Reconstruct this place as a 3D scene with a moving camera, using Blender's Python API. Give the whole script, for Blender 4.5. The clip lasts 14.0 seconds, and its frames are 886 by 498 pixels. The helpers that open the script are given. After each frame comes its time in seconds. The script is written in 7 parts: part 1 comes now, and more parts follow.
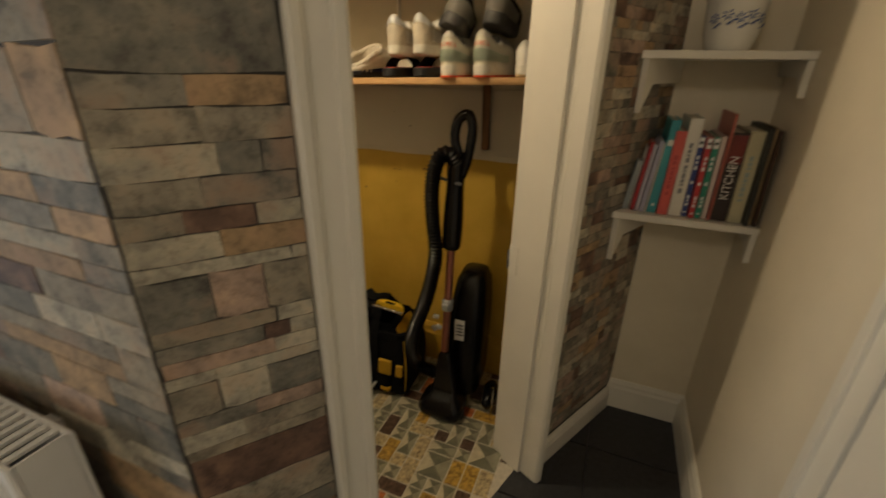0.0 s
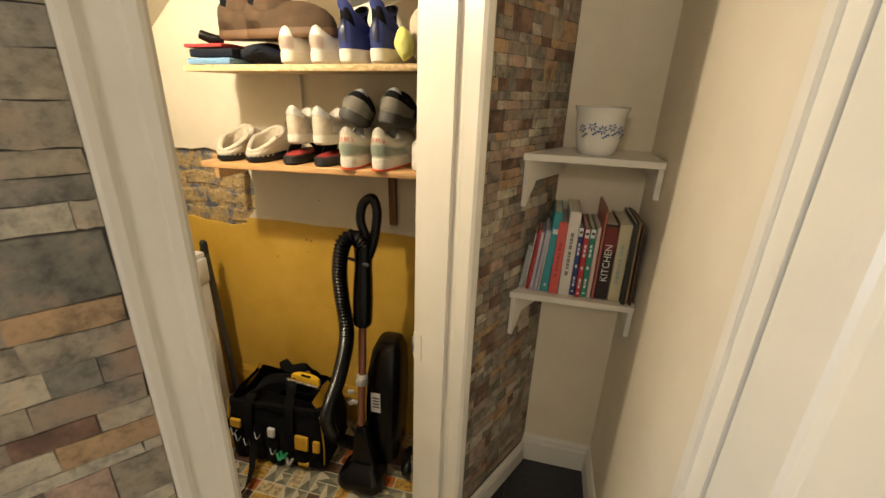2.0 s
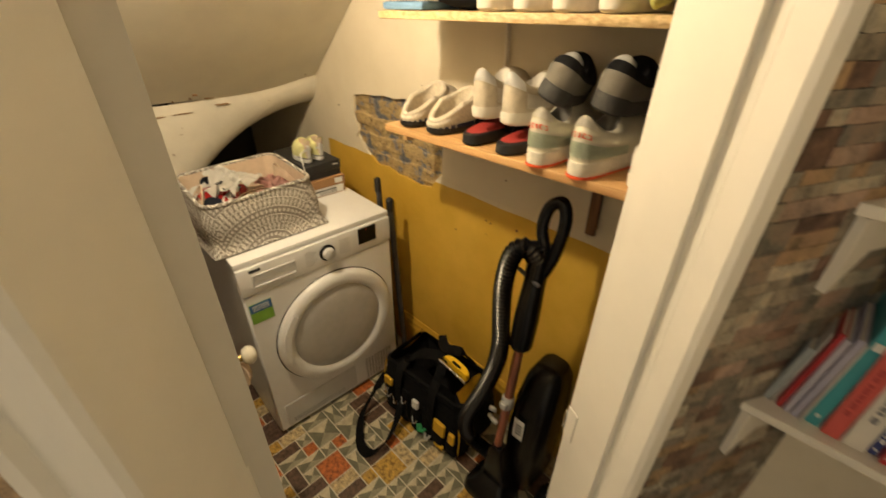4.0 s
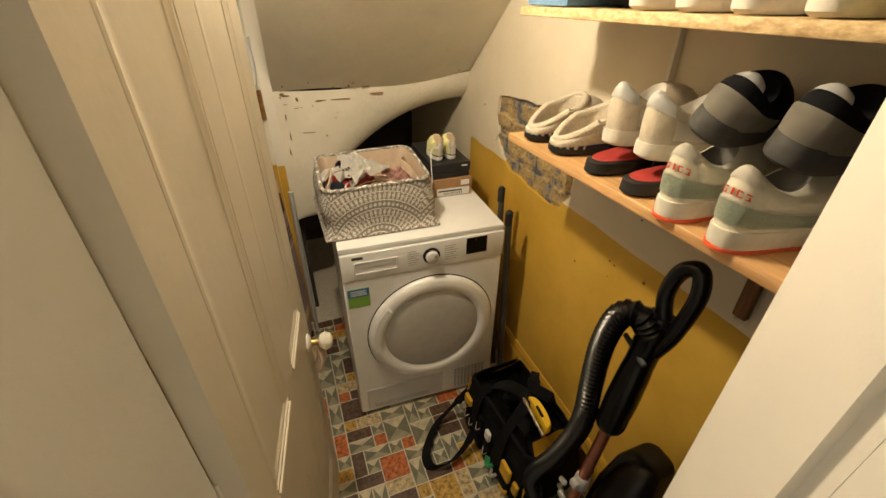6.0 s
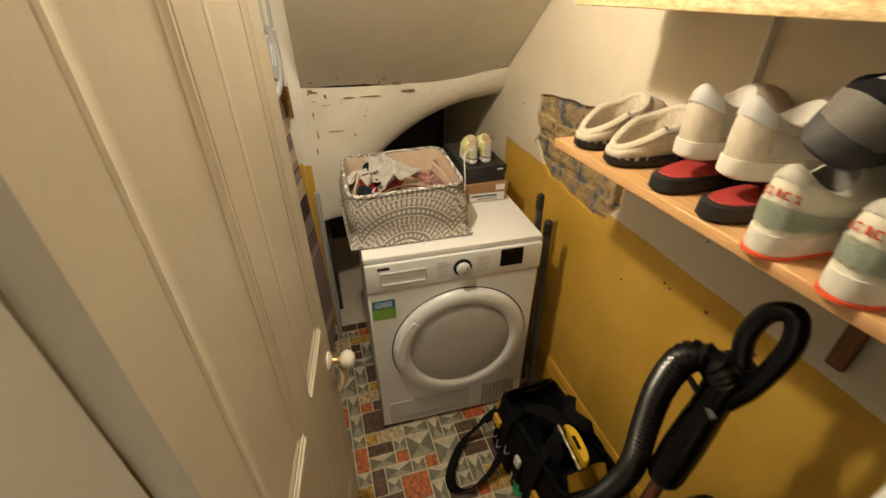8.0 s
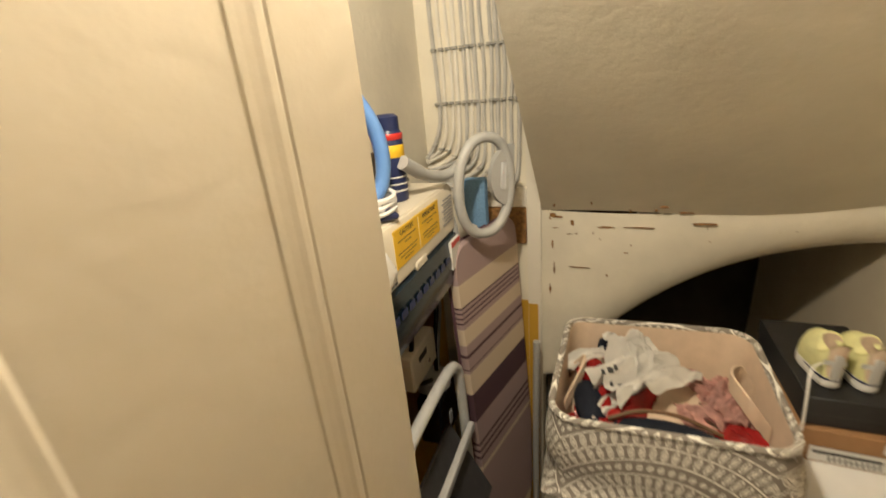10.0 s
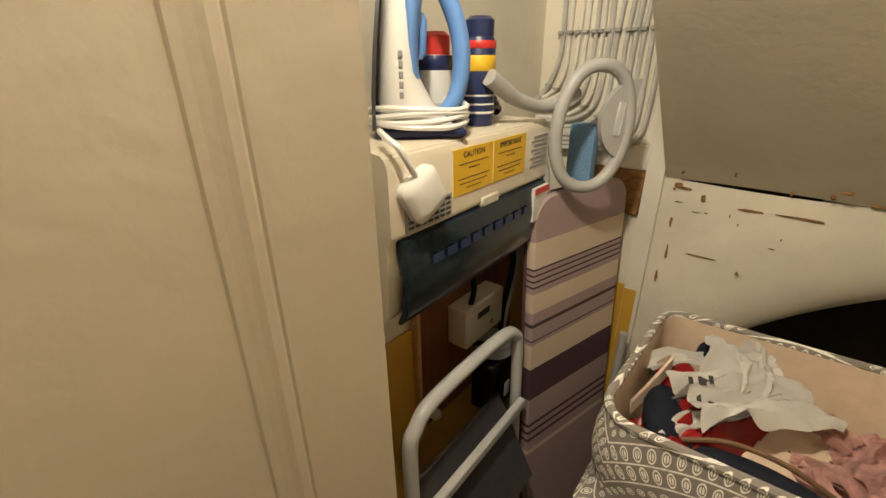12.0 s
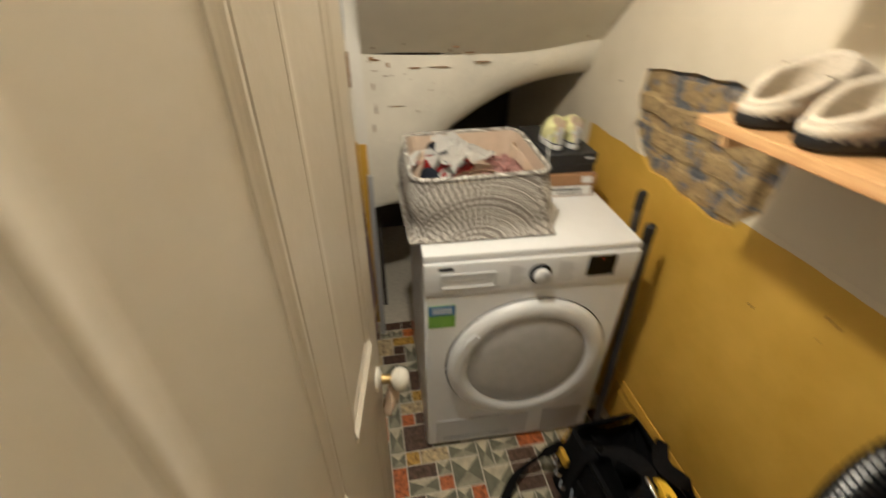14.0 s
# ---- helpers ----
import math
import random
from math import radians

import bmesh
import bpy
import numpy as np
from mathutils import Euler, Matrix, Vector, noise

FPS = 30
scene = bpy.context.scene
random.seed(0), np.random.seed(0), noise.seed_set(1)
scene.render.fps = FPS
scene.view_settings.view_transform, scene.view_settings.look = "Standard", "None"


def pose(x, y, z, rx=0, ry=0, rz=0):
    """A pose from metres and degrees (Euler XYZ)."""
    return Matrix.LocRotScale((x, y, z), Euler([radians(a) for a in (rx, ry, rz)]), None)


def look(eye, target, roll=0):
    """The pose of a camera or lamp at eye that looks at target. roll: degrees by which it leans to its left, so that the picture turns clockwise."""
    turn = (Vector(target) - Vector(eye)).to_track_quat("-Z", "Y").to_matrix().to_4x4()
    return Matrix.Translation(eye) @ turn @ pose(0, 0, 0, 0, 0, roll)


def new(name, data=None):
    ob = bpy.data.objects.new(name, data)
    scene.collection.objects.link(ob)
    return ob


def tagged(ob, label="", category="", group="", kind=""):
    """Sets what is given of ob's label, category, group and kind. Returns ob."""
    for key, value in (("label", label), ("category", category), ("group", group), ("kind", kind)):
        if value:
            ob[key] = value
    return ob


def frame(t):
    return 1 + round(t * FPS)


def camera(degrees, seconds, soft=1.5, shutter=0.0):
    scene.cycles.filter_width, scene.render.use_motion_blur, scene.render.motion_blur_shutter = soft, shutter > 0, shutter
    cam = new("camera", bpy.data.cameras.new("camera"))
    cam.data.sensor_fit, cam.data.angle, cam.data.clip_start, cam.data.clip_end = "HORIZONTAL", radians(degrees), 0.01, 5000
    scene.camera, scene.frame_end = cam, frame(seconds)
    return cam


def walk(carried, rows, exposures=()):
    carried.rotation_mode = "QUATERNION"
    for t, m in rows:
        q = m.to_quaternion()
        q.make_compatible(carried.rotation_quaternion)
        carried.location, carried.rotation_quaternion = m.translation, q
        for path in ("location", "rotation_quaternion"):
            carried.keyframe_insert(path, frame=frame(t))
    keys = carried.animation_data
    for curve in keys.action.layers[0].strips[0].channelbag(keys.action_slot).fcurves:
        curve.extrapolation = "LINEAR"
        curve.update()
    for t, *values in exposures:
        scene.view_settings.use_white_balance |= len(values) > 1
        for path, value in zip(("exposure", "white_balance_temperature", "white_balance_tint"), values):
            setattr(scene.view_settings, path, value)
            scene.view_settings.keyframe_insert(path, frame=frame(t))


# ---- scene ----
cam = camera(93.0, 14.0, shutter=0.5)
PATH = [
    (0, (0.855, 0.92, 1.282), (0.177, 2.626, 0.489), 1.1),
    (0.5, (0.894, 0.944, 1.317), (0.387, 2.741, 0.6), 1.7),
    (1, (0.913, 0.963, 1.389), (0.403, 2.765, 0.686), 0.7),
    (1.5, (0.918, 0.972, 1.451), (0.46, 2.785, 0.74), 2.1),
    (2, (0.944, 1.001, 1.502), (0.519, 2.818, 0.781), 2.1),
    (2.5, (0.944, 1.101, 1.517), (0.318, 2.809, 0.687), 3.2),
    (3, (0.956, 1.246, 1.571), (0.16, 2.843, 0.666), 4.2),
    (3.5, (0.892, 1.331, 1.568), (-0.052, 2.701, 0.458), 2.7),
    (4, (0.846, 1.413, 1.59), (-0.352, 2.619, 0.536), 0.8),
    (6.5, (0.804, 1.635, 1.588), (-0.764, 2.19, 0.476), 0.7),
    (7, (0.795, 1.637, 1.588), (-0.772, 2.175, 0.467), 0.5),
    (9.3, (0.353, 1.696, 1.558), (-1.462, 1.673, 0.718), -1.5),
    (9.5, (0.284, 1.740, 1.562), (-1.528, 1.431, 0.772), -3.5),
    (10, (0.136, 1.765, 1.557), (-1.612, 1.083, 0.85), -5.4),
    (10.5, (0.057, 1.772, 1.537), (-1.612, 0.855, 0.925), -4.6),
    (11, (0.024, 1.8, 1.486), (-1.454, 0.646, 0.79), -4.0),
    (11.5, (0.017, 1.812, 1.453), (-1.413, 0.667, 0.65), -1.7),
    (12, (0.019, 1.805, 1.451), (-1.418, 0.669, 0.649), -0.5),
    (12.5, (0.039, 1.791, 1.452), (-1.436, 0.735, 0.611), -1.0),
    (13, (0.132, 1.77, 1.462), (-1.436, 1.029, 0.465), -1.2),
    (13.5, (0.275, 1.696, 1.516), (-1.349, 1.415, 0.384), 0.7),
    (14, (0.475, 1.602, 1.458), (-1.149, 1.915, 0.333), 0.7),
]
EXPOSURES = [(0, -1.0, 6900, 10), (0.5, -0.42, 6700, 10), (1.0, -0.10, 6550, 10), (1.5, -0.02, 6450, 10), (2.0, -0.02, 6350, 10), (3.0, -0.17, 6850, 10), (4.0, -0.19, 6950, 10), (6.5, -0.22, 6350, 10), (9.5, -0.34, 6200, 10), (10.5, -0.42, 6150, 10), (12.5, -0.50, 6050, 10), (13.5, -0.36, 5800, 10), (14, -0.13, 5450, 10)]
walk(cam, [(t, look(eye, target, roll)) for t, eye, target, roll in PATH], EXPOSURES)

# ---- world, lamps ----
world = bpy.data.worlds.new("world")
scene.world = world
world.use_nodes = True
wn = world.node_tree.nodes
wn["Background"].inputs[0].default_value = (0.62, 0.78, 1.0, 1)
wn["Background"].inputs[1].default_value = 0.6


def lamp(name, place, power, colour, radius):
    data = bpy.data.lights.new(name, "POINT")
    data.energy, data.color, data.shadow_soft_size = power, colour, radius
    ob = new(name, data)
    ob.location = place
    return ob


CLOSET_LAMP = (-0.14, 1.622, 1.96)
HALL_LAMP = (0.55, -0.35, 2.25)
lamp("closet_bulb_light", CLOSET_LAMP, 46, (1.0, 0.845, 0.61), 0.03)
lamp("hall_lamp_light", HALL_LAMP, 27, (1.0, 0.89, 0.75), 0.12)
daylight = new("hall_window_light", bpy.data.lights.new("hall_window_light", "AREA"))   # the sky's light in the hall window
daylight.data.shape, daylight.data.size, daylight.data.size_y = "RECTANGLE", 0.72, 0.9
daylight.data.energy, daylight.data.color = 48, (0.80, 0.90, 1.0)
daylight.matrix_world = pose(-2.17, -1.0, 0.62, 0, -90, 0)

# ---- helpers for building ----


def mat(name, colour, rough=0.6, metal=0.0, vary=0.12, scale=30.0, bump=0.15, fine=300.0, gloss=0.5):
    """A plain surface with grain at two scales."""
    m = bpy.data.materials.new(name)
    m.use_nodes = True
    nt = m.node_tree
    b = nt.nodes["Principled BSDF"]
    b.inputs["Roughness"].default_value = rough
    b.inputs["Metallic"].default_value = metal
    b.inputs["Specular IOR Level"].default_value = gloss
    tc = nt.nodes.new("ShaderNodeTexCoord")
    n1 = nt.nodes.new("ShaderNodeTexNoise")
    n1.inputs["Scale"].default_value = scale
    n1.inputs["Detail"].default_value = 6
    n2 = nt.nodes.new("ShaderNodeTexNoise")
    n2.inputs["Scale"].default_value = fine
    n2.inputs["Detail"].default_value = 3
    ramp = nt.nodes.new("ShaderNodeValToRGB")
    c = Vector(colour[:3])
    ramp.color_ramp.elements[0].position, ramp.color_ramp.elements[1].position = 0.3, 0.7
    ramp.color_ramp.elements[0].color = (*(c * (1 - vary)), 1)
    ramp.color_ramp.elements[1].color = (*[min(1, v) for v in c * (1 + vary * 0.6)], 1)
    bp = nt.nodes.new("ShaderNodeBump")
    bp.inputs["Strength"].default_value = bump
    bp.inputs["Distance"].default_value = 0.002
    for n in (n1, n2):
        nt.links.new(tc.outputs["Object"], n.inputs["Vector"])
    nt.links.new(n1.outputs["Fac"], ramp.inputs["Fac"])
    nt.links.new(ramp.outputs["Color"], b.inputs["Base Color"])
    nt.links.new(n2.outputs["Fac"], bp.inputs["Height"])
    nt.links.new(bp.outputs["Normal"], b.inputs["Normal"])
    return m


def add_box(bm, x0, y0, z0, x1, y1, z1, bevel=0.0, m=None, seg=1):
    made = bmesh.ops.create_cube(bm, size=1.0)["verts"]
    fit = Matrix.Translation(((x0 + x1) / 2, (y0 + y1) / 2, (z0 + z1) / 2)) @ Matrix.Diagonal((abs(x1 - x0), abs(y1 - y0), abs(z1 - z0), 1))
    bmesh.ops.transform(bm, matrix=fit, verts=made)
    if bevel:
        edges = list({e for v in made for e in v.link_edges})
        out = bmesh.ops.bevel(bm, geom=edges, offset=bevel, segments=seg, affect="EDGES", profile=0.6)
        made = list({v for f in out["faces"] for v in f.verts} | {v for v in made if v.is_valid})
    if m is not None:
        bmesh.ops.transform(bm, matrix=m, verts=made)
    return made


def box_bm(*a, **k):
    bm = bmesh.new()
    add_box(bm, *a, **k)
    return bm


def add_loft(bm, rings, closed=True, cap=True):
    rows = [[bm.verts.new(p) for p in r] for r in rings]
    n = len(rows[0])
    for a, b in zip(rows, rows[1:]):
        for i in range(n if closed else n - 1):
            j = (i + 1) % n
            bm.faces.new((a[i], a[j], b[j], b[i]))
    if cap:
        bm.faces.new(list(reversed(rows[0])))
        bm.faces.new(rows[-1])
    return rows


def add_tube(bm, points, radius, n=10, cap=True):
    pts = [Vector(p) for p in points]
    radii = radius if isinstance(radius, (list, tuple)) else [radius] * len(pts)
    rings = []
    side = None
    for i, p in enumerate(pts):
        d = (pts[min(i + 1, len(pts) - 1)] - pts[max(i - 1, 0)]).normalized()
        if side is None:
            side = d.orthogonal().normalized()
        side = (side - d * side.dot(d)).normalized()
        up = d.cross(side)
        rings.append([p + (side * math.cos(a) + up * math.sin(a)) * radii[i] for a in [2 * math.pi * k / n for k in range(n)]])
    return add_loft(bm, rings, cap=cap)


def add_lathe(bm, profile, n=24, m=None, cap=False):
    rings = [[Vector((r * math.cos(a), r * math.sin(a), z)) for a in [2 * math.pi * k / n for k in range(n)]] for r, z in profile]
    if m is not None:
        rings = [[m @ v for v in r] for r in rings]
    return add_loft(bm, rings, cap=cap)


def smooth_path(pts, steps=6):
    """A Catmull-Rom line through the points."""
    p = [Vector(q) for q in pts]
    p = [2 * p[0] - p[1]] + p + [2 * p[-1] - p[-2]]
    out = []
    for i in range(1, len(p) - 2):
        for k in range(steps):
            t = k / steps
            a, b, c, d = p[i - 1:i + 3]
            out.append(0.5 * (2 * b + (c - a) * t + (2 * a - 5 * b + 4 * c - d) * t * t + (3 * b - a - 3 * c + d) * t ** 3))
    out.append(p[-2])
    return out


def part(name, bm, material, parent=None, label="", smooth=True, m=None):
    """One mesh object out of a bmesh, under a thing or a part."""
    bmesh.ops.recalc_face_normals(bm, faces=bm.faces)
    me = bpy.data.meshes.new(name)
    bm.to_mesh(me)
    bm.free()
    me.materials.append(material)
    if smooth:
        me.shade_smooth()
        me.set_sharp_from_angle(angle=radians(40))
    ob = new(name, me)
    if parent is not None:
        ob.parent = parent
    if m is not None:
        ob.matrix_basis = m
    if label:
        ob["label"] = label
    return ob


def thing(name, label, category, m=None, group=""):
    ob = new(name)
    ob.empty_display_size = 0.05
    if m is not None:
        ob.matrix_basis = m
    return tagged(ob, label, category, group)


def structure(name, bm, material, label="", m=None, smooth=False):
    return tagged(part(name, bm, material, None, label, smooth, m), kind="structure")


# ---- materials ----


def nodes_of(m):
    return m.node_tree, m.node_tree.nodes["Principled BSDF"]


def noise_node(nt, scale, detail=5, coord=None, rough=0.55):
    n = nt.nodes.new("ShaderNodeTexNoise")
    n.inputs["Scale"].default_value, n.inputs["Detail"].default_value, n.inputs["Roughness"].default_value = scale, detail, rough
    if coord is not None:
        nt.links.new(coord, n.inputs["Vector"])
    return n


def ramp_node(nt, fac, stops, mode="LINEAR"):
    r = nt.nodes.new("ShaderNodeValToRGB")
    r.color_ramp.interpolation = mode
    e = r.color_ramp.elements
    while len(e) < len(stops):
        e.new(0.5)
    for k, (p, c) in zip(e, stops):
        k.position, k.color = p, (*c, 1)
    nt.links.new(fac, r.inputs["Fac"])
    return r


def mix_node(nt, fac, a, b, blend="MIX"):
    n = nt.nodes.new("ShaderNodeMix")
    n.data_type, n.blend_type = "RGBA", blend
    for sock, v in ((n.inputs[0], fac), (n.inputs[6], a), (n.inputs[7], b)):
        if isinstance(v, bpy.types.NodeSocket):
            nt.links.new(v, sock)
        elif isinstance(v, tuple):
            sock.default_value = (*v, 1)
        else:
            sock.default_value = v
    return n.outputs[2]


def bump_to(nt, bsdf, height, strength, distance=0.003):
    b = nt.nodes.new("ShaderNodeBump")
    b.inputs["Strength"].default_value, b.inputs["Distance"].default_value = strength, distance
    nt.links.new(height, b.inputs["Height"])
    nt.links.new(b.outputs["Normal"], bsdf.inputs["Normal"])


def blank(name, rough):
    m = bpy.data.materials.new(name)
    m.use_nodes = True
    nt, b = nodes_of(m)
    b.inputs["Roughness"].default_value = rough
    tc = nt.nodes.new("ShaderNodeTexCoord").outputs["Object"]
    return m, nt, b, tc


def worn_paint(name, base, chip, rough=0.5, chips=0.70, bump=0.4, vary=0.1, drip=0.0):
    """Old brushed paint with uneven relief, faint stains and chips that show what is under it."""
    m, nt, b, tc = blank(name, rough)
    c = Vector(base)
    n1 = noise_node(nt, 5, 6, tc)
    col = ramp_node(nt, n1.outputs["Fac"], [(0.3, tuple(c * (1 - vary))), (0.7, tuple(c * (1 + vary * 0.4)))]).outputs["Color"]
    n2 = noise_node(nt, 14, 8, tc, 0.7)
    mask = ramp_node(nt, n2.outputs["Fac"], [(chips, (0, 0, 0)), (chips + 0.015, (1, 1, 1))]).outputs["Color"]
    col = mix_node(nt, mask, col, chip)
    nt.links.new(col, b.inputs["Base Color"])
    n3 = noise_node(nt, 45, 5, tc)
    n4 = noise_node(nt, 7, 3, tc)
    add = nt.nodes.new("ShaderNodeMath")
    add.operation = "ADD"
    nt.links.new(n3.outputs["Fac"], add.inputs[0])
    nt.links.new(n4.outputs["Fac"], add.inputs[1])
    bump_to(nt, b, add.outputs[0], bump, 0.006)
    return m


def stone_print():
    """Stone-pattern wallpaper: each stone takes its own tone, mottled and rust-stained."""
    m, nt, b, _ = blank("stone_wallpaper", 0.62)
    geo = nt.nodes.new("ShaderNodeNewGeometry").outputs["Position"]
    info = nt.nodes.new("ShaderNodeObjectInfo")
    rnd, tone = info.outputs["Random"], info.outputs["Color"]
    shift = nt.nodes.new("ShaderNodeVectorMath")
    shift.operation = "ADD"
    mul = nt.nodes.new("ShaderNodeMath")
    mul.operation = "MULTIPLY"
    mul.inputs[1].default_value = 17.0
    nt.links.new(rnd, mul.inputs[0])
    nt.links.new(geo, shift.inputs[0])
    nt.links.new(mul.outputs[0], shift.inputs[1])
    n1 = noise_node(nt, 22, 8, shift.outputs[0], 0.65)
    n2 = noise_node(nt, 95, 5, shift.outputs[0], 0.7)
    n3 = noise_node(nt, 11, 6, shift.outputs[0], 0.6)
    dark = ramp_node(nt, n1.outputs["Fac"], [(0.3, (0.34, 0.34, 0.35)), (0.47, (0.95, 0.94, 0.93)), (0.66, (1.5, 1.44, 1.33))]).outputs["Color"]
    col = mix_node(nt, 1.0, tone, dark, "MULTIPLY")
    grit = ramp_node(nt, n2.outputs["Fac"], [(0.34, (0.62, 0.6, 0.58)), (0.5, (1, 1, 1))]).outputs["Color"]
    col = mix_node(nt, 0.8, col, grit, "MULTIPLY")
    rust = ramp_node(nt, n3.outputs["Fac"], [(0.52, (0, 0, 0)), (0.68, (0.7, 0.7, 0.7))]).outputs["Color"]
    col = mix_node(nt, rust, col, (0.32, 0.20, 0.14))
    nt.links.new(col, b.inputs["Base Color"])
    bump_to(nt, b, n2.outputs["Fac"], 0.12, 0.001)
    return m


def mosaic_print():
    """Printed vinyl mosaic: each piece its own colour, pale ones with facets, others marbled."""
    m, nt, b, tc = blank("mosaic_vinyl", 0.36)
    geo = nt.nodes.new("ShaderNodeNewGeometry").outputs["Position"]
    rnd = nt.nodes.new("ShaderNodeObjectInfo").outputs["Random"]
    tone = ramp_node(nt, rnd, [(0.0, (0.33, 0.33, 0.27)), (0.52, (0.085, 0.05, 0.035)), (0.70, (0.40, 0.25, 0.05)), (0.80, (0.42, 0.34, 0.2)), (0.925, (0.38, 0.11, 0.03)), (0.975, (0.36, 0.04, 0.018))], "CONSTANT").outputs["Color"]
    pale = ramp_node(nt, rnd, [(0.0, (1, 1, 1)), (0.52, (0, 0, 0))], "CONSTANT").outputs["Color"]
    sep = nt.nodes.new("ShaderNodeSeparateXYZ")
    nt.links.new(tc, sep.inputs[0])
    ab = []
    for k in (0, 1):
        a = nt.nodes.new("ShaderNodeMath")
        a.operation = "ABSOLUTE"
        nt.links.new(sep.outputs[k], a.inputs[0])
        ab.append(a.outputs[0])
    gt = nt.nodes.new("ShaderNodeMath")
    gt.operation = "GREATER_THAN"
    nt.links.new(ab[0], gt.inputs[0])
    nt.links.new(ab[1], gt.inputs[1])
    half = nt.nodes.new("ShaderNodeMath")
    half.operation = "GREATER_THAN"
    half.inputs[1].default_value = 0.0
    nt.links.new(sep.outputs[0], half.inputs[0])
    facet = mix_node(nt, gt.outputs[0], (0.15, 0.145, 0.105), mix_node(nt, half.outputs[0], (0.50, 0.45, 0.33), (0.28, 0.27, 0.20)))
    n1 = noise_node(nt, 60, 7, geo, 0.7)
    vein = ramp_node(nt, n1.outputs["Fac"], [(0.38, (0.35, 0.25, 0.2)), (0.5, (1, 1, 1)), (0.64, (1.7, 1.6, 1.4))]).outputs["Color"]
    col = mix_node(nt, 0.85, tone, vein, "MULTIPLY")
    n2 = noise_node(nt, 30, 4, geo)
    soft = ramp_node(nt, n2.outputs["Fac"], [(0.35, (0.8, 0.8, 0.8)), (0.65, (1.15, 1.15, 1.1))]).outputs["Color"]
    col = mix_node(nt, pale, col, mix_node(nt, 1.0, facet, soft, "MULTIPLY"))
    nt.links.new(col, b.inputs["Base Color"])
    return m


def two_tone_wall():
    """Cream wall painted mustard yellow up to chest height, with a hand-cut edge."""
    m, nt, b, tc = blank("cream_and_yellow_wall", 0.5)
    sep = nt.nodes.new("ShaderNodeSeparateXYZ")
    nt.links.new(tc, sep.inputs[0])
    wob = noise_node(nt, 9, 3, tc)
    edge = nt.nodes.new("ShaderNodeMath")
    edge.operation = "MULTIPLY_ADD"
    edge.inputs[1].default_value, edge.inputs[2].default_value = 0.016, 0.954
    nt.links.new(wob.outputs["Fac"], edge.inputs[0])
    low = nt.nodes.new("ShaderNodeMath")
    low.operation = "LESS_THAN"
    nt.links.new(sep.outputs[2], low.inputs[0])
    nt.links.new(edge.outputs[0], low.inputs[1])
    west = nt.nodes.new("ShaderNodeMath")
    west.operation = "LESS_THAN"
    west.inputs[1].default_value = 0.8
    nt.links.new(sep.outputs[0], west.inputs[0])
    east = nt.nodes.new("ShaderNodeMath")
    east.operation = "GREATER_THAN"
    east.inputs[1].default_value = -0.99
    nt.links.new(sep.outputs[0], east.inputs[0])
    span = nt.nodes.new("ShaderNodeMath")
    span.operation = "MULTIPLY"
    nt.links.new(east.outputs[0], span.inputs[0])
    nt.links.new(west.outputs[0], span.inputs[1])
    west = span
    both = nt.nodes.new("ShaderNodeMath")
    both.operation = "MULTIPLY"
    nt.links.new(low.outputs[0], both.inputs[0])
    nt.links.new(west.outputs[0], both.inputs[1])
    n1 = noise_node(nt, 6, 6, tc)
    n2 = noise_node(nt, 55, 4, tc)
    n3 = noise_node(nt, 26, 9, tc, 0.75)
    cream = ramp_node(nt, n1.outputs["Fac"], [(0.3, (0.70, 0.62, 0.47)), (0.7, (0.78, 0.70, 0.55))]).outputs["Color"]
    yell = ramp_node(nt, n1.outputs["Fac"], [(0.28, (0.56, 0.34, 0.04)), (0.72, (0.70, 0.44, 0.07))]).outputs["Color"]
    chip = ramp_node(nt, n3.outputs["Fac"], [(0.735, (0, 0, 0)), (0.75, (1, 1, 1))]).outputs["Color"]
    col = mix_node(nt, both.outputs[0], cream, yell)
    col = mix_node(nt, chip, col, (0.3, 0.2, 0.1))
    nt.links.new(col, b.inputs["Base Color"])
    bump_to(nt, b, n2.outputs["Fac"], 0.3, 0.004)
    return m


def wood_mat(name, base, dark, rough=0.5, scale=(3, 60, 60), flakes=False):
    m, nt, b, tc = blank(name, rough)
    mp = nt.nodes.new("ShaderNodeMapping")
    mp.inputs["Scale"].default_value = scale
    nt.links.new(tc, mp.inputs["Vector"])
    n1 = noise_node(nt, 1.5 if not flakes else 1.0, 8, mp.outputs["Vector"], 0.65)
    lo, hi = (0.38, 0.62) if flakes else (0.3, 0.68)
    col = ramp_node(nt, n1.outputs["Fac"], [(lo, dark), (hi, base)]).outputs["Color"]
    nt.links.new(col, b.inputs["Base Color"])
    bump_to(nt, b, n1.outputs["Fac"], 0.15, 0.001)
    return m


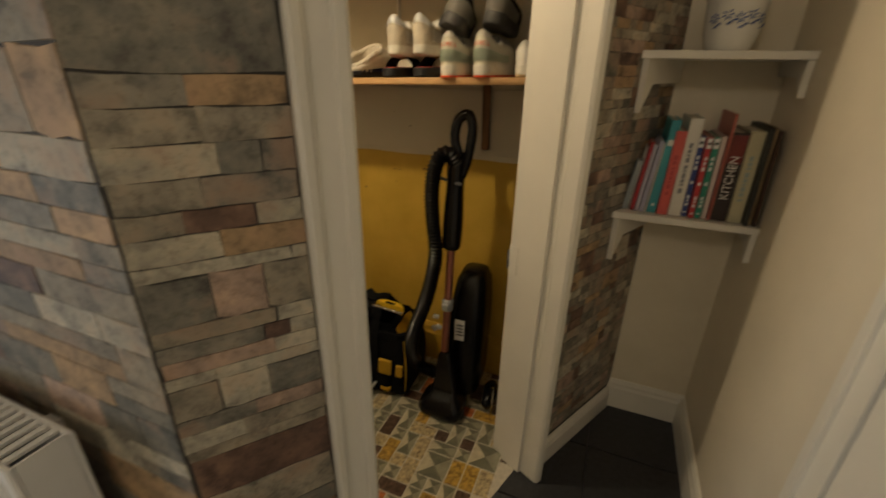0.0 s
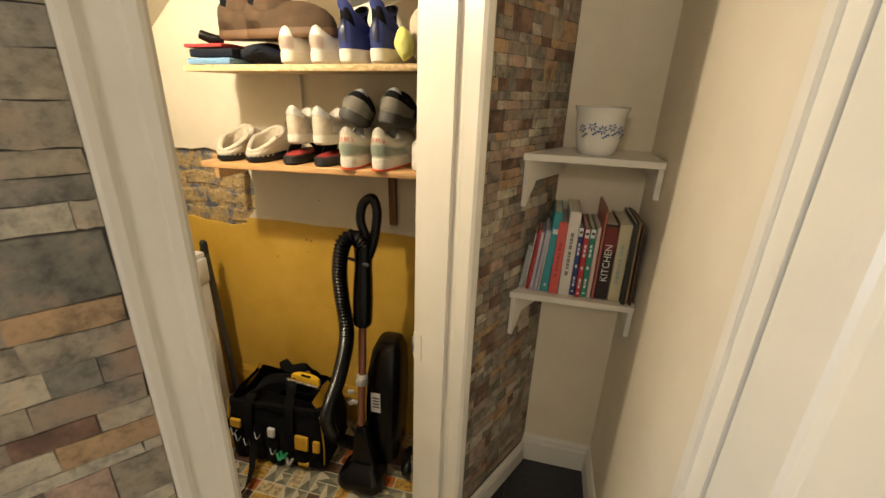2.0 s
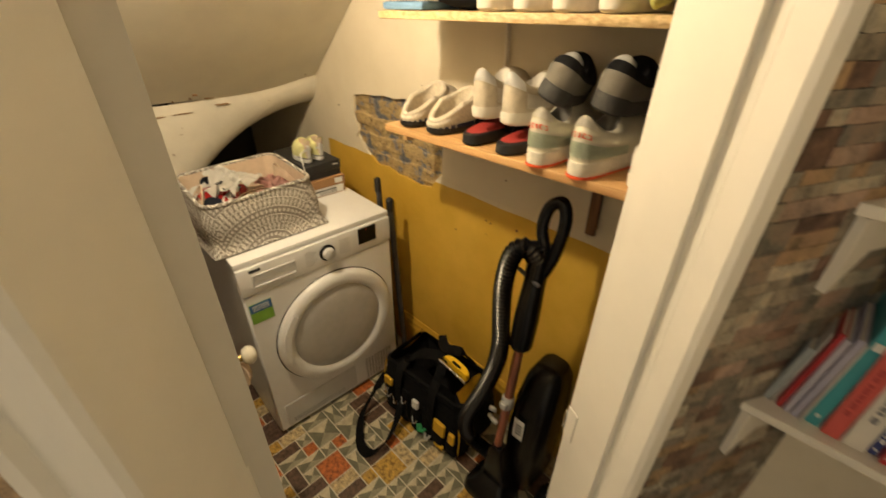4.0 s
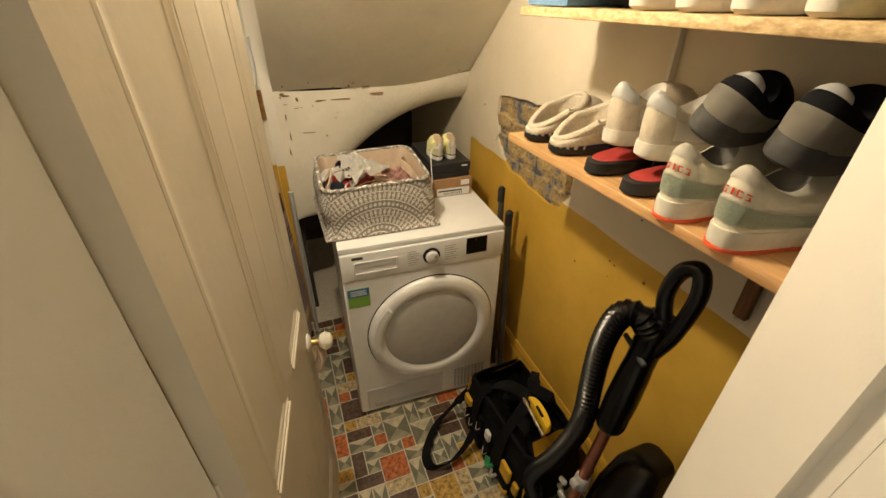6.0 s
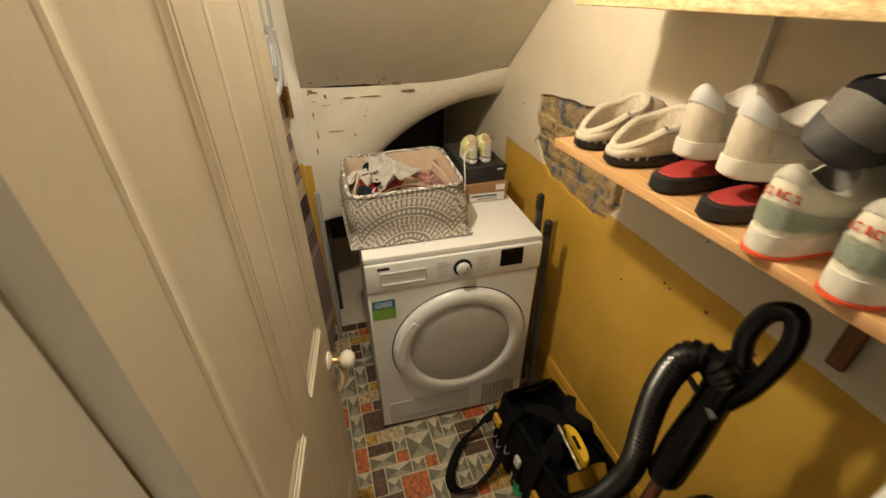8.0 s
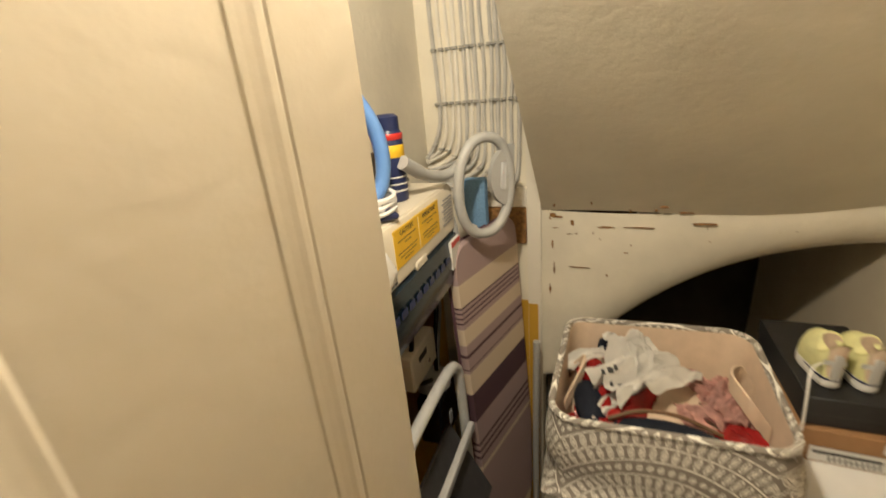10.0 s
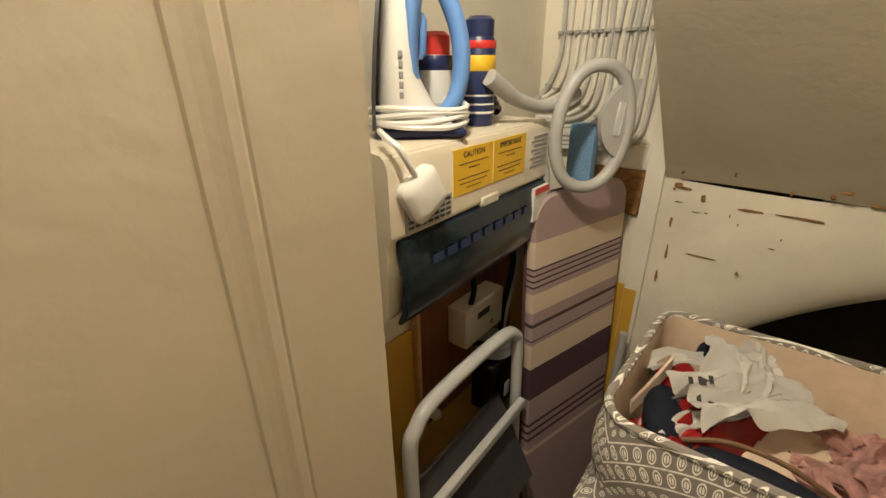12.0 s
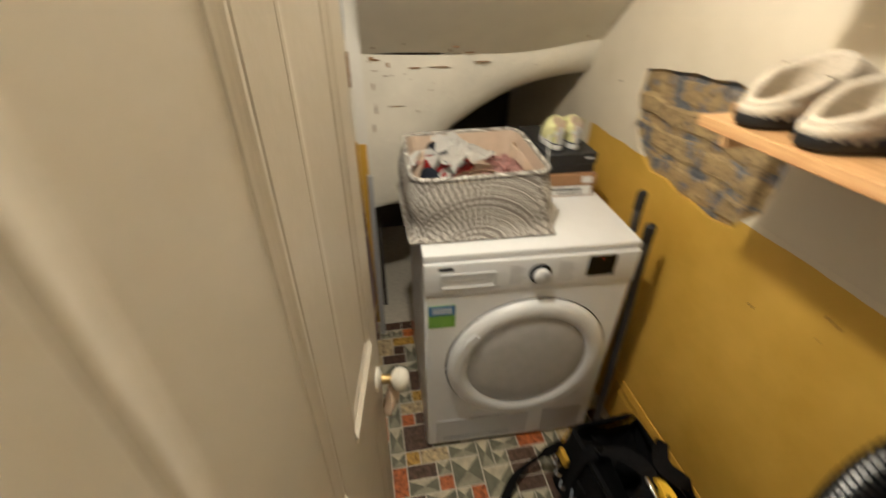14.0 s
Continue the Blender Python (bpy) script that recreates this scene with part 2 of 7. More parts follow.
def striped_cloth():
    """Ironing-board cover: stripes of mauve, cream and aubergine along its length."""
    m, nt, b, tc = blank("striped_cotton", 0.85)
    sep = nt.nodes.new("ShaderNodeSeparateXYZ")
    nt.links.new(tc, sep.inputs[0])
    MA, CR, DK = (0.34, 0.25, 0.25), (0.58, 0.48, 0.37), (0.065, 0.03, 0.045)
    fr = nt.nodes.new("ShaderNodeMath")
    fr.operation = "DIVIDE"
    fr.inputs[1].default_value = 1.2
    nt.links.new(sep.outputs[2], fr.inputs[0])
    seq = [(0, MA), (0.12, CR), (0.16, MA), (0.44, CR), (0.45, MA), (0.475, DK), (0.483, MA), (0.495, DK), (0.503, MA), (0.515, DK), (0.523, MA), (0.583, DK), (0.658, CR), (0.714, MA), (0.722, DK),
           (0.727, MA), (0.753, DK), (0.758, MA), (0.782, CR), (0.821, MA), (0.833, DK), (0.839, MA), (0.845, DK), (0.851, MA), (0.857, DK), (0.863, MA), (0.869, DK), (0.875, CR), (0.922, MA)]
    ends = [seq[:15], [(0, MA)] + seq[15:]]
    cols = [ramp_node(nt, fr.outputs[0], s, "CONSTANT").outputs["Color"] for s in ends]
    up = nt.nodes.new("ShaderNodeMath")
    up.operation = "GREATER_THAN"
    up.inputs[1].default_value = 0.7255
    nt.links.new(fr.outputs[0], up.inputs[0])
    nt.links.new(mix_node(nt, up.outputs[0], cols[0], cols[1]), b.inputs["Base Color"])
    bump_to(nt, b, noise_node(nt, 500, 2, tc).outputs["Fac"], 0.2, 0.001)
    return m


def calc(nt, op, *vals):
    n = nt.nodes.new("ShaderNodeMath")
    n.operation = op
    for k, v in enumerate(vals):
        if isinstance(v, bpy.types.NodeSocket):
            nt.links.new(v, n.inputs[k])
        else:
            n.inputs[k].default_value = v
    return n.outputs[0]


def basket_cloth():
    """Grey canvas printed with pale arcs of leaves, dots and lines."""
    m, nt, b, tc = blank("printed_canvas", 0.85)
    sep = nt.nodes.new("ShaderNodeSeparateXYZ")
    nt.links.new(tc, sep.inputs[0])
    along = calc(nt, "ADD", calc(nt, "ADD", sep.outputs[0], sep.outputs[1]), -0.16)
    cell = calc(nt, "SUBTRACT", calc(nt, "FRACT", calc(nt, "ADD", calc(nt, "DIVIDE", along, 0.30), 0.5)), 0.5)
    s = calc(nt, "MULTIPLY", cell, 0.30)
    z = calc(nt, "ADD", sep.outputs[2], 0.075)
    r = calc(nt, "SQRT", calc(nt, "ADD", calc(nt, "MULTIPLY", s, s), calc(nt, "MULTIPLY", z, z)))
    band = calc(nt, "DIVIDE", r, 0.029)
    row = calc(nt, "FLOOR", band)
    v = calc(nt, "SUBTRACT", calc(nt, "FRACT", band), 0.5)
    ang = calc(nt, "MULTIPLY", calc(nt, "ARCTAN2", s, z), calc(nt, "MULTIPLY", calc(nt, "ADD", row, 0.5), 1.9))
    u = calc(nt, "SUBTRACT", calc(nt, "FRACT", ang), 0.5)
    odd = calc(nt, "MODULO", row, 3.0)
    tall = calc(nt, "SUBTRACT", 0.40, calc(nt, "MULTIPLY", calc(nt, "LESS_THAN", odd, 0.5), 0.2))
    uu, vv = calc(nt, "DIVIDE", u, 0.33), calc(nt, "DIVIDE", v, tall)
    d = calc(nt, "SQRT", calc(nt, "ADD", calc(nt, "MULTIPLY", uu, uu), calc(nt, "MULTIPLY", vv, vv)))
    leaf = ramp_node(nt, d, [(0.0, (1, 1, 1)), (0.50, (1, 1, 1)), (0.56, (0, 0, 0)), (0.70, (0, 0, 0)), (0.76, (1, 1, 1)), (0.95, (1, 1, 1)), (1.0, (0, 0, 0))]).outputs["Color"]
    vein = calc(nt, "MULTIPLY", calc(nt, "LESS_THAN", calc(nt, "ABSOLUTE", uu), 0.09), calc(nt, "LESS_THAN", d, 0.6))
    leaf = mix_node(nt, vein, leaf, (0.0, 0.0, 0.0))
    line = calc(nt, "GREATER_THAN", calc(nt, "ABSOLUTE", v), 0.455)
    pat = mix_node(nt, line, leaf, (1.0, 1.0, 1.0))
    fade = ramp_node(nt, noise_node(nt, 160, 4, tc).outputs["Fac"], [(0.3, (0.55, 0.55, 0.55)), (0.5, (1, 1, 1))]).outputs["Color"]
    pat = mix_node(nt, 1.0, pat, fade, "MULTIPLY")
    col = mix_node(nt, pat, (0.215, 0.19, 0.165), (0.80, 0.77, 0.70))
    nt.links.new(col, b.inputs["Base Color"])
    bump_to(nt, b, noise_node(nt, 420, 2, tc).outputs["Fac"], 0.35, 0.001)
    return m


def broken_brick(name, lo):
    """Hacked-off ochre brick smeared with blue-grey mortar."""
    m, nt, b, tc = blank(name, 0.95)
    geo = nt.nodes.new("ShaderNodeNewGeometry").outputs["Position"]
    n1 = noise_node(nt, 13, 8, geo, 0.65)
    n2 = noise_node(nt, 75, 6, geo, 0.7)
    col = ramp_node(nt, n1.outputs["Fac"], [(lo, (0.13, 0.135, 0.15)), (lo + 0.05, (0.25, 0.24, 0.24)), (lo + 0.09, (0.38, 0.27, 0.13)), (lo + 0.24, (0.50, 0.37, 0.18))]).outputs["Color"]
    grit = ramp_node(nt, n2.outputs["Fac"], [(0.36, (0.25, 0.2, 0.16)), (0.47, (1, 1, 1)), (0.68, (1.25, 1.2, 1.1))]).outputs["Color"]
    nt.links.new(mix_node(nt, 0.85, col, grit, "MULTIPLY"), b.inputs["Base Color"])
    bump_to(nt, b, noise_node(nt, 38, 9, geo, 0.7).outputs["Fac"], 1.0, 0.014)
    return m


CREAM = worn_paint("cream_wall_paint", (0.72, 0.64, 0.50), (0.45, 0.33, 0.2), 0.5, 0.78, 0.12, 0.06)
DOORPAINT = worn_paint("cream_door_paint", (0.60, 0.545, 0.445), (0.70, 0.58, 0.40), 0.40, 0.765, 0.10, 0.06)
PLASTER = worn_paint("old_plaster_paint", (0.78, 0.73, 0.61), (0.20, 0.11, 0.045), 0.34, 0.705, 0.32, 0.14)
SOFFIT = worn_paint("soffit_paint", (0.80, 0.75, 0.62), (0.3, 0.2, 0.1), 0.33, 0.755, 0.17, 0.1)
WALLMIX = two_tone_wall()
YELLOW = worn_paint("mustard_paint", (0.6, 0.35, 0.04), (0.3, 0.2, 0.1), 0.5, 0.74, 0.3, 0.15)
WHITE = worn_paint("white_gloss_paint", (0.74, 0.70, 0.615), (0.3, 0.2, 0.12), 0.33, 0.775, 0.12, 0.06)
STONE = stone_print()
JOINT = mat("dark_joint_print", (0.045, 0.04, 0.035), 0.7)
SLATE = mat("dark_slate", (0.028, 0.029, 0.032), 0.42, vary=0.35, scale=18, bump=0.6, fine=90)
GROUT = mat("cream_grout_print", (0.56, 0.51, 0.41), 0.45, vary=0.15, scale=60)
DGROUT = mat("dark_grout", (0.05, 0.048, 0.045), 0.8)
MOSAIC = mosaic_print()
# the deep void's shade is put into this near-black base colour
VOID = mat("void_shade", (0.05, 0.042, 0.035), 0.9, vary=0.4, scale=6, bump=0.5)
PINE = wood_mat("pine_plank", (0.70, 0.44, 0.20), (0.50, 0.26, 0.10), 0.5, (4, 60, 60))
CHIPBOARD = wood_mat("strand_board", (0.74, 0.56, 0.30), (0.42, 0.27, 0.12), 0.6, (45, 110, 110), True)
OAKBROWN = wood_mat("brown_timber", (0.26, 0.12, 0.05), (0.10, 0.045, 0.02), 0.6, (50, 50, 4))
BACKBOARD = wood_mat("orange_backboard", (0.22, 0.075, 0.015), (0.12, 0.04, 0.01), 0.5, (30, 30, 3))
CORK = mat("brown_chipboard", (0.26, 0.13, 0.04), 0.8, vary=0.5, scale=120, bump=0.5)
OLDBRICK = broken_brick("buff_brick", 0.36)
MORTAR = broken_brick("grey_mortar", 0.43)
ENAMEL = mat("white_enamel", (0.80, 0.80, 0.80), 0.28, vary=0.02, bump=0.02)
ENAMEL2 = mat("pale_grey_plastic", (0.62, 0.62, 0.62), 0.4, vary=0.03, bump=0.02)
SMOKE = mat("grey_door_glass", (0.50, 0.49, 0.475), 0.22, vary=0.06, bump=0.02)
BLACK = mat("black_plastic", (0.004, 0.004, 0.0045), 0.27, vary=0.2, bump=0.05, gloss=0.32)
FABRIC = mat("black_nylon", (0.006, 0.006, 0.0065), 0.9, vary=0.3, scale=60, bump=0.6, fine=500, gloss=0.12)
FABY = mat("yellow_nylon", (0.62, 0.36, 0.02), 0.8, vary=0.15, bump=0.4, fine=500)
CHROME = mat("chrome", (0.7, 0.7, 0.7), 0.15, 1.0, vary=0.05, bump=0.02)
COPPER = mat("rose_copper_tube", (0.42, 0.17, 0.12), 0.28, 0.75, vary=0.06, bump=0.02)
GREYP = mat("grey_plastic", (0.40, 0.40, 0.39), 0.45, vary=0.05, bump=0.05)
DGREY = mat("dark_grey_steel", (0.07, 0.07, 0.075), 0.45, 0.3, vary=0.2)
TUBEWHITE = mat("pale_grey_tube", (0.52, 0.53, 0.54), 0.32, vary=0.06)
CABLE = mat("grey_cable", (0.50, 0.49, 0.465), 0.5, vary=0.15, scale=20)
CLIPGREY = mat("beige_grey_clip", (0.34, 0.33, 0.30), 0.5, vary=0.15)
CABLEW = mat("white_cable", (0.72, 0.69, 0.62), 0.5, vary=0.08, scale=20)
TINT = mat("smoked_blue_flap", (0.010, 0.022, 0.034), 0.18, vary=0.2, bump=0.02)
IVORY = mat("ivory_plastic", (0.68, 0.62, 0.51), 0.4, vary=0.04, bump=0.05)
PLASTIC = mat("white_plastic", (0.82, 0.81, 0.79), 0.3, vary=0.02, bump=0.02)
BLUEP = mat("blue_plastic", (0.16, 0.33, 0.72), 0.3, vary=0.1, scale=12, bump=0.02)
NAVYP = mat("navy_plastic", (0.02, 0.03, 0.10), 0.35, vary=0.1)
REDP = mat("red_plastic", (0.62, 0.04, 0.03), 0.4, vary=0.1)
REDF = mat("red_foam", (0.36, 0.03, 0.025), 0.8, vary=0.15, scale=40)
LABELY = mat("yellow_label", (0.80, 0.50, 0.02), 0.5, vary=0.03)
INK = mat("dark_ink", (0.03, 0.03, 0.03), 0.6)
GREYINK = mat("grey_ink", (0.35, 0.35, 0.36), 0.6)
LABELW = mat("white_label", (0.72, 0.72, 0.70), 0.5, vary=0.04)
LABELB = mat("blue_label", (0.03, 0.14, 0.36), 0.5)
LABELG = mat("green_label", (0.20, 0.42, 0.06), 0.5)
CARD = mat("brown_card", (0.33, 0.18, 0.08), 0.8, vary=0.1, scale=30)
CARDBLACK = mat("black_card", (0.015, 0.015, 0.016), 0.5, vary=0.2)
LINEN = mat("natural_linen", (0.60, 0.47, 0.35), 0.9, vary=0.08, scale=40, bump=0.5, fine=500)
FLEECE = mat("cream_fleece", (0.60, 0.53, 0.42), 0.95, vary=0.16, scale=150, bump=1.0, fine=350)
SUEDE = mat("tan_suede", (0.56, 0.49, 0.38), 0.9, vary=0.18, scale=40, bump=0.4)
LEATHERW = mat("white_leather", (0.74, 0.70, 0.63), 0.45, vary=0.05, scale=30, bump=0.15)
RUBBERW = mat("white_rubber", (0.70, 0.66, 0.57), 0.6, vary=0.12, scale=50)
RUBBERB = mat("black_rubber", (0.008, 0.008, 0.0085), 0.6, vary=0.2)
RUBBERG = mat("grey_rubber", (0.15, 0.14, 0.125), 0.65, vary=0.2, scale=40)
OUTSOLE = mat("dark_grey_outsole", (0.045, 0.043, 0.04), 0.7, vary=0.25, scale=60)
GREIGE = mat("greige_rubber", (0.30, 0.275, 0.235), 0.55, vary=0.12, scale=40)
STONEWHITE = mat("off_white_leather", (0.66, 0.62, 0.50), 0.5, vary=0.05, bump=0.1)
SAGE = mat("sage_mesh", (0.53, 0.59, 0.47), 0.8, vary=0.12, scale=300, bump=0.6, fine=700)
BLUESHOE = mat("navy_blue_canvas", (0.018, 0.03, 0.16), 0.8, vary=0.2, scale=60, bump=0.4)
BROWN = mat("brown_suede", (0.06, 0.033, 0.015), 0.9, vary=0.3, scale=25, bump=0.4)
BROWNSOLE = mat("brown_leather_welt", (0.11, 0.055, 0.022), 0.6, vary=0.2)
SOCKDARK = mat("dark_lining", (0.006, 0.006, 0.007), 0.9, vary=0.3, gloss=0.12)
LIME = mat("lime_yellow_canvas", (0.62, 0.64, 0.20), 0.75, vary=0.1, scale=40)
PALEYEL = mat("pale_yellow_canvas", (0.68, 0.66, 0.33), 0.8, vary=0.1, scale=60, bump=0.4)
ORANGERED = mat("orange_red_print", (0.75, 0.10, 0.03), 0.5)
CLOTHBLUE = mat("light_blue_towel", (0.15, 0.28, 0.46), 0.95, vary=0.2, scale=200, bump=0.8, fine=500)
POLY = mat("white_polythene", (0.80, 0.78, 0.74), 0.25, vary=0.08, scale=20)
REDBAG = mat("red_polythene", (0.42, 0.02, 0.02), 0.25, vary=0.3, scale=20)
NAVYCLOTH = mat("navy_cloth", (0.010, 0.012, 0.020), 0.9, vary=0.3, gloss=0.15)
PINKCLOTH = mat("pink_print_cloth", (0.62, 0.36, 0.32), 0.85, vary=0.35, scale=60, bump=0.4)
CHINA = mat("white_china", (0.76, 0.74, 0.68), 0.18, vary=0.03, bump=0.02)
CHINABLUE = mat("blue_glaze", (0.10, 0.16, 0.42), 0.2, vary=0.3, scale=80)
PAPER = mat("book_pages", (0.66, 0.60, 0.48), 0.9, vary=0.12, scale=120)
PORCELAIN = mat("cream_porcelain", (0.74, 0.70, 0.6), 0.15, vary=0.02, bump=0.01)
BRASS = mat("dull_brass", (0.45, 0.32, 0.13), 0.35, 0.9, vary=0.15)
GREENP = mat("green_plastic", (0.02, 0.32, 0.12), 0.4)

# ---- plan ----
LEFTWALL = pose(0.455, 1.268, 0, 0, 0, 52)      # x along the wall towards the doorway, y into the closet
RIGHTWALL = pose(0.992, 2.452, 0, 0, 0, 63)     # x runs on to the alcove's corner at 0
YB, YL, XE, XR = 2.455, 1.26, -1.075, 1.262
SY = 1.614
TOP = 2.42
KX, KY = 0.381, 1.173                            # outer corner of the papered wall
LJ, RJ = 0.142, -0.530                           # faces of the door lining


def slab(name, x0, y0, z0, x1, y1, z1, material, label, m=None):
    return structure(name, box_bm(x0, y0, z0, x1, y1, z1), material, label, m)


def prism(bm, outline, z0, z1):
    add_loft(bm, [[(x, y, z) for x, y in outline] for z in (z0, z1)])
    return bm


# the north wall, with a ragged hole knocked through its plaster
bm = bmesh.new()
hole = []
for k in range(28):
    a = 2 * math.pi * k / 28
    r = 1.0 + 0.05 * math.sin(5 * a + 1) + 0.035 * math.sin(11 * a)
    c, s = math.cos(a), math.sin(a)
    q = (abs(c) ** 4 + abs(s) ** 4) ** -0.25
    x, z = -0.467 + 0.275 * c * q * r, 1.078 + 0.152 * s * q * r
    if x < -0.6 and z < 1.0:
        z += (-0.6 - x) * 0.55
    hole.append((min(x, -0.188), z + 0.03 * (-0.467 - x) * 0.6))
loops = []
for pts in (((-2.2, 0), (1.45, 0), (1.45, TOP), (-2.2, TOP)), hole):
    vs = [bm.verts.new((x, YB, z)) for x, z in pts]
    loops += [bm.edges.new((a, b)) for a, b in zip(vs, vs[1:] + vs[:1])]
bmesh.ops.triangle_fill(bm, edges=loops, use_beauty=True)
skin = bmesh.ops.extrude_face_region(bm, geom=list(bm.faces))
bmesh.ops.translate(bm, vec=(0, 0.013, 0), verts=[g for g in skin["geom"] if isinstance(g, bmesh.types.BMVert)])
wall_north = structure("wall_north", bm, WALLMIX, "cream wall painted mustard yellow below, plaster broken away")
slab("wall_north_core", -2.2, YB + 0.0145, 0, 1.45, YB + 0.15, TOP, MORTAR, "bare brick behind broken plaster")
slab("wall_east", XR, -1.6, 0, XR + 0.12, YB, TOP, CREAM, "cream painted hall wall")

# slanting walls on both sides of the doorway
bm = bmesh.new()
add_box(bm, -0.12, 0.002, 0, LJ - 0.03, 0.126, TOP)
wall_left = structure("wall_doorway_left", bm, JOINT, "hall wall with stone-pattern wallpaper", LEFTWALL)
bm = bmesh.new()
add_box(bm, RJ + 0.03, 0.002, 0, 0.11, 0.145, TOP)
wall_right = structure("wall_doorway_right", bm, JOINT, "slanting wall with stone-pattern wallpaper", RIGHTWALL)
pl, pr = LEFTWALL @ Vector((LJ, 0, 0)), RIGHTWALL @ Vector((RJ, 0, 0))
pl2, pr2 = LEFTWALL @ Vector((LJ, 0.126, 0)), RIGHTWALL @ Vector((RJ, 0.145, 0))
structure("wall_over_doorway", prism(bmesh.new(), [(p.x, p.y) for p in (pl, pr, pr2, pl2)], 2.02, TOP), CREAM, "plain wall over the doorway")
bm = bmesh.new()
add_box(bm, -2.2, KY + 0.002, 0, KX, YL, TOP)
wall_hall = structure("wall_hall", bm, JOINT, "hall wall with stone-pattern wallpaper")

# the closet's own plaster
slab("wall_closet_south", XE, YL + 0.003, 0, 0.30, YL + 0.012, TOP, PLASTER, "old cream plaster wall")
slab("wall_closet_west", XE - 0.1, YL, 0, XE, SY, TOP, PLASTER, "old plaster wall with flaking paint")
DOORSILL = ((pl.x - 0.03, pl.y + 0.02), (pr.x - 0.035, pr.y + 0.015))
structure("floor_closet", prism(bmesh.new(), [(-2.1, YL), (pl2.x, YL), DOORSILL[0], DOORSILL[1], (pr2.x + 0.06, YB), (-2.1, YB)], -0.1, -0.0025), GROUT, "printed vinyl mosaic floor")
slab("floor_hall", -2.2, -1.6, -0.12, XR, YB, -0.012, DGROUT, "dark slate tile floor")
slab("ceiling", -2.2, -1.6, TOP, XR + 0.12, YB + 0.15, TOP + 0.1, CREAM, "cream ceiling")
slab("wall_south", -2.32, -1.72, 0, XR + 0.12, -1.6, TOP, CREAM, "cream hall wall")
bm = bmesh.new()
add_box(bm, -2.32, -1.6, 0, -2.2, -1.5, TOP)
add_box(bm, -2.32, -0.5, 0, -2.2, YB + 0.15, TOP)
add_box(bm, -2.32, -1.5, 0, -2.2, -0.5, 0.22)
add_box(bm, -2.32, -1.5, 1.05, -2.2, -0.5, TOP)
structure("wall_west", bm, CREAM, "cream hall wall with a low window")
bm = bmesh.new()
for y0, y1, z0, z1 in ((-1.5, -1.44, 0.22, 1.05), (-0.56, -0.5, 0.22, 1.05), (-1.44, -0.56, 0.22, 0.28), (-1.44, -0.56, 0.99, 1.05), (-1.02, -0.98, 0.28, 0.99)):
    add_box(bm, -2.30, y0, z0, -2.26, y1, z1)
structure("window_1", bm, WHITE, "white window frame in the hall")

# underside of the stairs: a slope, a crease, and plaster that curls back over a dark void
bm = bmesh.new()
cols = []
for i in range(29):
    v = i / 28
    y = SY + (YB - SY) * v
    xc = XE + 0.045 * v + 0.004 * math.sin(9 * v)
    zc = 1.204 + 0.042 * v - 0.022 * math.sin(math.pi * v)
    cols.append([(xc + d * 1.0, y, zc + d * 0.885 + 0.008 * math.sin(7 * v + 4 * d) * math.exp(-4 * d)) for d in (1.36, 0.9, 0.6, 0.4, 0.25, 0.13, 0.06, 0.02, 0.0)])
add_loft(bm, cols, closed=False, cap=False)
structure("stair_soffit", bm, SOFFIT, "sloping cream-painted underside of the stairs", smooth=True)
bm = bmesh.new()
cols = []
for i in range(41):
    v = i / 40
    y = SY + (YB - SY) * v
    xc = XE + 0.045 * v + 0.004 * math.sin(9 * v) - 0.002
    zc = 1.204 + 0.042 * v - 0.022 * math.sin(math.pi * v)
    low = 0.62 if y < 1.72 else max(0.30, 0.80 + 0.95 * (y - 1.80) - 0.75 * (y - 1.80) ** 2)
    if 1.72 <= y < 1.80:
        low = 0.62 + (0.80 - 0.62) * ((y - 1.72) / 0.08)
    low = min(low, zc - 0.012)
    col = []
    for k in range(13):
        t = k / 12
        back = 0.16 * v ** 0.7 * t ** 2.2 + 0.02 * v * t
        col.append((xc - back, y, zc + (low - zc) * math.sin(t * math.pi / 2) ** (1.0)))
    for k in range(1, 5):
        col.append((xc - 0.16 * v ** 0.7 - 0.02 * v - 0.2 * k * (0.35 + v * 0.65), y, low + 0.035 * k))
    cols.append(col)
add_loft(bm, cols, closed=False, cap=False)
structure("stair_plaster", bm, PLASTER, "cracked plaster curling back under the stairs", smooth=True)
# back, side and top that close the void, coloured dark as shade
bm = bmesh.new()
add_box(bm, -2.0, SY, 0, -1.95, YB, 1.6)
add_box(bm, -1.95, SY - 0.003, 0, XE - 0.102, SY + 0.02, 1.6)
structure("wall_void", bm, VOID, "void under the lowest stairs, coloured dark for its shade")
slab("wall_void_top", -1.95, SY + 0.02, 1.6, XE - 0.25, YB, 1.64, VOID, "stair undersides, coloured dark for the shade in the void")

# post, batten and patches by the slope's edge
slab("corner_post", XE + 0.002, 1.572, 0, XE + 0.016, 1.612, 2.3, WHITE, "white painted timber corner post")
slab("yellow_post", XE + 0.0165, 1.573, 0.0, XE + 0.0185, 1.603, 0.90, YELLOW, "mustard paint low on the post")
slab("yellow_patch", XE + 0.003, 1.42, 0.0, XE + 0.011, 1.571, 0.905, YELLOW, "mustard paint low on the plaster")
slab("south_yellow", XE + 0.012, YL + 0.014, 0, 0.29, YL + 0.02, 0.93, YELLOW, "mustard paint low on the plaster")

# door lining and architraves, each with a stepped moulding
ARCH = ((0.0, 0.0), (0.0, 0.014), (0.006, 0.02), (0.018, 0.020), (0.022, 0.015), (0.05, 0.013), (0.056, 0.022), (0.066, 0.024), (0.071, 0.018), (0.071, 0.0))


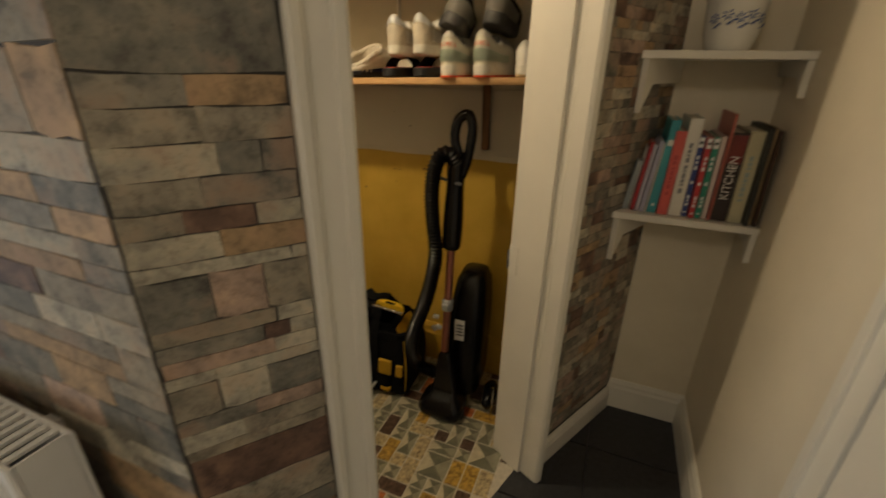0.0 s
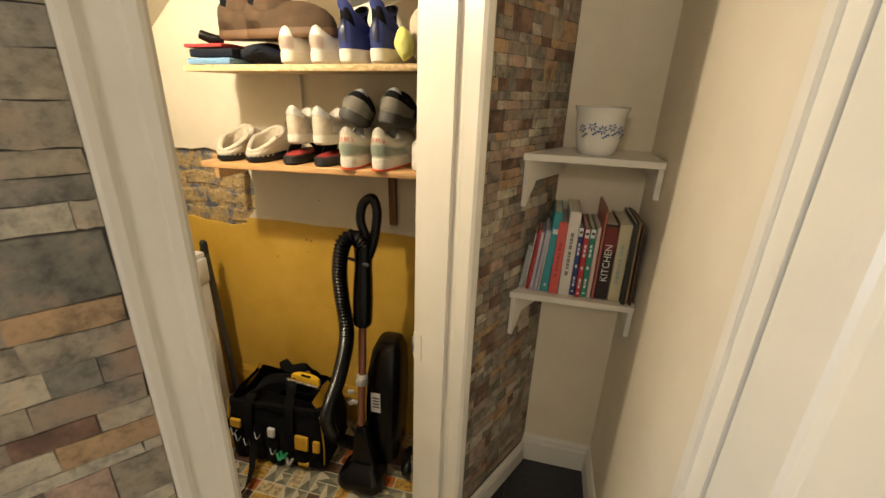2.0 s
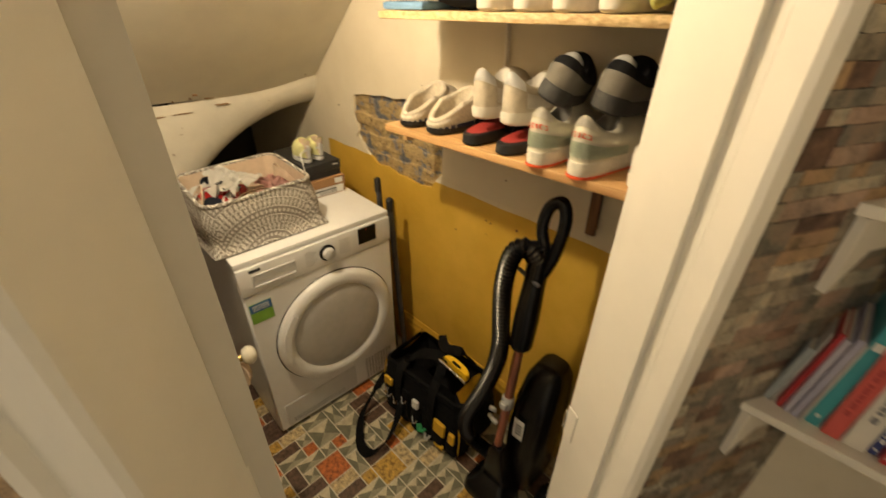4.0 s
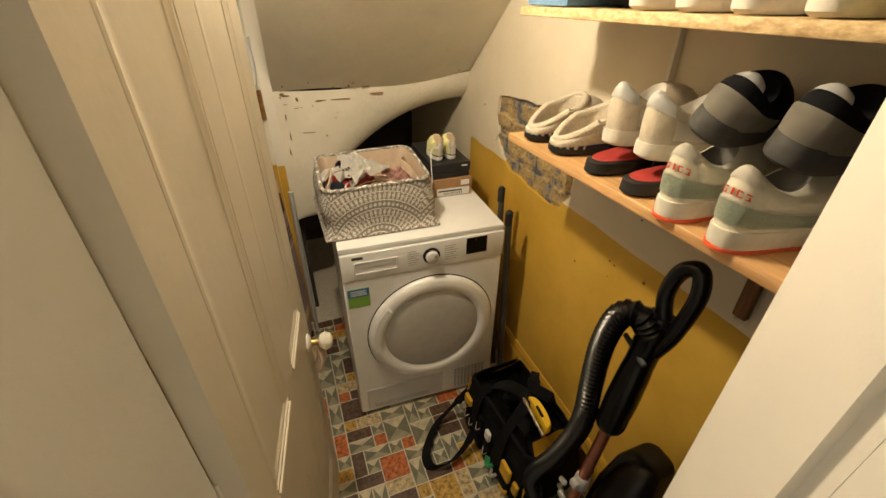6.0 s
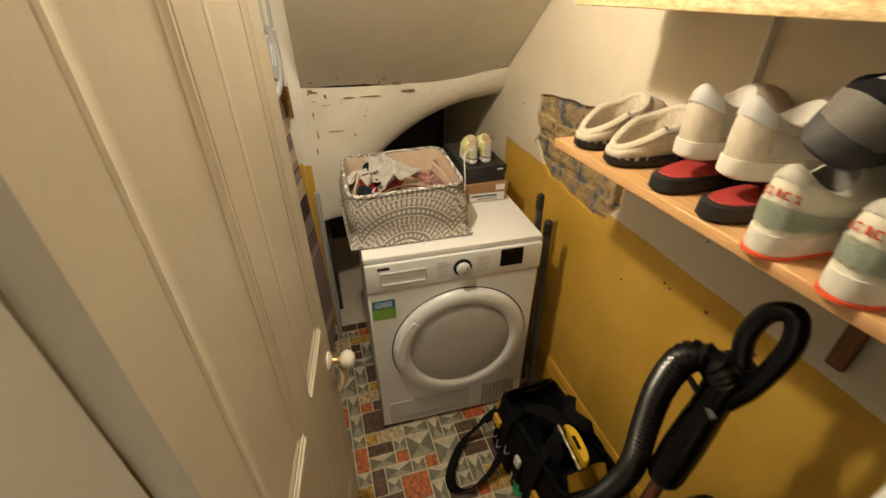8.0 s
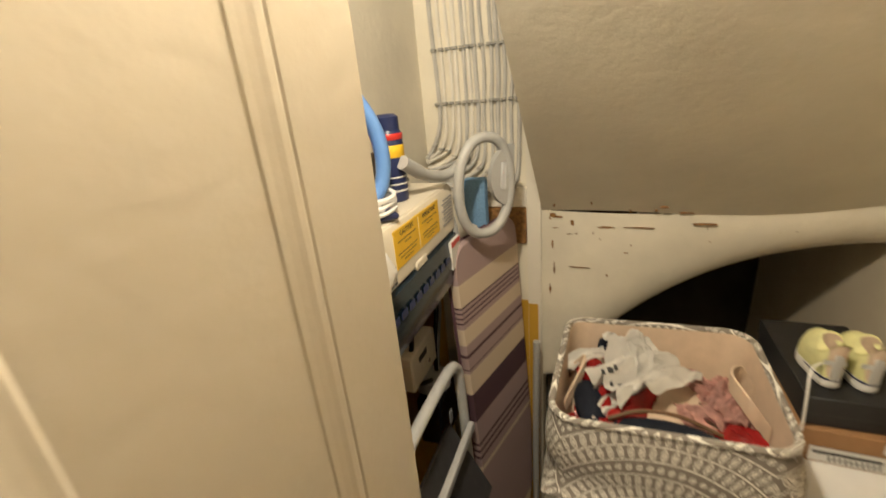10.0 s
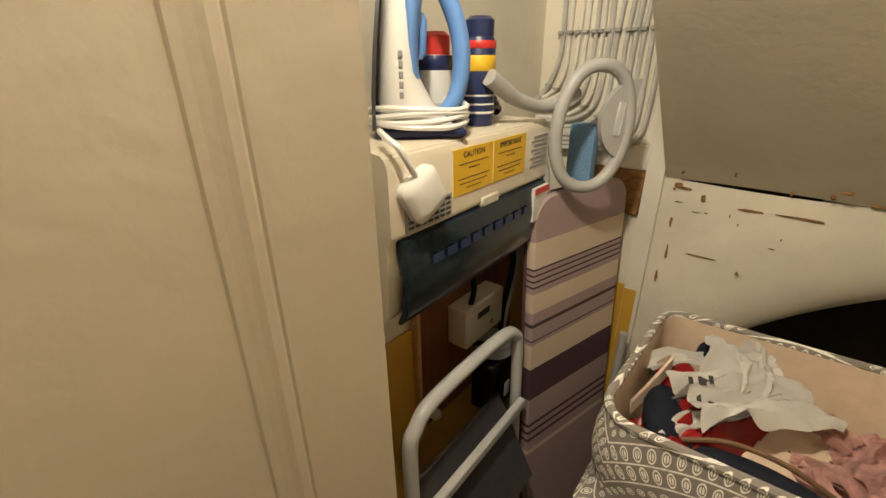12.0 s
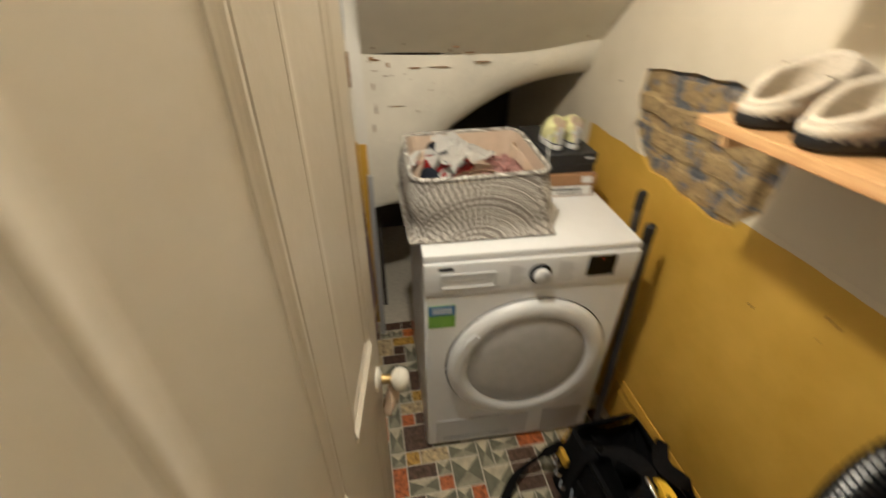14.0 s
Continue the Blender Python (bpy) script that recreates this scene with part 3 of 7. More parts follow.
def architrave(name, x, flip, height, m, label="white painted door architrave with a moulded edge"):
    bm = bmesh.new()
    add_loft(bm, [[(x + (0.071 - a if flip else a) , -b, z) for a, b in ARCH] for z in (0, height)])
    return structure(name, bm, WHITE, label, m)


architrave("trim_architrave_left", LJ - 0.067, True, 2.08, LEFTWALL)
jamb = bmesh.new()
add_loft(jamb, [[(RJ + x, y, z) for x, y in ((0.0, -0.0015), (0.0, -0.040), (0.006, -0.048), (0.026, -0.050), (0.030, -0.044), (0.040, -0.042), (0.044, -0.036), (0.044, -0.0015))] for z in (0, 2.08)])
structure("trim_architrave_right", jamb, WHITE, "white painted thick door architrave", RIGHTWALL)
slab("door_lining_left", LJ - 0.03, 0.0, 0, LJ, 0.127, 2.02, WHITE, "white painted door lining", LEFTWALL)
slab("door_lining_right", RJ, -0.001, 0, RJ + 0.03, 0.147, 2.02, WHITE, "white painted door lining", RIGHTWALL)
slab("door_stop_right", RJ - 0.012, 0.02, 0, RJ, 0.095, 2.02, WHITE, "white painted door stop", RIGHTWALL)

# skirting boards
SKIRT = ((0.0, 0.0), (0.016, 0.0), (0.016, 0.095), (0.012, 0.105), (0.012, 0.118), (0.005, 0.132), (0.0, 0.132))


def skirting(name, a, b, m=None, k=1.0, material=WHITE, label="white painted skirting board"):
    a, b = Vector((*a, 0)), Vector((*b, 0))
    n = Vector((a.y - b.y, b.x - a.x, 0)).normalized()
    bm = bmesh.new()
    add_loft(bm, [[p + n * d + Vector((0, 0, z * k)) for d, z in SKIRT] for p in (a, b)])
    return structure(name, bm, material, label, m)


skirting("baseboard_alcove", (XR, YB), (0.975, YB))
skirting("baseboard_east", (XR, 1.645), (XR, YB - 0.016))
skirting("baseboard_papered", (-0.018, 0), (RJ + 0.046, 0), RIGHTWALL, 0.75)
skirting("baseboard_closet", (0.80, YB), (-1.0, YB), None, 1.45, YELLOW, "mustard painted skirting board")
skirting("baseboard_left", (LJ - 0.07, 0.0), (-0.12, 0.0), LEFTWALL, 0.9)

# the closed door across the hall
slab("trim_hall_door", XR - 0.022, 1.565, 0, XR, 1.64, 2.08, WHITE, "white painted door architrave")
slab("trim_hall_door_bead", XR - 0.03, 1.61, 0, XR - 0.0225, 1.634, 2.08, WHITE, "raised bead of the architrave")
slab("trim_hall_door_far", XR - 0.022, 0.72, 0, XR, 0.79, 2.08, WHITE, "white painted door architrave")
hall_door = thing("hall_door", "white painted panelled door, closed, in the hall wall", "door", pose(XR - 0.001, 1.56, 0, 0, 0, -90))


OVOLO = ((0.0, 0.0), (0.004, -0.003), (0.012, -0.003), (0.018, 0.003), (0.03, 0.006), (0.038, 0.011))
BEAD = ((0.0, 0.0), (0.002, 0.0016), (0.004, 0.0004), (0.010, 0.0), (0.015, 0.0012), (0.022, 0.0022), (0.028, 0.0026), (0.030, 0.0042))


def panel_door(parent, width, height, thick, material, panels, y_front=0.0, prof=OVOLO):
    """Frame of stiles and rails with sunk panels and mouldings, front at y_front facing -y."""
    bm = bmesh.new()
    xs = sorted({0.0, width, *[v for p in panels for v in (p[0], p[1])]})
    zs = sorted({0.008, height, *[v for p in panels for v in (p[2], p[3])]})
    for x0, x1 in zip(xs, xs[1:]):
        for z0, z1 in zip(zs, zs[1:]):
            sunk = any(p[0] <= x0 and x1 <= p[1] and p[2] <= z0 and z1 <= p[3] for p in panels)
            if not sunk:
                add_box(bm, x0, y_front, z0, x1, y_front + thick, z1)
    bmesh.ops.remove_doubles(bm, verts=bm.verts, dist=0.0004)
    part("frame", bm, material, parent, smooth=False)
    for x0, x1, z0, z1 in panels:
        part("panel", box_bm(x0, y_front + prof[-1][1], z0, x1, y_front + thick - prof[-1][1] * 0.6, z1), material, parent, smooth=False)
        bm = bmesh.new()
        rings = []
        for d, h in prof:
            rings.append([(x0 + d, y_front + h, z0 + d), (x1 - d, y_front + h, z0 + d), (x1 - d, y_front + h, z1 - d), (x0 + d, y_front + h, z1 - d)])
        add_loft(bm, rings, cap=False)
        part("moulding", bm, material, parent, smooth=False)


panel_door(hall_door, 0.76, 2.02, 0.014, WHITE, [(0.11, 0.34, 1.02, 1.88), (0.42, 0.65, 1.02, 1.88), (0.11, 0.34, 0.2, 0.82), (0.42, 0.65, 0.2, 0.82)], -0.016)

# ---- the closet door, swung in ----
closet_door = thing("closet_door", "cream painted four-panel closet door standing open", "door", pose(0.4405, 1.4915, 0, 0, 0, -8.6))
panel_door(closet_door, 0.627, 1.985, 0.036, DOORPAINT, [(0.075, 0.27, 0.85, 1.86), (0.35, 0.549, 0.85, 1.86), (0.075, 0.27, 0.2, 0.62), (0.35, 0.549, 0.2, 0.62)], 0.0, BEAD)
for x0, x1 in ((0.075, 0.27), (0.35, 0.549)):
    bm = bmesh.new()
    add_loft(bm, [[(x, y, 0.846 + z) for y, z in ((0.004, 0.0), (-0.003, 0.002), (-0.005, 0.006), (-0.004, 0.013), (-0.001, 0.015), (-0.0015, 0.024), (0.001, 0.026), (0.001, 0.034), (0.0048, 0.045))] for x in (x0 + 0.004, x1 - 0.004)])
    part("sill_moulding", bm, DOORPAINT, closet_door, smooth=False)
for o in list(closet_door.children):
    me = o.data
    me.transform(pose(0, 0, 0, 0, 0, 180))
    me.update()
knob_m = pose(-0.572, 0.0, 0.722, -90)
bm = bmesh.new()
add_lathe(bm, [(0.0, 0.0), (0.026, 0.0), (0.026, 0.004), (0.018, 0.009), (0.012, 0.011), (0.0, 0.011)], 24, knob_m)
rose = part("rose", bm, PORCELAIN, closet_door, "cream porcelain rose")
bm = bmesh.new()
add_lathe(bm, [(0.011, 0.01), (0.009, 0.02), (0.011, 0.033)], 20, knob_m)
part("neck", bm, BRASS, closet_door, "dull brass neck")
bm = bmesh.new()
add_lathe(bm, [(0.0, 0.030), (0.012, 0.031), (0.022, 0.038), (0.0265, 0.050), (0.022, 0.062), (0.012, 0.069), (0.0, 0.070)], 28, knob_m)
part("knob", bm, PORCELAIN, closet_door, "cream porcelain knob")
bm = bmesh.new()
rings = []
for k in range(9):
    t = k / 8
    w = 0.006 + 0.024 * math.sin(math.pi * min(1, t * 1.1)) ** 0.8
    rings.append([(-0.572 + w * math.cos(a) * (1 + 0.25 * math.sin(3 * a + 4 * t)) - 0.01 * t, 0.024 + 0.5 * w * math.sin(a) + 0.008 * math.sin(6 * t), 0.700 - 0.115 * t) for a in [2 * math.pi * j / 14 for j in range(14)]])
add_loft(bm, rings)
pouch = tagged(part("cloth_pouch", bm, LINEN, None, m=closet_door.matrix_basis.copy()), "small beige cloth bag hanging from the door knob", "bag")
for z in (0.25, 1.0, 1.75):
    bm = bmesh.new()
    add_tube(bm, [(-0.0005, -0.034, z - 0.045), (-0.0005, -0.034, z + 0.045)], 0.0035, 10)
    part("hinge", bm, WHITE, closet_door, "painted over hinge")
strike = thing("strike_plate", "white painted steel strike plate on the door lining", "lock plate", RIGHTWALL @ pose(RJ, 0.13, 0.765))
part("plate", box_bm(-0.003, -0.014, -0.045, 0.0, 0.018, 0.045, 0.001), WHITE, strike)
part("lip", box_bm(-0.006, 0.016, -0.03, 0.001, 0.024, 0.03, 0.002), CHROME, strike, "bare steel lip")

# ---- shelves ----


def plank(name, label, x0, y0, x1, y1, z, thick, material, poly=None):
    bm = bmesh.new()
    if poly:
        prism(bm, poly, z - thick, z)
        bmesh.ops.bevel(bm, geom=list(bm.edges), offset=0.0015, segments=1, affect="EDGES")
    else:
        add_box(bm, x0, y0, z - thick, x1, y1, z, 0.0015)
    return bm


shelf = thing("shoe_shelf", "bare pine shelf on a wooden batten, full of shoes", "shelf")
poly = [(-0.18, 2.195), (0.665, 2.195), (0.78, YB - 0.004), (-0.18, YB - 0.004)]
part("plank", plank("", "", 0, 0, 0, 0, 1.235, 0.02, PINE, poly), PINE, shelf)
part("batten", box_bm(-0.225, 2.30, 1.155, -0.205, YB - 0.003, 1.24, 0.002), PINE, shelf, "pine upright at its end")
part("bracket", box_bm(-0.205, YB - 0.028, 1.19, -0.15, YB - 0.006, 1.214, 0.001), PINE, shelf)
part("strut", box_bm(0.40, YB - 0.026, 0.985, 0.428, YB - 0.010, 1.214, 0.002), OAKBROWN, shelf, "dark stained strut")
shelf = thing("upper_shoe_shelf", "strand-board shelf loaded with boots and shoes", "shelf")
poly = [(-0.19, 2.2), (0.66, 2.2), (0.78, YB - 0.004), (-0.19, YB - 0.004)]
part("plank", plank("", "", 0, 0, 0, 0, 1.52, 0.019, CHIPBOARD, poly), CHIPBOARD, shelf)
part("batten", box_bm(0.06, YB - 0.02, 1.28, 0.068, YB - 0.003, 1.50, 0.001), WHITE, shelf, "thin metal bracket")
board = part("wall_panel", box_bm(-0.19, YB - 0.009, 0.982, 0.399, YB - 0.001, 1.213, 0.001), CREAM, None)
tagged(board, "cream painted hardboard panel fixed under the shelf", "panel")
board = part("wall_panel", box_bm(0.429, YB - 0.009, 0.982, 0.80, YB - 0.001, 1.213, 0.001), CREAM, None)
tagged(board, "cream painted hardboard panel fixed under the shelf", "panel")
for z, lab in ((1.333, "white painted alcove shelf holding a china pot"), (0.892, "white painted alcove shelf holding cookery books")):
    s = thing("alcove_shelf", lab, "shelf", group="alcove shelves")
    part("board", plank("", "", 0, 0, 0, 0, z, 0.02, WHITE, [(0.868, 2.236), (XR - 0.002, 2.242), (XR - 0.002, YB - 0.002), (0.985, YB - 0.002)]), WHITE, s)
    bm = bmesh.new()
    d = Vector((0.454, 0.891, 0))
    n = Vector((0.891, -0.454, 0))
    base = Vector((0.885, 2.243, 0))
    prof = [(0.0, 0.0), (0.225, 0.0), (0.225, -0.06), (0.05, -0.062), (0.0, -0.135)]
    add_loft(bm, [[base + d * u + n * (w + 0.002) + Vector((0, 0, z - 0.021 + h)) for u, h in prof] for w in (0.0, 0.016)])
    part("bracket", bm, WHITE, s)
    bm = bmesh.new()
    add_loft(bm, [[(x, 2.247 + u * 0.9, z - 0.021 + h * 0.62) for u, h in prof] for x in (XR - 0.018, XR - 0.003)])
    part("bracket", bm, WHITE, s)

# ---- tumble dryer ----
dryer = thing("tumble_dryer", "white freestanding tumble dryer with round door", "tumble dryer", pose(-0.378, 1.715, 0, 0, 0, -2.5))
part("body", box_bm(-0.56, 0.002, 0.012, -0.012, 0.595, 0.822, 0.004), ENAMEL, dryer)
part("top", box_bm(-0.57, 0.0, 0.823, -0.004, 0.597, 0.845, 0.006, seg=2), ENAMEL, dryer)
part("front_panel", box_bm(-0.013, 0.003, 0.015, 0.0, 0.594, 0.715, 0.004), ENAMEL, dryer)
part("control_panel", box_bm(-0.012, 0.001, 0.718, 0.004, 0.596, 0.822, 0.005, seg=2), ENAMEL, dryer)
bm = bmesh.new()
for y0, y1, z0, z1, d in ((0.045, 0.195, 0.742, 0.746, 0.008), (0.045, 0.195, 0.786, 0.790, 0.008), (0.045, 0.049, 0.742, 0.79, 0.008), (0.191, 0.195, 0.742, 0.79, 0.008)):
    add_box(bm, 0.003, y0, z0, d, y1, z1, 0.0012)
add_box(bm, 0.003, 0.05, 0.768, 0.0065, 0.19, 0.786, 0.001)
part("drawer", bm, ENAMEL2, dryer, "water tank drawer with finger slot")
to_front = Matrix(((0, 0, 1, 0), (1, 0, 0, 0), (0, 1, 0, 0), (0, 0, 0, 1)))
kd = Matrix.Translation((0.004, 0.316, 0.770)) @ to_front
bm = bmesh.new()
add_lathe(bm, [(0.0, 0.0), (0.031, 0.0), (0.031, 0.006), (0.028, 0.009), (0.0, 0.009)], 32, kd)
ring = part("dial", bm, BLACK, dryer, "black dial ring")
bm = bmesh.new()
add_lathe(bm, [(0.0, 0.006), (0.0235, 0.008), (0.0225, 0.022), (0.019, 0.0245), (0.0, 0.025)], 32, kd)
part("dial_cap", bm, ENAMEL2, ring)
part("pointer", box_bm(-0.001, 0.006, 0.0245, 0.001, 0.020, 0.0262, m=kd @ pose(0, 0, 0, 0, 0, -50)), INK, ring)
part("display", box_bm(0.003, 0.448, 0.748, 0.006, 0.528, 0.815, 0.001), BLACK, dryer, "black display window")
part("status_lamp", box_bm(0.0055, 0.483, 0.805, 0.0068, 0.487, 0.808), REDP, dryer, "red status lamp")
for k in range(7):
    for y, w in ((0.232, 0.03 + 0.006 * (k % 3)), (0.366, 0.036 + 0.006 * ((k + 1) % 3))):
        part("programme_print", box_bm(0.0035, y, 0.742 + 0.009 * k, 0.0046, y + w, 0.744 + 0.009 * k), GREYINK, dryer, smooth=False)
part("logo", box_bm(0.0035, 0.04, 0.800, 0.0046, 0.078, 0.811, 0.0005), INK, dryer, "small dark brand mark")
sticker = part("energy_sticker", box_bm(0.0, 0.012, 0.598, 0.0012, 0.088, 0.68), LABELG, dryer, "blue and green energy sticker")
part("sticker_top", box_bm(0.001, 0.013, 0.645, 0.002, 0.087, 0.679), LABELB, sticker)
bm = bmesh.new()
for k in range(3):
    add_box(bm, 0.0018, 0.022, 0.652 + 0.008 * k, 0.0026, 0.078, 0.655 + 0.008 * k)
part("sticker_print", bm, LABELW, sticker, smooth=False)
dd = Matrix.Translation((0.0, 0.318, 0.425)) @ to_front
bm = bmesh.new()
add_lathe(bm, [(0.252, 0.0), (0.252, 0.006), (0.246, 0.017), (0.235, 0.024), (0.212, 0.026), (0.196, 0.020), (0.19, 0.012)], 64, dd)
hoop = part("door", bm, ENAMEL, dryer, "round white porthole door")
bm = bmesh.new()
add_lathe(bm, [(0.0, 0.027), (0.08, 0.0262), (0.14, 0.0235), (0.175, 0.018), (0.191, 0.010)], 64, dd)
part("door_glass", bm, SMOKE, hoop, "opaque grey bulging centre")
bm = bmesh.new()
rings = []
for k in range(15):
    a = radians(150 + 46 * k / 14)
    a = radians(138 + 52 * k / 14)
    rings.append([dd @ Vector((r * math.cos(a), r * math.sin(a), h)) for r, h in ((0.236, 0.0245), (0.236, 0.031), (0.214, 0.032), (0.214, 0.0255))])
add_loft(bm, rings)
part("door_handle", bm, ENAMEL, hoop, "raised curved grip")
# no gap is cut: a black ring stands for its shade
bm = bmesh.new()
add_lathe(bm, [(0.256, 0.0002), (0.2525, 0.0015)], 64, dd)
part("door_gap", bm, BLACK, hoop, "black ring painted as the shadow gap round the door")
part("flap", box_bm(-0.001, 0.035, 0.03, 0.004, 0.365, 0.150, 0.002), ENAMEL2, dryer, "filter flap")
bm = bmesh.new()
for k in range(4):
    add_box(bm, 0.0035, 0.06, 0.04 + 0.006 * k, 0.0046, 0.30, 0.042 + 0.006 * k)
part("flap_slots", bm, GREYINK, dryer, smooth=False)
bm = bmesh.new()
for r in range(11):
    for c in range(9):
        add_box(bm, -0.0005, 0.42 + 0.016 * c, 0.03 + 0.011 * r, 0.0012, 0.431 + 0.016 * c, 0.0355 + 0.011 * r)
part("vent_grille", bm, GREYINK, dryer, "perforated vent grille", smooth=False)
for y in (0.05, 0.55):
    for x in (-0.06, -0.5):
        bm = bmesh.new()
        add_lathe(bm, [(0.0, 0.0), (0.018, 0.0), (0.018, 0.014), (0.0, 0.014)], 12, Matrix.Translation((x, y, 0)))
        part("foot", bm, BLACK, dryer)

# ---- laundry basket ----
BASKETCLOTH = basket_cloth()
basket = thing("laundry_basket", "grey canvas basket printed with white leaves, full of bags", "basket", pose(-0.61, 1.888, 0.847, 0, 0, -1))


def rounded_loop(hx, hy, z, r, n=6, wob=0.0, lift=0.0):
    pts = []
    for cx, cy, a0 in ((1, 1, 0), (-1, 1, 90), (-1, -1, 180), (1, -1, 270)):
        for k in range(n):
            a = radians(a0 + 90 * k / (n - 1))
            x, y = cx * (hx - r) + r * math.cos(a), cy * (hy - r) + r * math.sin(a)
            pts.append(Vector((x + wob * math.sin(9 * y + 20 * z), y + wob * math.sin(11 * x + 14 * z), z + lift * math.sin(3 * math.atan2(y, x) + 1))))
    return pts


bm = bmesh.new()
prof = [(0.140, 0.155, 0.0, 0.02), (0.180, 0.199, 0.001, 0.006), (0.182, 0.201, 0.006, 0.008), (0.174, 0.193, 0.020, 0.018), (0.171, 0.190, 0.045, 0.04), (0.175, 0.196, 0.075, 0.05), (0.175, 0.197, 0.105, 0.054), (0.172, 0.192, 0.14, 0.054), (0.169, 0.185, 0.165, 0.052), (0.168, 0.184, 0.178, 0.05)]
add_loft(bm, [rounded_loop(a, b, z, r, 9, 0.006 if 0.02 < z < 0.15 else 0.004, 0.003 if z > 0.1 else 0) for a, b, z, r in prof], cap=False)
part("side", bm, BASKETCLOTH, basket)
bm = bmesh.new()
add_loft(bm, [rounded_loop(a, b, z, r, 7, 0.004, l) for a, b, z, r, l in ((0.160, 0.176, 0.178, 0.046, 0.003), (0.156, 0.172, 0.14, 0.044, 0.002), (0.150, 0.165, 0.05, 0.04, 0.0), (0.145, 0.16, 0.012, 0.03, 0.0))], cap=False)
bm.faces.new([bm.verts.new(p) for p in rounded_loop(0.145, 0.16, 0.0125, 0.03, 7)])
part("lining", bm, LINEN, basket, "natural linen lining")
bm = bmesh.new()
rim = rounded_loop(0.165, 0.181, 0.178, 0.048, 7, 0.004, 0.003)
add_tube(bm, rim + rim[:1], 0.0065, 8, cap=False)
part("rim", bm, BASKETCLOTH, basket, "piped grey rim")
for sx in (-1,):
    bm = bmesh.new()
    arc = smooth_path([(-0.05, 0.168, 0.12), (-0.045, 0.14, 0.165), (0.0, 0.115, 0.178), (0.05, 0.13, 0.168), (0.06, 0.165, 0.12)], 5)
    add_loft(bm, [[p + Vector((0, 0.002, 0.016)), p + Vector((0, -0.002, 0.016)), p + Vector((0, -0.002, -0.016)), p + Vector((0, 0.002, -0.016))] for p in arc])
    part("handle", bm, LINEN, basket, "linen carrying loop")
    bm = bmesh.new()
    arc = smooth_path([(0.05, -0.168, 0.10), (0.02, -0.14, 0.16), (-0.02, -0.135, 0.165), (-0.06, -0.168, 0.10)], 5)
    add_loft(bm, [[p + Vector((0, 0.002, 0.014)), p + Vector((0, -0.002, 0.014)), p + Vector((0, -0.002, -0.014)), p + Vector((0, 0.002, -0.014))] for p in arc])
    part("handle", bm, LINEN, basket, "linen carrying loop")


def crumple(name, label, category, material, centre, size, seed, fold=0.5, turn=0.0, sub=4, freq=14.0):
    """A crumpled piece of cloth or plastic film."""
    bm = bmesh.new()
    bmesh.ops.create_icosphere(bm, subdivisions=sub, radius=1.0)
    off = Vector((seed * 3.7, seed * 1.3, seed * 2.1))
    for v in bm.verts:
        p = v.co.copy()
        q = Vector((p.x * size[0], p.y * size[1], p.z * size[2]))
        n = noise.noise(q * freq + off) + 0.55 * abs(noise.noise(q * freq * 2.4 + off)) - 0.3 * abs(noise.noise(q * freq * 5 + off))
        v.co = q * (1 + fold * n)
    ob = part(name, bm, material, None, m=Matrix.Translation(centre) @ pose(0, 0, 0, 0, 0, turn))
    return tagged(ob, label, category)


def film(name, label, category, material, centre, size, seed, rise=0.03, turn=0.0, freq=16.0, tilt=(0, 0), droop=0.5):
    """A sheet of plastic film or thin cloth, creased in sharp folds and slumped over what lies under it."""
    nx, ny = 46, 34
    off = Vector((seed * 3.7, seed * 1.3, seed * 2.1))
    bm = bmesh.new()
    rows = []
    for i in range(nx):
        row = []
        for j in range(ny):
            u, v = 2 * i / (nx - 1) - 1, 2 * j / (ny - 1) - 1
            k = (abs(u) ** 3 + abs(v) ** 3) ** (1 / 3)
            rag = 1 + 0.22 * noise.noise(Vector((u * 2.3, v * 2.3, seed)))
            p = Vector((u * size[0] * rag, v * size[1] * rag, 0))
            w = noise.noise_vector(p * freq * 0.6 + off) * 0.014
            q = Vector((p.x * 0.45, p.y * 1.25, 0)) + w * 0.6
            h = rise * (0.9 - 1.9 * abs(noise.noise(q * freq + off))) + 0.45 * rise * (0.6 - 1.5 * abs(noise.noise(q * freq * 2.3 - off))) + 0.10 * rise * noise.noise(q * freq * 5)
            row.append(p + Vector((w.x * 0.8, w.y * 0.8, h - droop * size[1] * k ** 2.5)))
        rows.append(row)
    add_loft(bm, rows, closed=False, cap=False)
    bmesh.ops.solidify(bm, geom=list(bm.faces), thickness=0.0012)
    ob = part(name, bm, material, None, m=Matrix.Translation(centre) @ pose(0, 0, 0, tilt[0], tilt[1], turn))
    ob.data.set_sharp_from_angle(angle=radians(24))
    return tagged(ob, label, category)


bx, by, bz = -0.61, 1.888, 0.847
crumple("cloth_bag", "beige cotton bag bundled in the basket", "clothing", LINEN, (bx - 0.01, by + 0.02, bz + 0.065), (0.13, 0.135, 0.05), 13, 0.25, 0)
film("plastic_bag", "crumpled white polythene mailing bag with dark print", "plastic bag", POLY, (bx + 0.0, by - 0.025, bz + 0.160), (0.100, 0.050), 3, 0.034, -52, 16, (8, -8), 0.30)
film("plastic_bag", "crumpled white polythene mailing bag, torn open", "plastic bag", POLY, (bx - 0.06, by - 0.045, bz + 0.166), (0.056, 0.046), 9, 0.038, 20, 20, (-12, 14), 0.4)
film("plastic_bag", "strip of white polythene over a red bag", "plastic bag", POLY, (bx + 0.055, by - 0.075, bz + 0.146), (0.075, 0.016), 23, 0.014, -40, 24, (0, 6), 0.5)
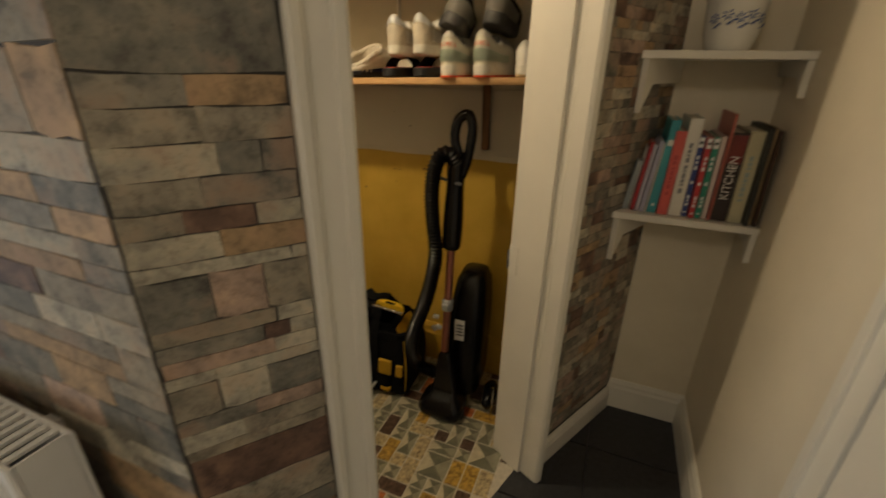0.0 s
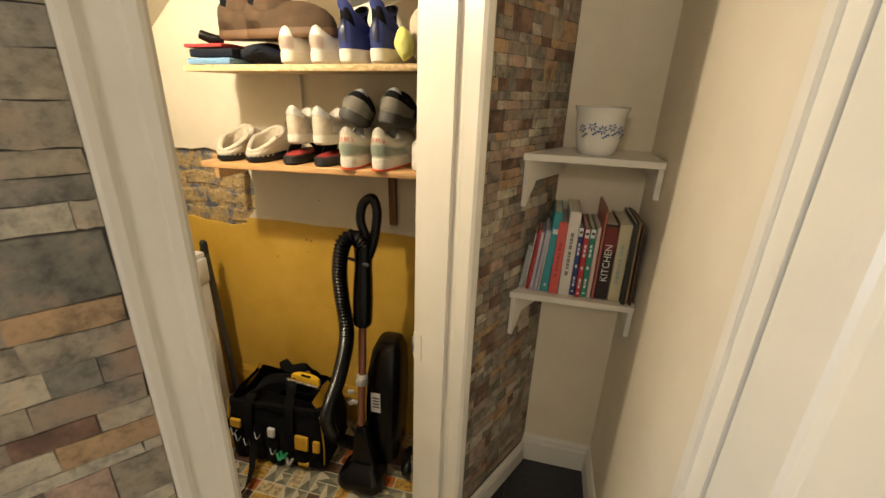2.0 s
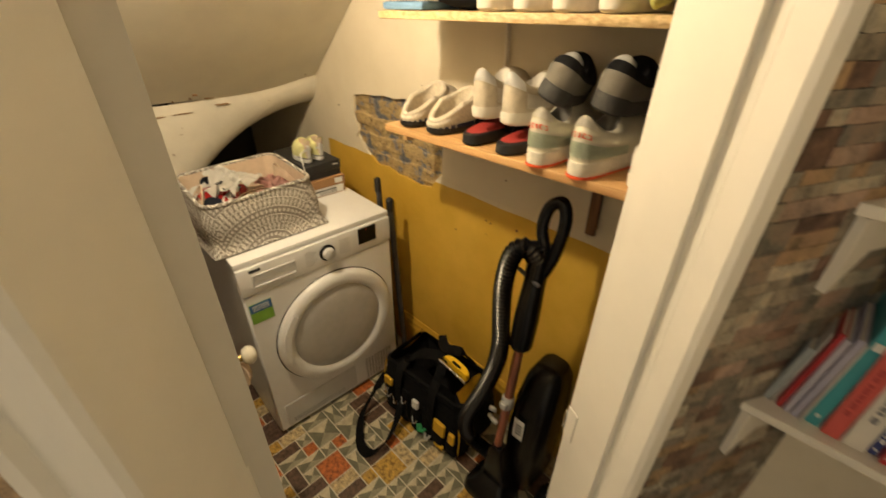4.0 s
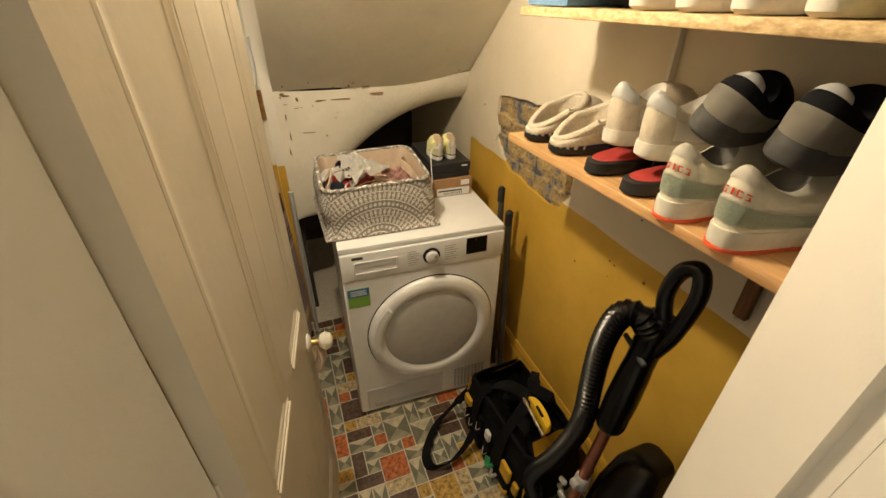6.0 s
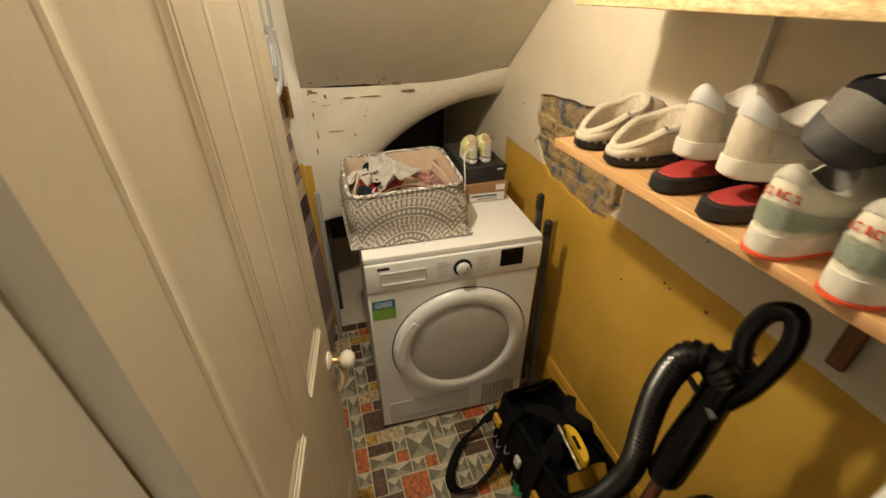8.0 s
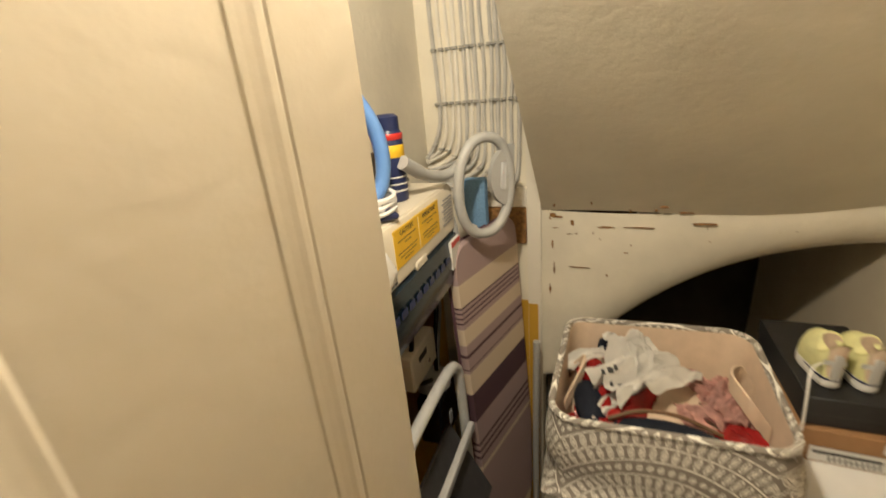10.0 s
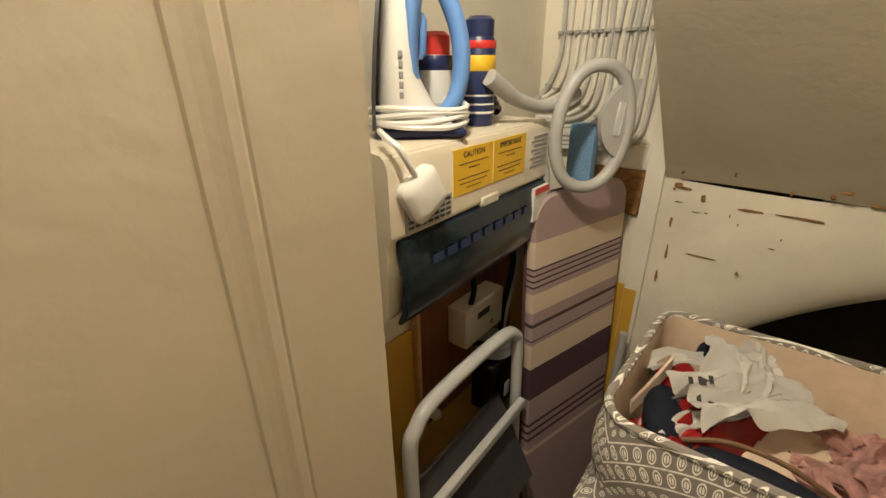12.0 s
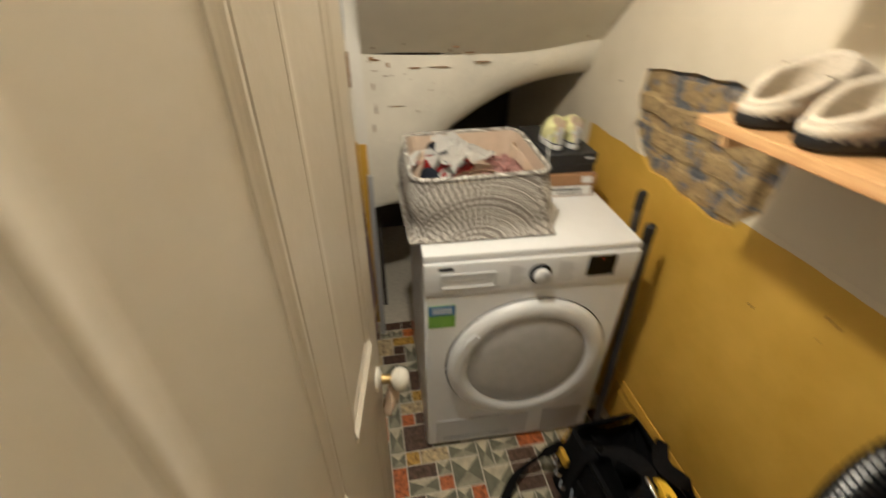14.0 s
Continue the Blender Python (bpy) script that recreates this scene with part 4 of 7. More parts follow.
film("plastic_bag", "strip of white polythene by the basket's lining", "plastic bag", POLY, (bx - 0.065, by - 0.125, bz + 0.145), (0.05, 0.02), 27, 0.02, -60, 24, (0, 10), 0.5)
film("plastic_bag", "crumpled glossy red polythene bag", "plastic bag", REDBAG, (bx + 0.03, by - 0.075, bz + 0.132), (0.095, 0.055), 5, 0.03, -35, 19, (4, 0), 0.4)
film("plastic_bag", "crumpled glossy red polythene bag", "plastic bag", REDBAG, (bx - 0.04, by - 0.115, bz + 0.135), (0.05, 0.04), 6, 0.026, 10, 19, (0, 0), 0.4)
crumple("rolled_garment", "dark navy rolled garment with a seam", "clothing", NAVYCLOTH, (bx + 0.065, by - 0.12, bz + 0.130), (0.062, 0.028, 0.026), 7, 0.12, 12, 4, 9)
crumple("folded_garment", "dark navy folded garment with a tan edge", "clothing", NAVYCLOTH, (bx + 0.118, by + 0.0, bz + 0.125), (0.032, 0.095, 0.030), 8, 0.12, -4, 4, 8)
bm = bmesh.new()
add_tube(bm, smooth_path([(bx + 0.112, by - 0.09, bz + 0.145), (bx + 0.098, by - 0.04, bz + 0.160), (bx + 0.096, by + 0.02, bz + 0.160), (bx + 0.108, by + 0.085, bz + 0.144)], 6), 0.0035, 8)
tagged(part("garment_trim", bm, BROWNSOLE, None), "tan leather edge of a dark garment", "clothing")
crumple("folded_garment", "dark blue scrap of cloth", "clothing", NAVYCLOTH, (bx - 0.105, by - 0.085, bz + 0.152), (0.026, 0.024, 0.022), 18, 0.3, 0)
rng = random.Random(17)
for k in range(9):
    film("ruffle", "pink ruffled piece of a printed garment", "clothing", PINKCLOTH, (bx + 0.02 + rng.uniform(-0.06, 0.07), by + 0.085 + rng.uniform(-0.045, 0.05), bz + 0.128 + rng.uniform(-0.01, 0.014)), (rng.uniform(0.022, 0.036), rng.uniform(0.014, 0.024)), 40 + k, 0.014, rng.uniform(0, 180), 30, (rng.uniform(-25, 25), rng.uniform(-25, 25)), 0.45)
film("plastic_bag", "crumpled red polythene bag", "plastic bag", REDBAG, (bx + 0.105, by + 0.115, bz + 0.120), (0.045, 0.04), 15, 0.024, 30, 22, (0, 0), 0.4)
bag_ob = bpy.data.objects["plastic_bag"]
for k in range(11):
    bar = part("bag_print", box_bm(-0.0065 + 0.002 * (k % 2), -0.0028, 0, 0.0065, 0.0028, 0.0016), INK, bag_ob, "dark printed mark" if k == 0 else "", smooth=False)
    u, v = 0.058 + 0.011 * (k % 4), -0.024 + 0.018 * (k // 4)
    hits = bag_ob.data.vertices
    near = max((p.co for p in hits if abs(p.co.x - u) < 0.005 and abs(p.co.y - v) < 0.005), key=lambda c: c.z, default=Vector((u, v, 0.0)))
    bar.matrix_basis = Matrix.Translation(near + Vector((0, 0, 0.0008))) @ pose(0, 0, 0, 10, 22, 70)

# ---- shoe boxes on the dryer ----


def shoe_box(label, x0, x1, y0, y1, z0, z1, body, lid, m):
    b = thing("shoe_box", label, "box", m, "shoe boxes on the dryer")
    part("base", box_bm(x0 + 0.003, y0 + 0.003, z0, x1 - 0.003, y1 - 0.003, z1 - 0.004, 0.001), body, b)
    bm = bmesh.new()
    add_box(bm, x0, y0, z1 - 0.036, x1, y1, z1, 0.0015)
    part("lid", bm, lid, b)
    return b


m = pose(-0.775, 2.212, 0.8455, 0, 0, -3)
b = shoe_box("brown card shoe box with a white size label", -0.14, 0.14, -0.075, 0.098, 0, 0.075, CARD, CARD, m)
lab = part("label", box_bm(0.1372, -0.05, 0.004, 0.1384, 0.088, 0.036), LABELW, b, "white size label")
bm = bmesh.new()
for k in range(10):
    add_box(bm, 0.138, -0.02 + 0.008 * k, 0.008, 0.139, -0.017 + 0.008 * k, 0.018)
add_box(bm, 0.138, -0.045, 0.022, 0.139, 0.055, 0.028)
part("label_print", bm, INK, lab, smooth=False)
part("price_sticker", box_bm(0.1395, 0.05, 0.046, 0.1408, 0.085, 0.068), LABELW, b)
m = pose(-0.785, 2.208, 0.9215, 0, 0, -1)
b = shoe_box("black card shoe box with a small white mark", -0.14, 0.14, -0.07, 0.092, 0, 0.062, CARDBLACK, CARDBLACK, m)
part("mark", box_bm(0.1395, 0.055, 0.045, 0.1408, 0.078, 0.05), LABELW, b, "small white brand mark")

# ---- shoes ----


def shoe(name, label, m, L, W, H, hs, upper, sole, lining, patches=(), group="", ankle=None, flare=0.0, low_heel=1.0, rim=None, wide=1.0, tread=None):
    """Heel at y = 0, toe at y = L, sole on z = 0. patches: (name, angles, heights, material, label) on the upper."""
    ankle = ankle or H
    n = 28

    def base(a):
        c, s = math.cos(a), math.sin(a)
        v = 0.5 + 0.5 * s
        wide = 0.74 + 0.30 * math.exp(-((v - 0.70) / 0.24) ** 2) + 0.06 * math.exp(-((v - 0.1) / 0.2) ** 2)
        return Vector((W / 2 * math.copysign(abs(c) ** 0.72, c) * wide, L * (0.5 + 0.5 * math.copysign(abs(s) ** 0.85, s)), hs))

    def mouth(a):
        c, s = math.cos(a), math.sin(a)
        z = ankle * (0.70 + (0.30 * low_heel if s < 0 else 0.27) * abs(s) ** 2) - (ankle * 0.5 * (1 - low_heel) * max(0, -s))
        return Vector(((0.30 + 0.05 * s) * W * c * wide, L * (0.285 * (1 + (wide - 1) * 0.7) + 0.235 * wide * s), z))

    def at(a, t, out=0.0):
        b, o = base(a), mouth(a)
        f = 1 - math.cos(t * math.pi / 2)
        g = math.sin(t * math.pi / 2) ** 0.9
        p = b.lerp(o, f)
        p.z = b.z + (o.z - b.z) * g
        bulge = 0.05 * W * math.sin(math.pi * t) + out
        d = Vector((math.cos(a), math.sin(a) * (0.6 if math.sin(a) > 0 else 1.0), 0.0))
        p += d * bulge
        if out and math.sin(a) > 0:
            p.z += out
        return p

    root = thing(name, label, "shoe", m, group)
    angs = [2 * math.pi * k / n for k in range(n)]
    bm = bmesh.new()
    k1 = 1.03 + flare
    mid = Vector((0, L / 2, 0))
    add_loft(bm, [[mid + (base(a) - mid) * s + Vector((0, 0, z - base(a).z * s)) for a in angs] for s, z in ((0.95, 0.0), (k1, 0.006), (k1 + 0.01, hs * 0.6), (1.035, hs + 0.004), (0.9, hs + 0.004))])
    sole_ob = part("sole", bm, sole, root)
    if tread:
        bm = bmesh.new()
        add_loft(bm, [[mid + (base(a) - mid) * s + Vector((0, 0, z - base(a).z * s)) for a in angs] for s, z in ((1.0, -0.001), (k1 + 0.022, 0.0), (k1 + 0.022, 0.0045), (1.0, 0.0052))])
        part("outsole", bm, tread, root, "thin coloured outsole")
    bm = bmesh.new()
    rings = [[at(a, t) for a in angs] for t in (0.0, 0.12, 0.28, 0.45, 0.62, 0.8, 1.0)]
    if H > ankle:
        for k in range(1, 6):
            rings.append([mouth(a) + Vector((0.006 * math.sin(3 * a + k), -0.006 * k * 0.4, (H - ankle) * k / 5)) for a in angs])
    top = rings[-1]
    cen = sum(top, Vector()) / n
    rings.append([cen + (p - cen) * 0.87 + Vector((0, 0, -0.001)) for p in top])
    add_loft(bm, rings, cap=False)
    part("upper", bm, upper, root)
    bm = bmesh.new()
    inn = [[cen + (p - cen) * 0.87 + Vector((0, 0, -0.001)) for p in top]]
    inn.append([Vector((cen.x + (p.x - cen.x) * 0.86, cen.y + (p.y - cen.y) * 0.86, hs + 0.35 * (p.z - hs))) for p in top])
    inn.append([Vector((cen.x + (p.x - cen.x) * 0.7, cen.y + (p.y - cen.y) * 0.8, hs + 0.006)) for p in top])
    add_loft(bm, inn, cap=False)
    bm.faces.new([bm.verts.new(p) for p in inn[-1]])
    part("lining", bm, lining, root)
    if rim:
        bm = bmesh.new()
        add_tube(bm, top + top[:1], rim[0], 8, cap=False)
        part("collar", bm, rim[1], root)
    for pname, (a0, a1), (t0, t1), pm, plab in patches:
        bm = bmesh.new()
        rows = []
        for i in range(7):
            t = t0 + (t1 - t0) * i / 6
            rows.append([at(radians(a0 + (a1 - a0) * j / 14), t, 0.0022) for j in range(15)])
        add_loft(bm, rows, closed=False, cap=False)
        bmesh.ops.solidify(bm, geom=list(bm.faces), thickness=0.002)
        part(pname, bm, pm, root, plab)
    return root


def heel_to_front(x, y, z, turn=0, tip=0, lean=0):
    return pose(x, y, z, tip, lean, turn)


TAB = ("heel_tab", (-128, -52), (0.55, 1.0))
G = "shoes on the shelf"
# sheepskin slippers
for x, t in ((-0.074, 4), (0.034, -3)):
    shoe("slipper", "cream fleece slipper with blanket stitching", heel_to_front(x, 2.205, 1.236, t), 0.245, 0.112, 0.104, 0.016, FLEECE, RUBBERB, FLEECE, (("binding", (-179, -1), (0.0, 0.13), NAVYP, "navy edge binding"), *[("stitch", (-172 + 13 * k, -167 + 13 * k), (0.0, 0.14), LEATHERW, "white blanket stitch") for k in range(13)]), G, low_heel=0.15, rim=(0.009, FLEECE), wide=1.28)


def slide(x, y, z, turn):
    """A pool slide: shaped footbed and one broad strap."""
    r = thing("slide_sandal", "black pool slide with a red footbed", "sandal", pose(x, y, z, 0, 0, turn), G)
    L, W = 0.245, 0.1
    def outline(k, h):
        pts = []
        for j in range(28):
            a = 2 * math.pi * j / 28
            c, s = math.cos(a), math.sin(a)
            v = 0.5 + 0.5 * s
            wd = 0.78 + 0.26 * math.exp(-((v - 0.72) / 0.26) ** 2)
            pts.append(Vector((W / 2 * math.copysign(abs(c) ** 0.75, c) * wd * k, L / 2 + (L / 2) * math.copysign(abs(s) ** 0.85, s) * k, h)))
        return pts
    bm = bmesh.new()
    add_loft(bm, [outline(0.95, 0.0), outline(1.02, 0.005), outline(1.0, 0.026), outline(0.93, 0.029)])
    part("sole", bm, RUBBERB, r)
    bm = bmesh.new()
    add_loft(bm, [outline(0.9, 0.028), outline(0.88, 0.0305), outline(0.5, 0.0295)])
    part("footbed", bm, REDF, r, "red foam footbed")
    bm = bmesh.new()
    rows = []
    for i in range(13):
        a = math.pi * i / 12
        x1, z1 = 0.052 * math.cos(a), 0.022 + 0.046 * math.sin(a)
        rows.append([Vector((x1 * k, yy, 0.022 + (z1 - 0.022) * k)) for k, yy in ((1.0, 0.10), (1.0, 0.19), (0.94, 0.19), (0.94, 0.10))])
    add_loft(bm, rows)
    part("strap", bm, FABRIC, r, "black padded strap")
    bm = bmesh.new()
    add_lathe(bm, [(0.0, 0.003), (0.012, 0.003), (0.013, 0.0)], 16, Matrix.Translation((0.012, 0.112, 0.0655)) @ pose(0, 0, 0, 65))
    part("badge", bm, BRASS, r, "gold badge")


slide(0.175, 2.2, 1.236, 5)
slide(0.283, 2.197, 1.236, -4)
for x, t in ((0.187, 5), (0.272, -8)):
    shoe("tennis_shoe", "tan suede trainer with white heel tab", heel_to_front(x, 2.222, 1.300, t, -2), 0.245, 0.093, 0.118, 0.026, SUEDE, RUBBERW, LEATHERW, (("heel_tab", (-138, -42), (0.48, 1.0), PLASTIC, "white leather heel tab"), ("toe_panel", (-176, -140), (0.1, 0.45), LEATHERW, ""), ("side_panel", (-40, -4), (0.1, 0.45), LEATHERW, "")), G)
for x, t in ((0.386, 3), (0.487, -4)):
    shoe("running_shoe", "off-white running shoe with sage mesh and red print", heel_to_front(x, 2.186, 1.236, t), 0.255, 0.098, 0.126, 0.03, STONEWHITE, RUBBERW, RUBBERG,
             (("heel_tab", (-128, -52), (0.60, 1.0), LEATHERW, "cream padded heel tab"), ("mesh_band", (-178, -2), (0.08, 0.30), SAGE, "sage perforated band"), ("piping", (-178, -2), (0.305, 0.325), LEATHERW, ""),
              *[("brand_mark", (a - w, a + w), (t0, t1), ORANGERED, "red brand mark") for a, w, t0, t1 in ((-116, 1.4, 0.37, 0.44), (-110, 1.2, 0.37, 0.46), (-113, 4, 0.44, 0.46), (-113, 4, 0.37, 0.385), (-99, 4, 0.37, 0.385), (-99, 4, 0.44, 0.46), (-97, 1.3, 0.38, 0.42), (-89, 1.2, 0.37, 0.46), (-82, 1.3, 0.38, 0.45), (-79, 4, 0.37, 0.385), (-79, 4, 0.44, 0.46), (-67, 4, 0.37, 0.385), (-67, 4, 0.44, 0.46), (-65, 1.3, 0.38, 0.42))]), G, tread=ORANGERED)
for x, y, z, t, tip, lean in ((0.392, 2.205, 1.372, 18, -4, 26), (0.515, 2.20, 1.370, 6, -4, 14)):
    shoe("trainer", "black trainer with a thick greige sole, stacked on shoes", pose(x, y, z, tip, lean, t), 0.225, 0.108, 0.105, 0.032, SOCKDARK, OUTSOLE, SOCKDARK, (("midsole", (-179, -1), (0.0, 0.40), GREIGE, "greige moulded midsole"), ("heel_tab", (-118, -62), (0.66, 1.0), ENAMEL2, "silver heel patch")), G)
shoe("trainer", "white trainer at the end of the row", heel_to_front(0.607, 2.205, 1.236, -6), 0.23, 0.095, 0.095, 0.026, LEATHERW, RUBBERW, SOCKDARK, ((*TAB, LEATHERW, ""),), G)

# upper shelf
U = "things on the upper shelf"


def folded(name, label, category, material, x0, x1, y0, y1, z0, z1, seed=1):
    bm = bmesh.new()
    add_box(bm, x0, y0, z0, x1, y1, z1, min(0.006, (z1 - z0) * 0.45), seg=2)
    bmesh.ops.subdivide_edges(bm, edges=[e for e in bm.edges if e.calc_length() > 0.05], cuts=6, use_grid_fill=True)
    for v in bm.verts:
        v.co += Vector((noise.noise(v.co * 25 + Vector((seed, 0, 0))) * 0.004, noise.noise(v.co * 22 + Vector((0, seed, 0))) * 0.005, abs(noise.noise(v.co * 20)) * 0.003 if v.co.z > z0 + 0.002 else 0))
    return tagged(part(name, bm, material, None), label, category)


folded("towel", "folded light blue towel on the shelf", "towel", CLOTHBLUE, -0.165, -0.005, 2.215, 2.40, 1.521, 1.539, 1)
folded("folded_clothing", "folded black garment on the blue towel", "clothing", NAVYCLOTH, -0.16, 0.0, 2.225, 2.40, 1.543, 1.566, 2)
folded("folded_clothing", "folded red and black garment", "clothing", REDF, -0.172, -0.03, 2.22, 2.38, 1.570, 1.580, 3)
crumple("dark_cloth", "dark bundled cloth under the boots", "clothing", NAVYCLOTH, (0.06, 2.31, 1.556), (0.075, 0.085, 0.034), 21, 0.25)
for x, y, t in ((-0.028, 2.245, -83), (0.078, 2.235, -87)):
    shoe("ankle_boot", "brown suede ankle boot standing on dark cloth", pose(x - 0.03, y + 0.02, 1.592, 0, 0, t), 0.285, 0.098, 0.235, 0.022, BROWN, BROWNSOLE, SOCKDARK, (("heel_counter", (-150, -30), (0.02, 0.22), BROWN, ""),), U, ankle=0.105)
bm = bmesh.new()
add_tube(bm, [(-0.115, 2.235, 1.608), (-0.085, 2.25, 1.595), (-0.06, 2.27, 1.592)], [0.014, 0.016, 0.012], 14)
tagged(part("umbrella_handle", bm, BLACK, None), "short black rolled umbrella on the clothing pile", "umbrella")
for x, t in ((0.196, 2), (0.292, -5)):
    shoe("sneaker", "plain white leather sneaker", heel_to_front(x, 2.206, 1.521, t), 0.24, 0.092, 0.102, 0.027, LEATHERW, RUBBERW, SOCKDARK, (("heel_tab", (-120, -60), (0.1, 0.42), mat("pinkish_leather", (0.66, 0.54, 0.46), 0.6), "pinkish heel patch"),), U)
for x, t in ((0.383, -8), (0.480, -4)):
    shoe("high_top", "navy blue canvas high-top shoe with white sole", heel_to_front(x, 2.206, 1.521, t), 0.245, 0.094, 0.165, 0.034, BLUESHOE, RUBBERW, SOCKDARK, (("heel_stripe", (-98, -82), (0.15, 0.9), NAVYP, ""),), U, ankle=0.115)
for x, lean in ((0.392, 12), (0.496, 8)):
    shoe("court_shoe", "black canvas shoe with thick white sole, laid on top", pose(x - 0.02, 2.24, 1.665, 24, lean, -18), 0.215, 0.09, 0.09, 0.03, SOCKDARK, RUBBERW, SOCKDARK, (), U)
crumple("lime_cloth", "lime green crumpled cloth at the shelf's end", "clothing", LIME, (0.56, 2.225, 1.567), (0.026, 0.03, 0.04), 4, 0.4)
crumple("canvas_bag", "beige bundled bag behind the shoes", "bag", LINEN, (0.60, 2.32, 1.60), (0.055, 0.09, 0.075), 6, 0.2)
for x in (-0.03, 0.022):
    shoe("child_shoe", "tiny pale yellow canvas high-top with white rubber sole", pose(-0.675, 2.215 + x * 1.05 - 0.004, 0.985, 0, 0, 90), 0.115, 0.053, 0.098, 0.018, PALEYEL, PLASTIC, LINEN, (("heel_strip", (-104, -76), (0.02, 1.0), PLASTIC, "white heel strip"), ("heel_label", (-130, -50), (0.30, 0.42), PLASTIC, ""), ("foxing_line", (-178, -2), (0.0, 0.035), NAVYP, "dark line above the sole")), "pair of tiny shoes", ankle=0.088)
bm = bmesh.new()
add_tube(bm, smooth_path([(-0.69, 2.165, 1.03), (-0.655, 2.135, 1.035), (-0.632, 2.128, 0.99), (-0.628, 2.13, 0.93), (-0.63, 2.127, 0.885)], 6), 0.0022, 6)
tagged(part("shoelace", bm, PLASTIC, None), "white shoelace hanging over the boxes", "shoelace")

# both shelves climb slightly towards the doorway; what stands on them leans with them
for names, level, lift, climb, slide_x in ((("slipper", "slide_sandal", "tennis_shoe", "running_shoe", "trainer"), 1.236, 0.004, 1.5, -0.030), (("shoe_shelf",), 1.236, 0.004, 1.5, -0.008),
                                           (("towel", "folded_clothing", "dark_cloth", "ankle_boot", "umbrella_handle", "sneaker", "high_top", "court_shoe", "lime_cloth", "canvas_bag"), 1.52, 0.018, 1.5, -0.028), (("upper_shoe_shelf",), 1.52, 0.018, 1.5, -0.004)):
    turn_up = Matrix.Translation((-0.19 + slide_x, 0, level + lift)) @ pose(0, 0, 0, 0, -climb, 0) @ Matrix.Translation((0.19, 0, -level))
    for ob in scene.objects:
        if ob.parent is None and ob.name.split(".")[0] in names:
            ob.matrix_basis = turn_up @ ob.matrix_basis

# ---- vacuum cleaner ----
vac = thing("vacuum_cleaner", "black upright vacuum cleaner with ribbed hose and copper tube", "vacuum cleaner", pose(0.0, 0.0, 0.0))
A0, A1 = Vector((0.378, 2.135, 0.06)), Vector((0.362, 2.285, 1.10))
along = lambda z: A0.lerp(A1, (z - A0.z) / (A1.z - A0.z))
bm = bmesh.new()
add_tube(bm, [along(0.26), along(0.72)], 0.0145, 16)
part("tube", bm, COPPER, vac, "rose copper metal tube")
bm = bmesh.new()
add_tube(bm, [along(0.445), along(0.45), along(0.485), along(0.49)], [0.017, 0.021, 0.021, 0.017], 16)
add_box(bm, -0.012, -0.03, -0.012, 0.012, -0.012, 0.014, 0.003, m=Matrix.Translation(along(0.467)))
part("clip_collar", bm, GREYP, vac, "grey plastic collar")
bm = bmesh.new()
add_tube(bm, smooth_path([along(0.68), along(0.72), along(0.84), along(0.96), along(1.02)], 5), [0.024, 0.03, 0.033, 0.034, 0.035, 0.035, 0.035, 0.036, 0.036, 0.035, 0.034, 0.033, 0.031, 0.031, 0.032, 0.033, 0.034, 0.034, 0.032, 0.03, 0.027], 16)
part("wand_grip", bm, BLACK, vac)
bm = bmesh.new()
loop = smooth_path([along(1.0) + Vector((0.012, 0.0, 0)), along(1.06) + Vector((-0.012, 0, 0.0)), along(1.115) + Vector((-0.006, 0, 0.0)), along(1.14) + Vector((0.018, 0, 0.0)), along(1.135) + Vector((0.036, 0, 0)), along(1.09) + Vector((0.048, 0, 0)), along(1.0) + Vector((0.038, 0.0, 0)), along(0.94) + Vector((0.02, 0, 0))], 6)
add_tube(bm, loop, [0.0165] * len(loop), 12)
part("handle", bm, BLACK, vac, "looped black handle")
bm = bmesh.new()
add_tube(bm, [along(0.93) + Vector((-0.05, -0.012, 0.0)), along(0.93) + Vector((0.03, -0.03, -0.01))], 0.006, 8)
part("hook", bm, DGREY, vac, "grey cable hook")
hp = smooth_path([along(0.985) + Vector((0.008, -0.022, 0)), (0.345, 2.225, 1.022), (0.314, 2.212, 0.992), (0.300, 2.205, 0.90), (0.306, 2.20, 0.79), (0.322, 2.19, 0.69), (0.316, 2.185, 0.60), (0.29, 2.165, 0.47), (0.256, 2.15, 0.36), (0.238, 2.15, 0.27), (0.25, 2.17, 0.18), (0.32, 2.2, 0.13)], 24)
step, acc, pts = 0.0062, 0.0, [hp[0]]
for a, b in zip(hp, hp[1:]):
    d = (b - a).length
    while acc + d >= step:
        a = a.lerp(b, (step - acc) / d)
        pts.append(a)
        d = (b - a).length
        acc = 0.0
    acc += d
bm = bmesh.new()
add_tube(bm, pts, [0.0285 if k % 2 else 0.0215 for k in range(len(pts))], 12)
part("hose", bm, BLACK, vac, "ribbed black hose")
bm = bmesh.new()
rings = []
for z, hx, hy, cy in ((0.06, 0.06, 0.07, 2.27), (0.12, 0.07, 0.085, 2.285), (0.30, 0.072, 0.09, 2.30), (0.44, 0.070, 0.085, 2.315), (0.53, 0.060, 0.07, 2.335), (0.565, 0.045, 0.045, 2.345), (0.572, 0.02, 0.02, 2.345)):
    rings.append([p + Vector((0.430, cy, 0)) for p in rounded_loop(hx, hy, z, min(hx, hy) * 0.7, 6)])
add_loft(bm, rings)
body = part("body", bm, BLACK, vac)
part("rating_label", box_bm(0.398, 2.2075, 0.31, 0.436, 2.2105, 0.40, m=None), LABELW, vac, "white printed rating label")
bm = bmesh.new()
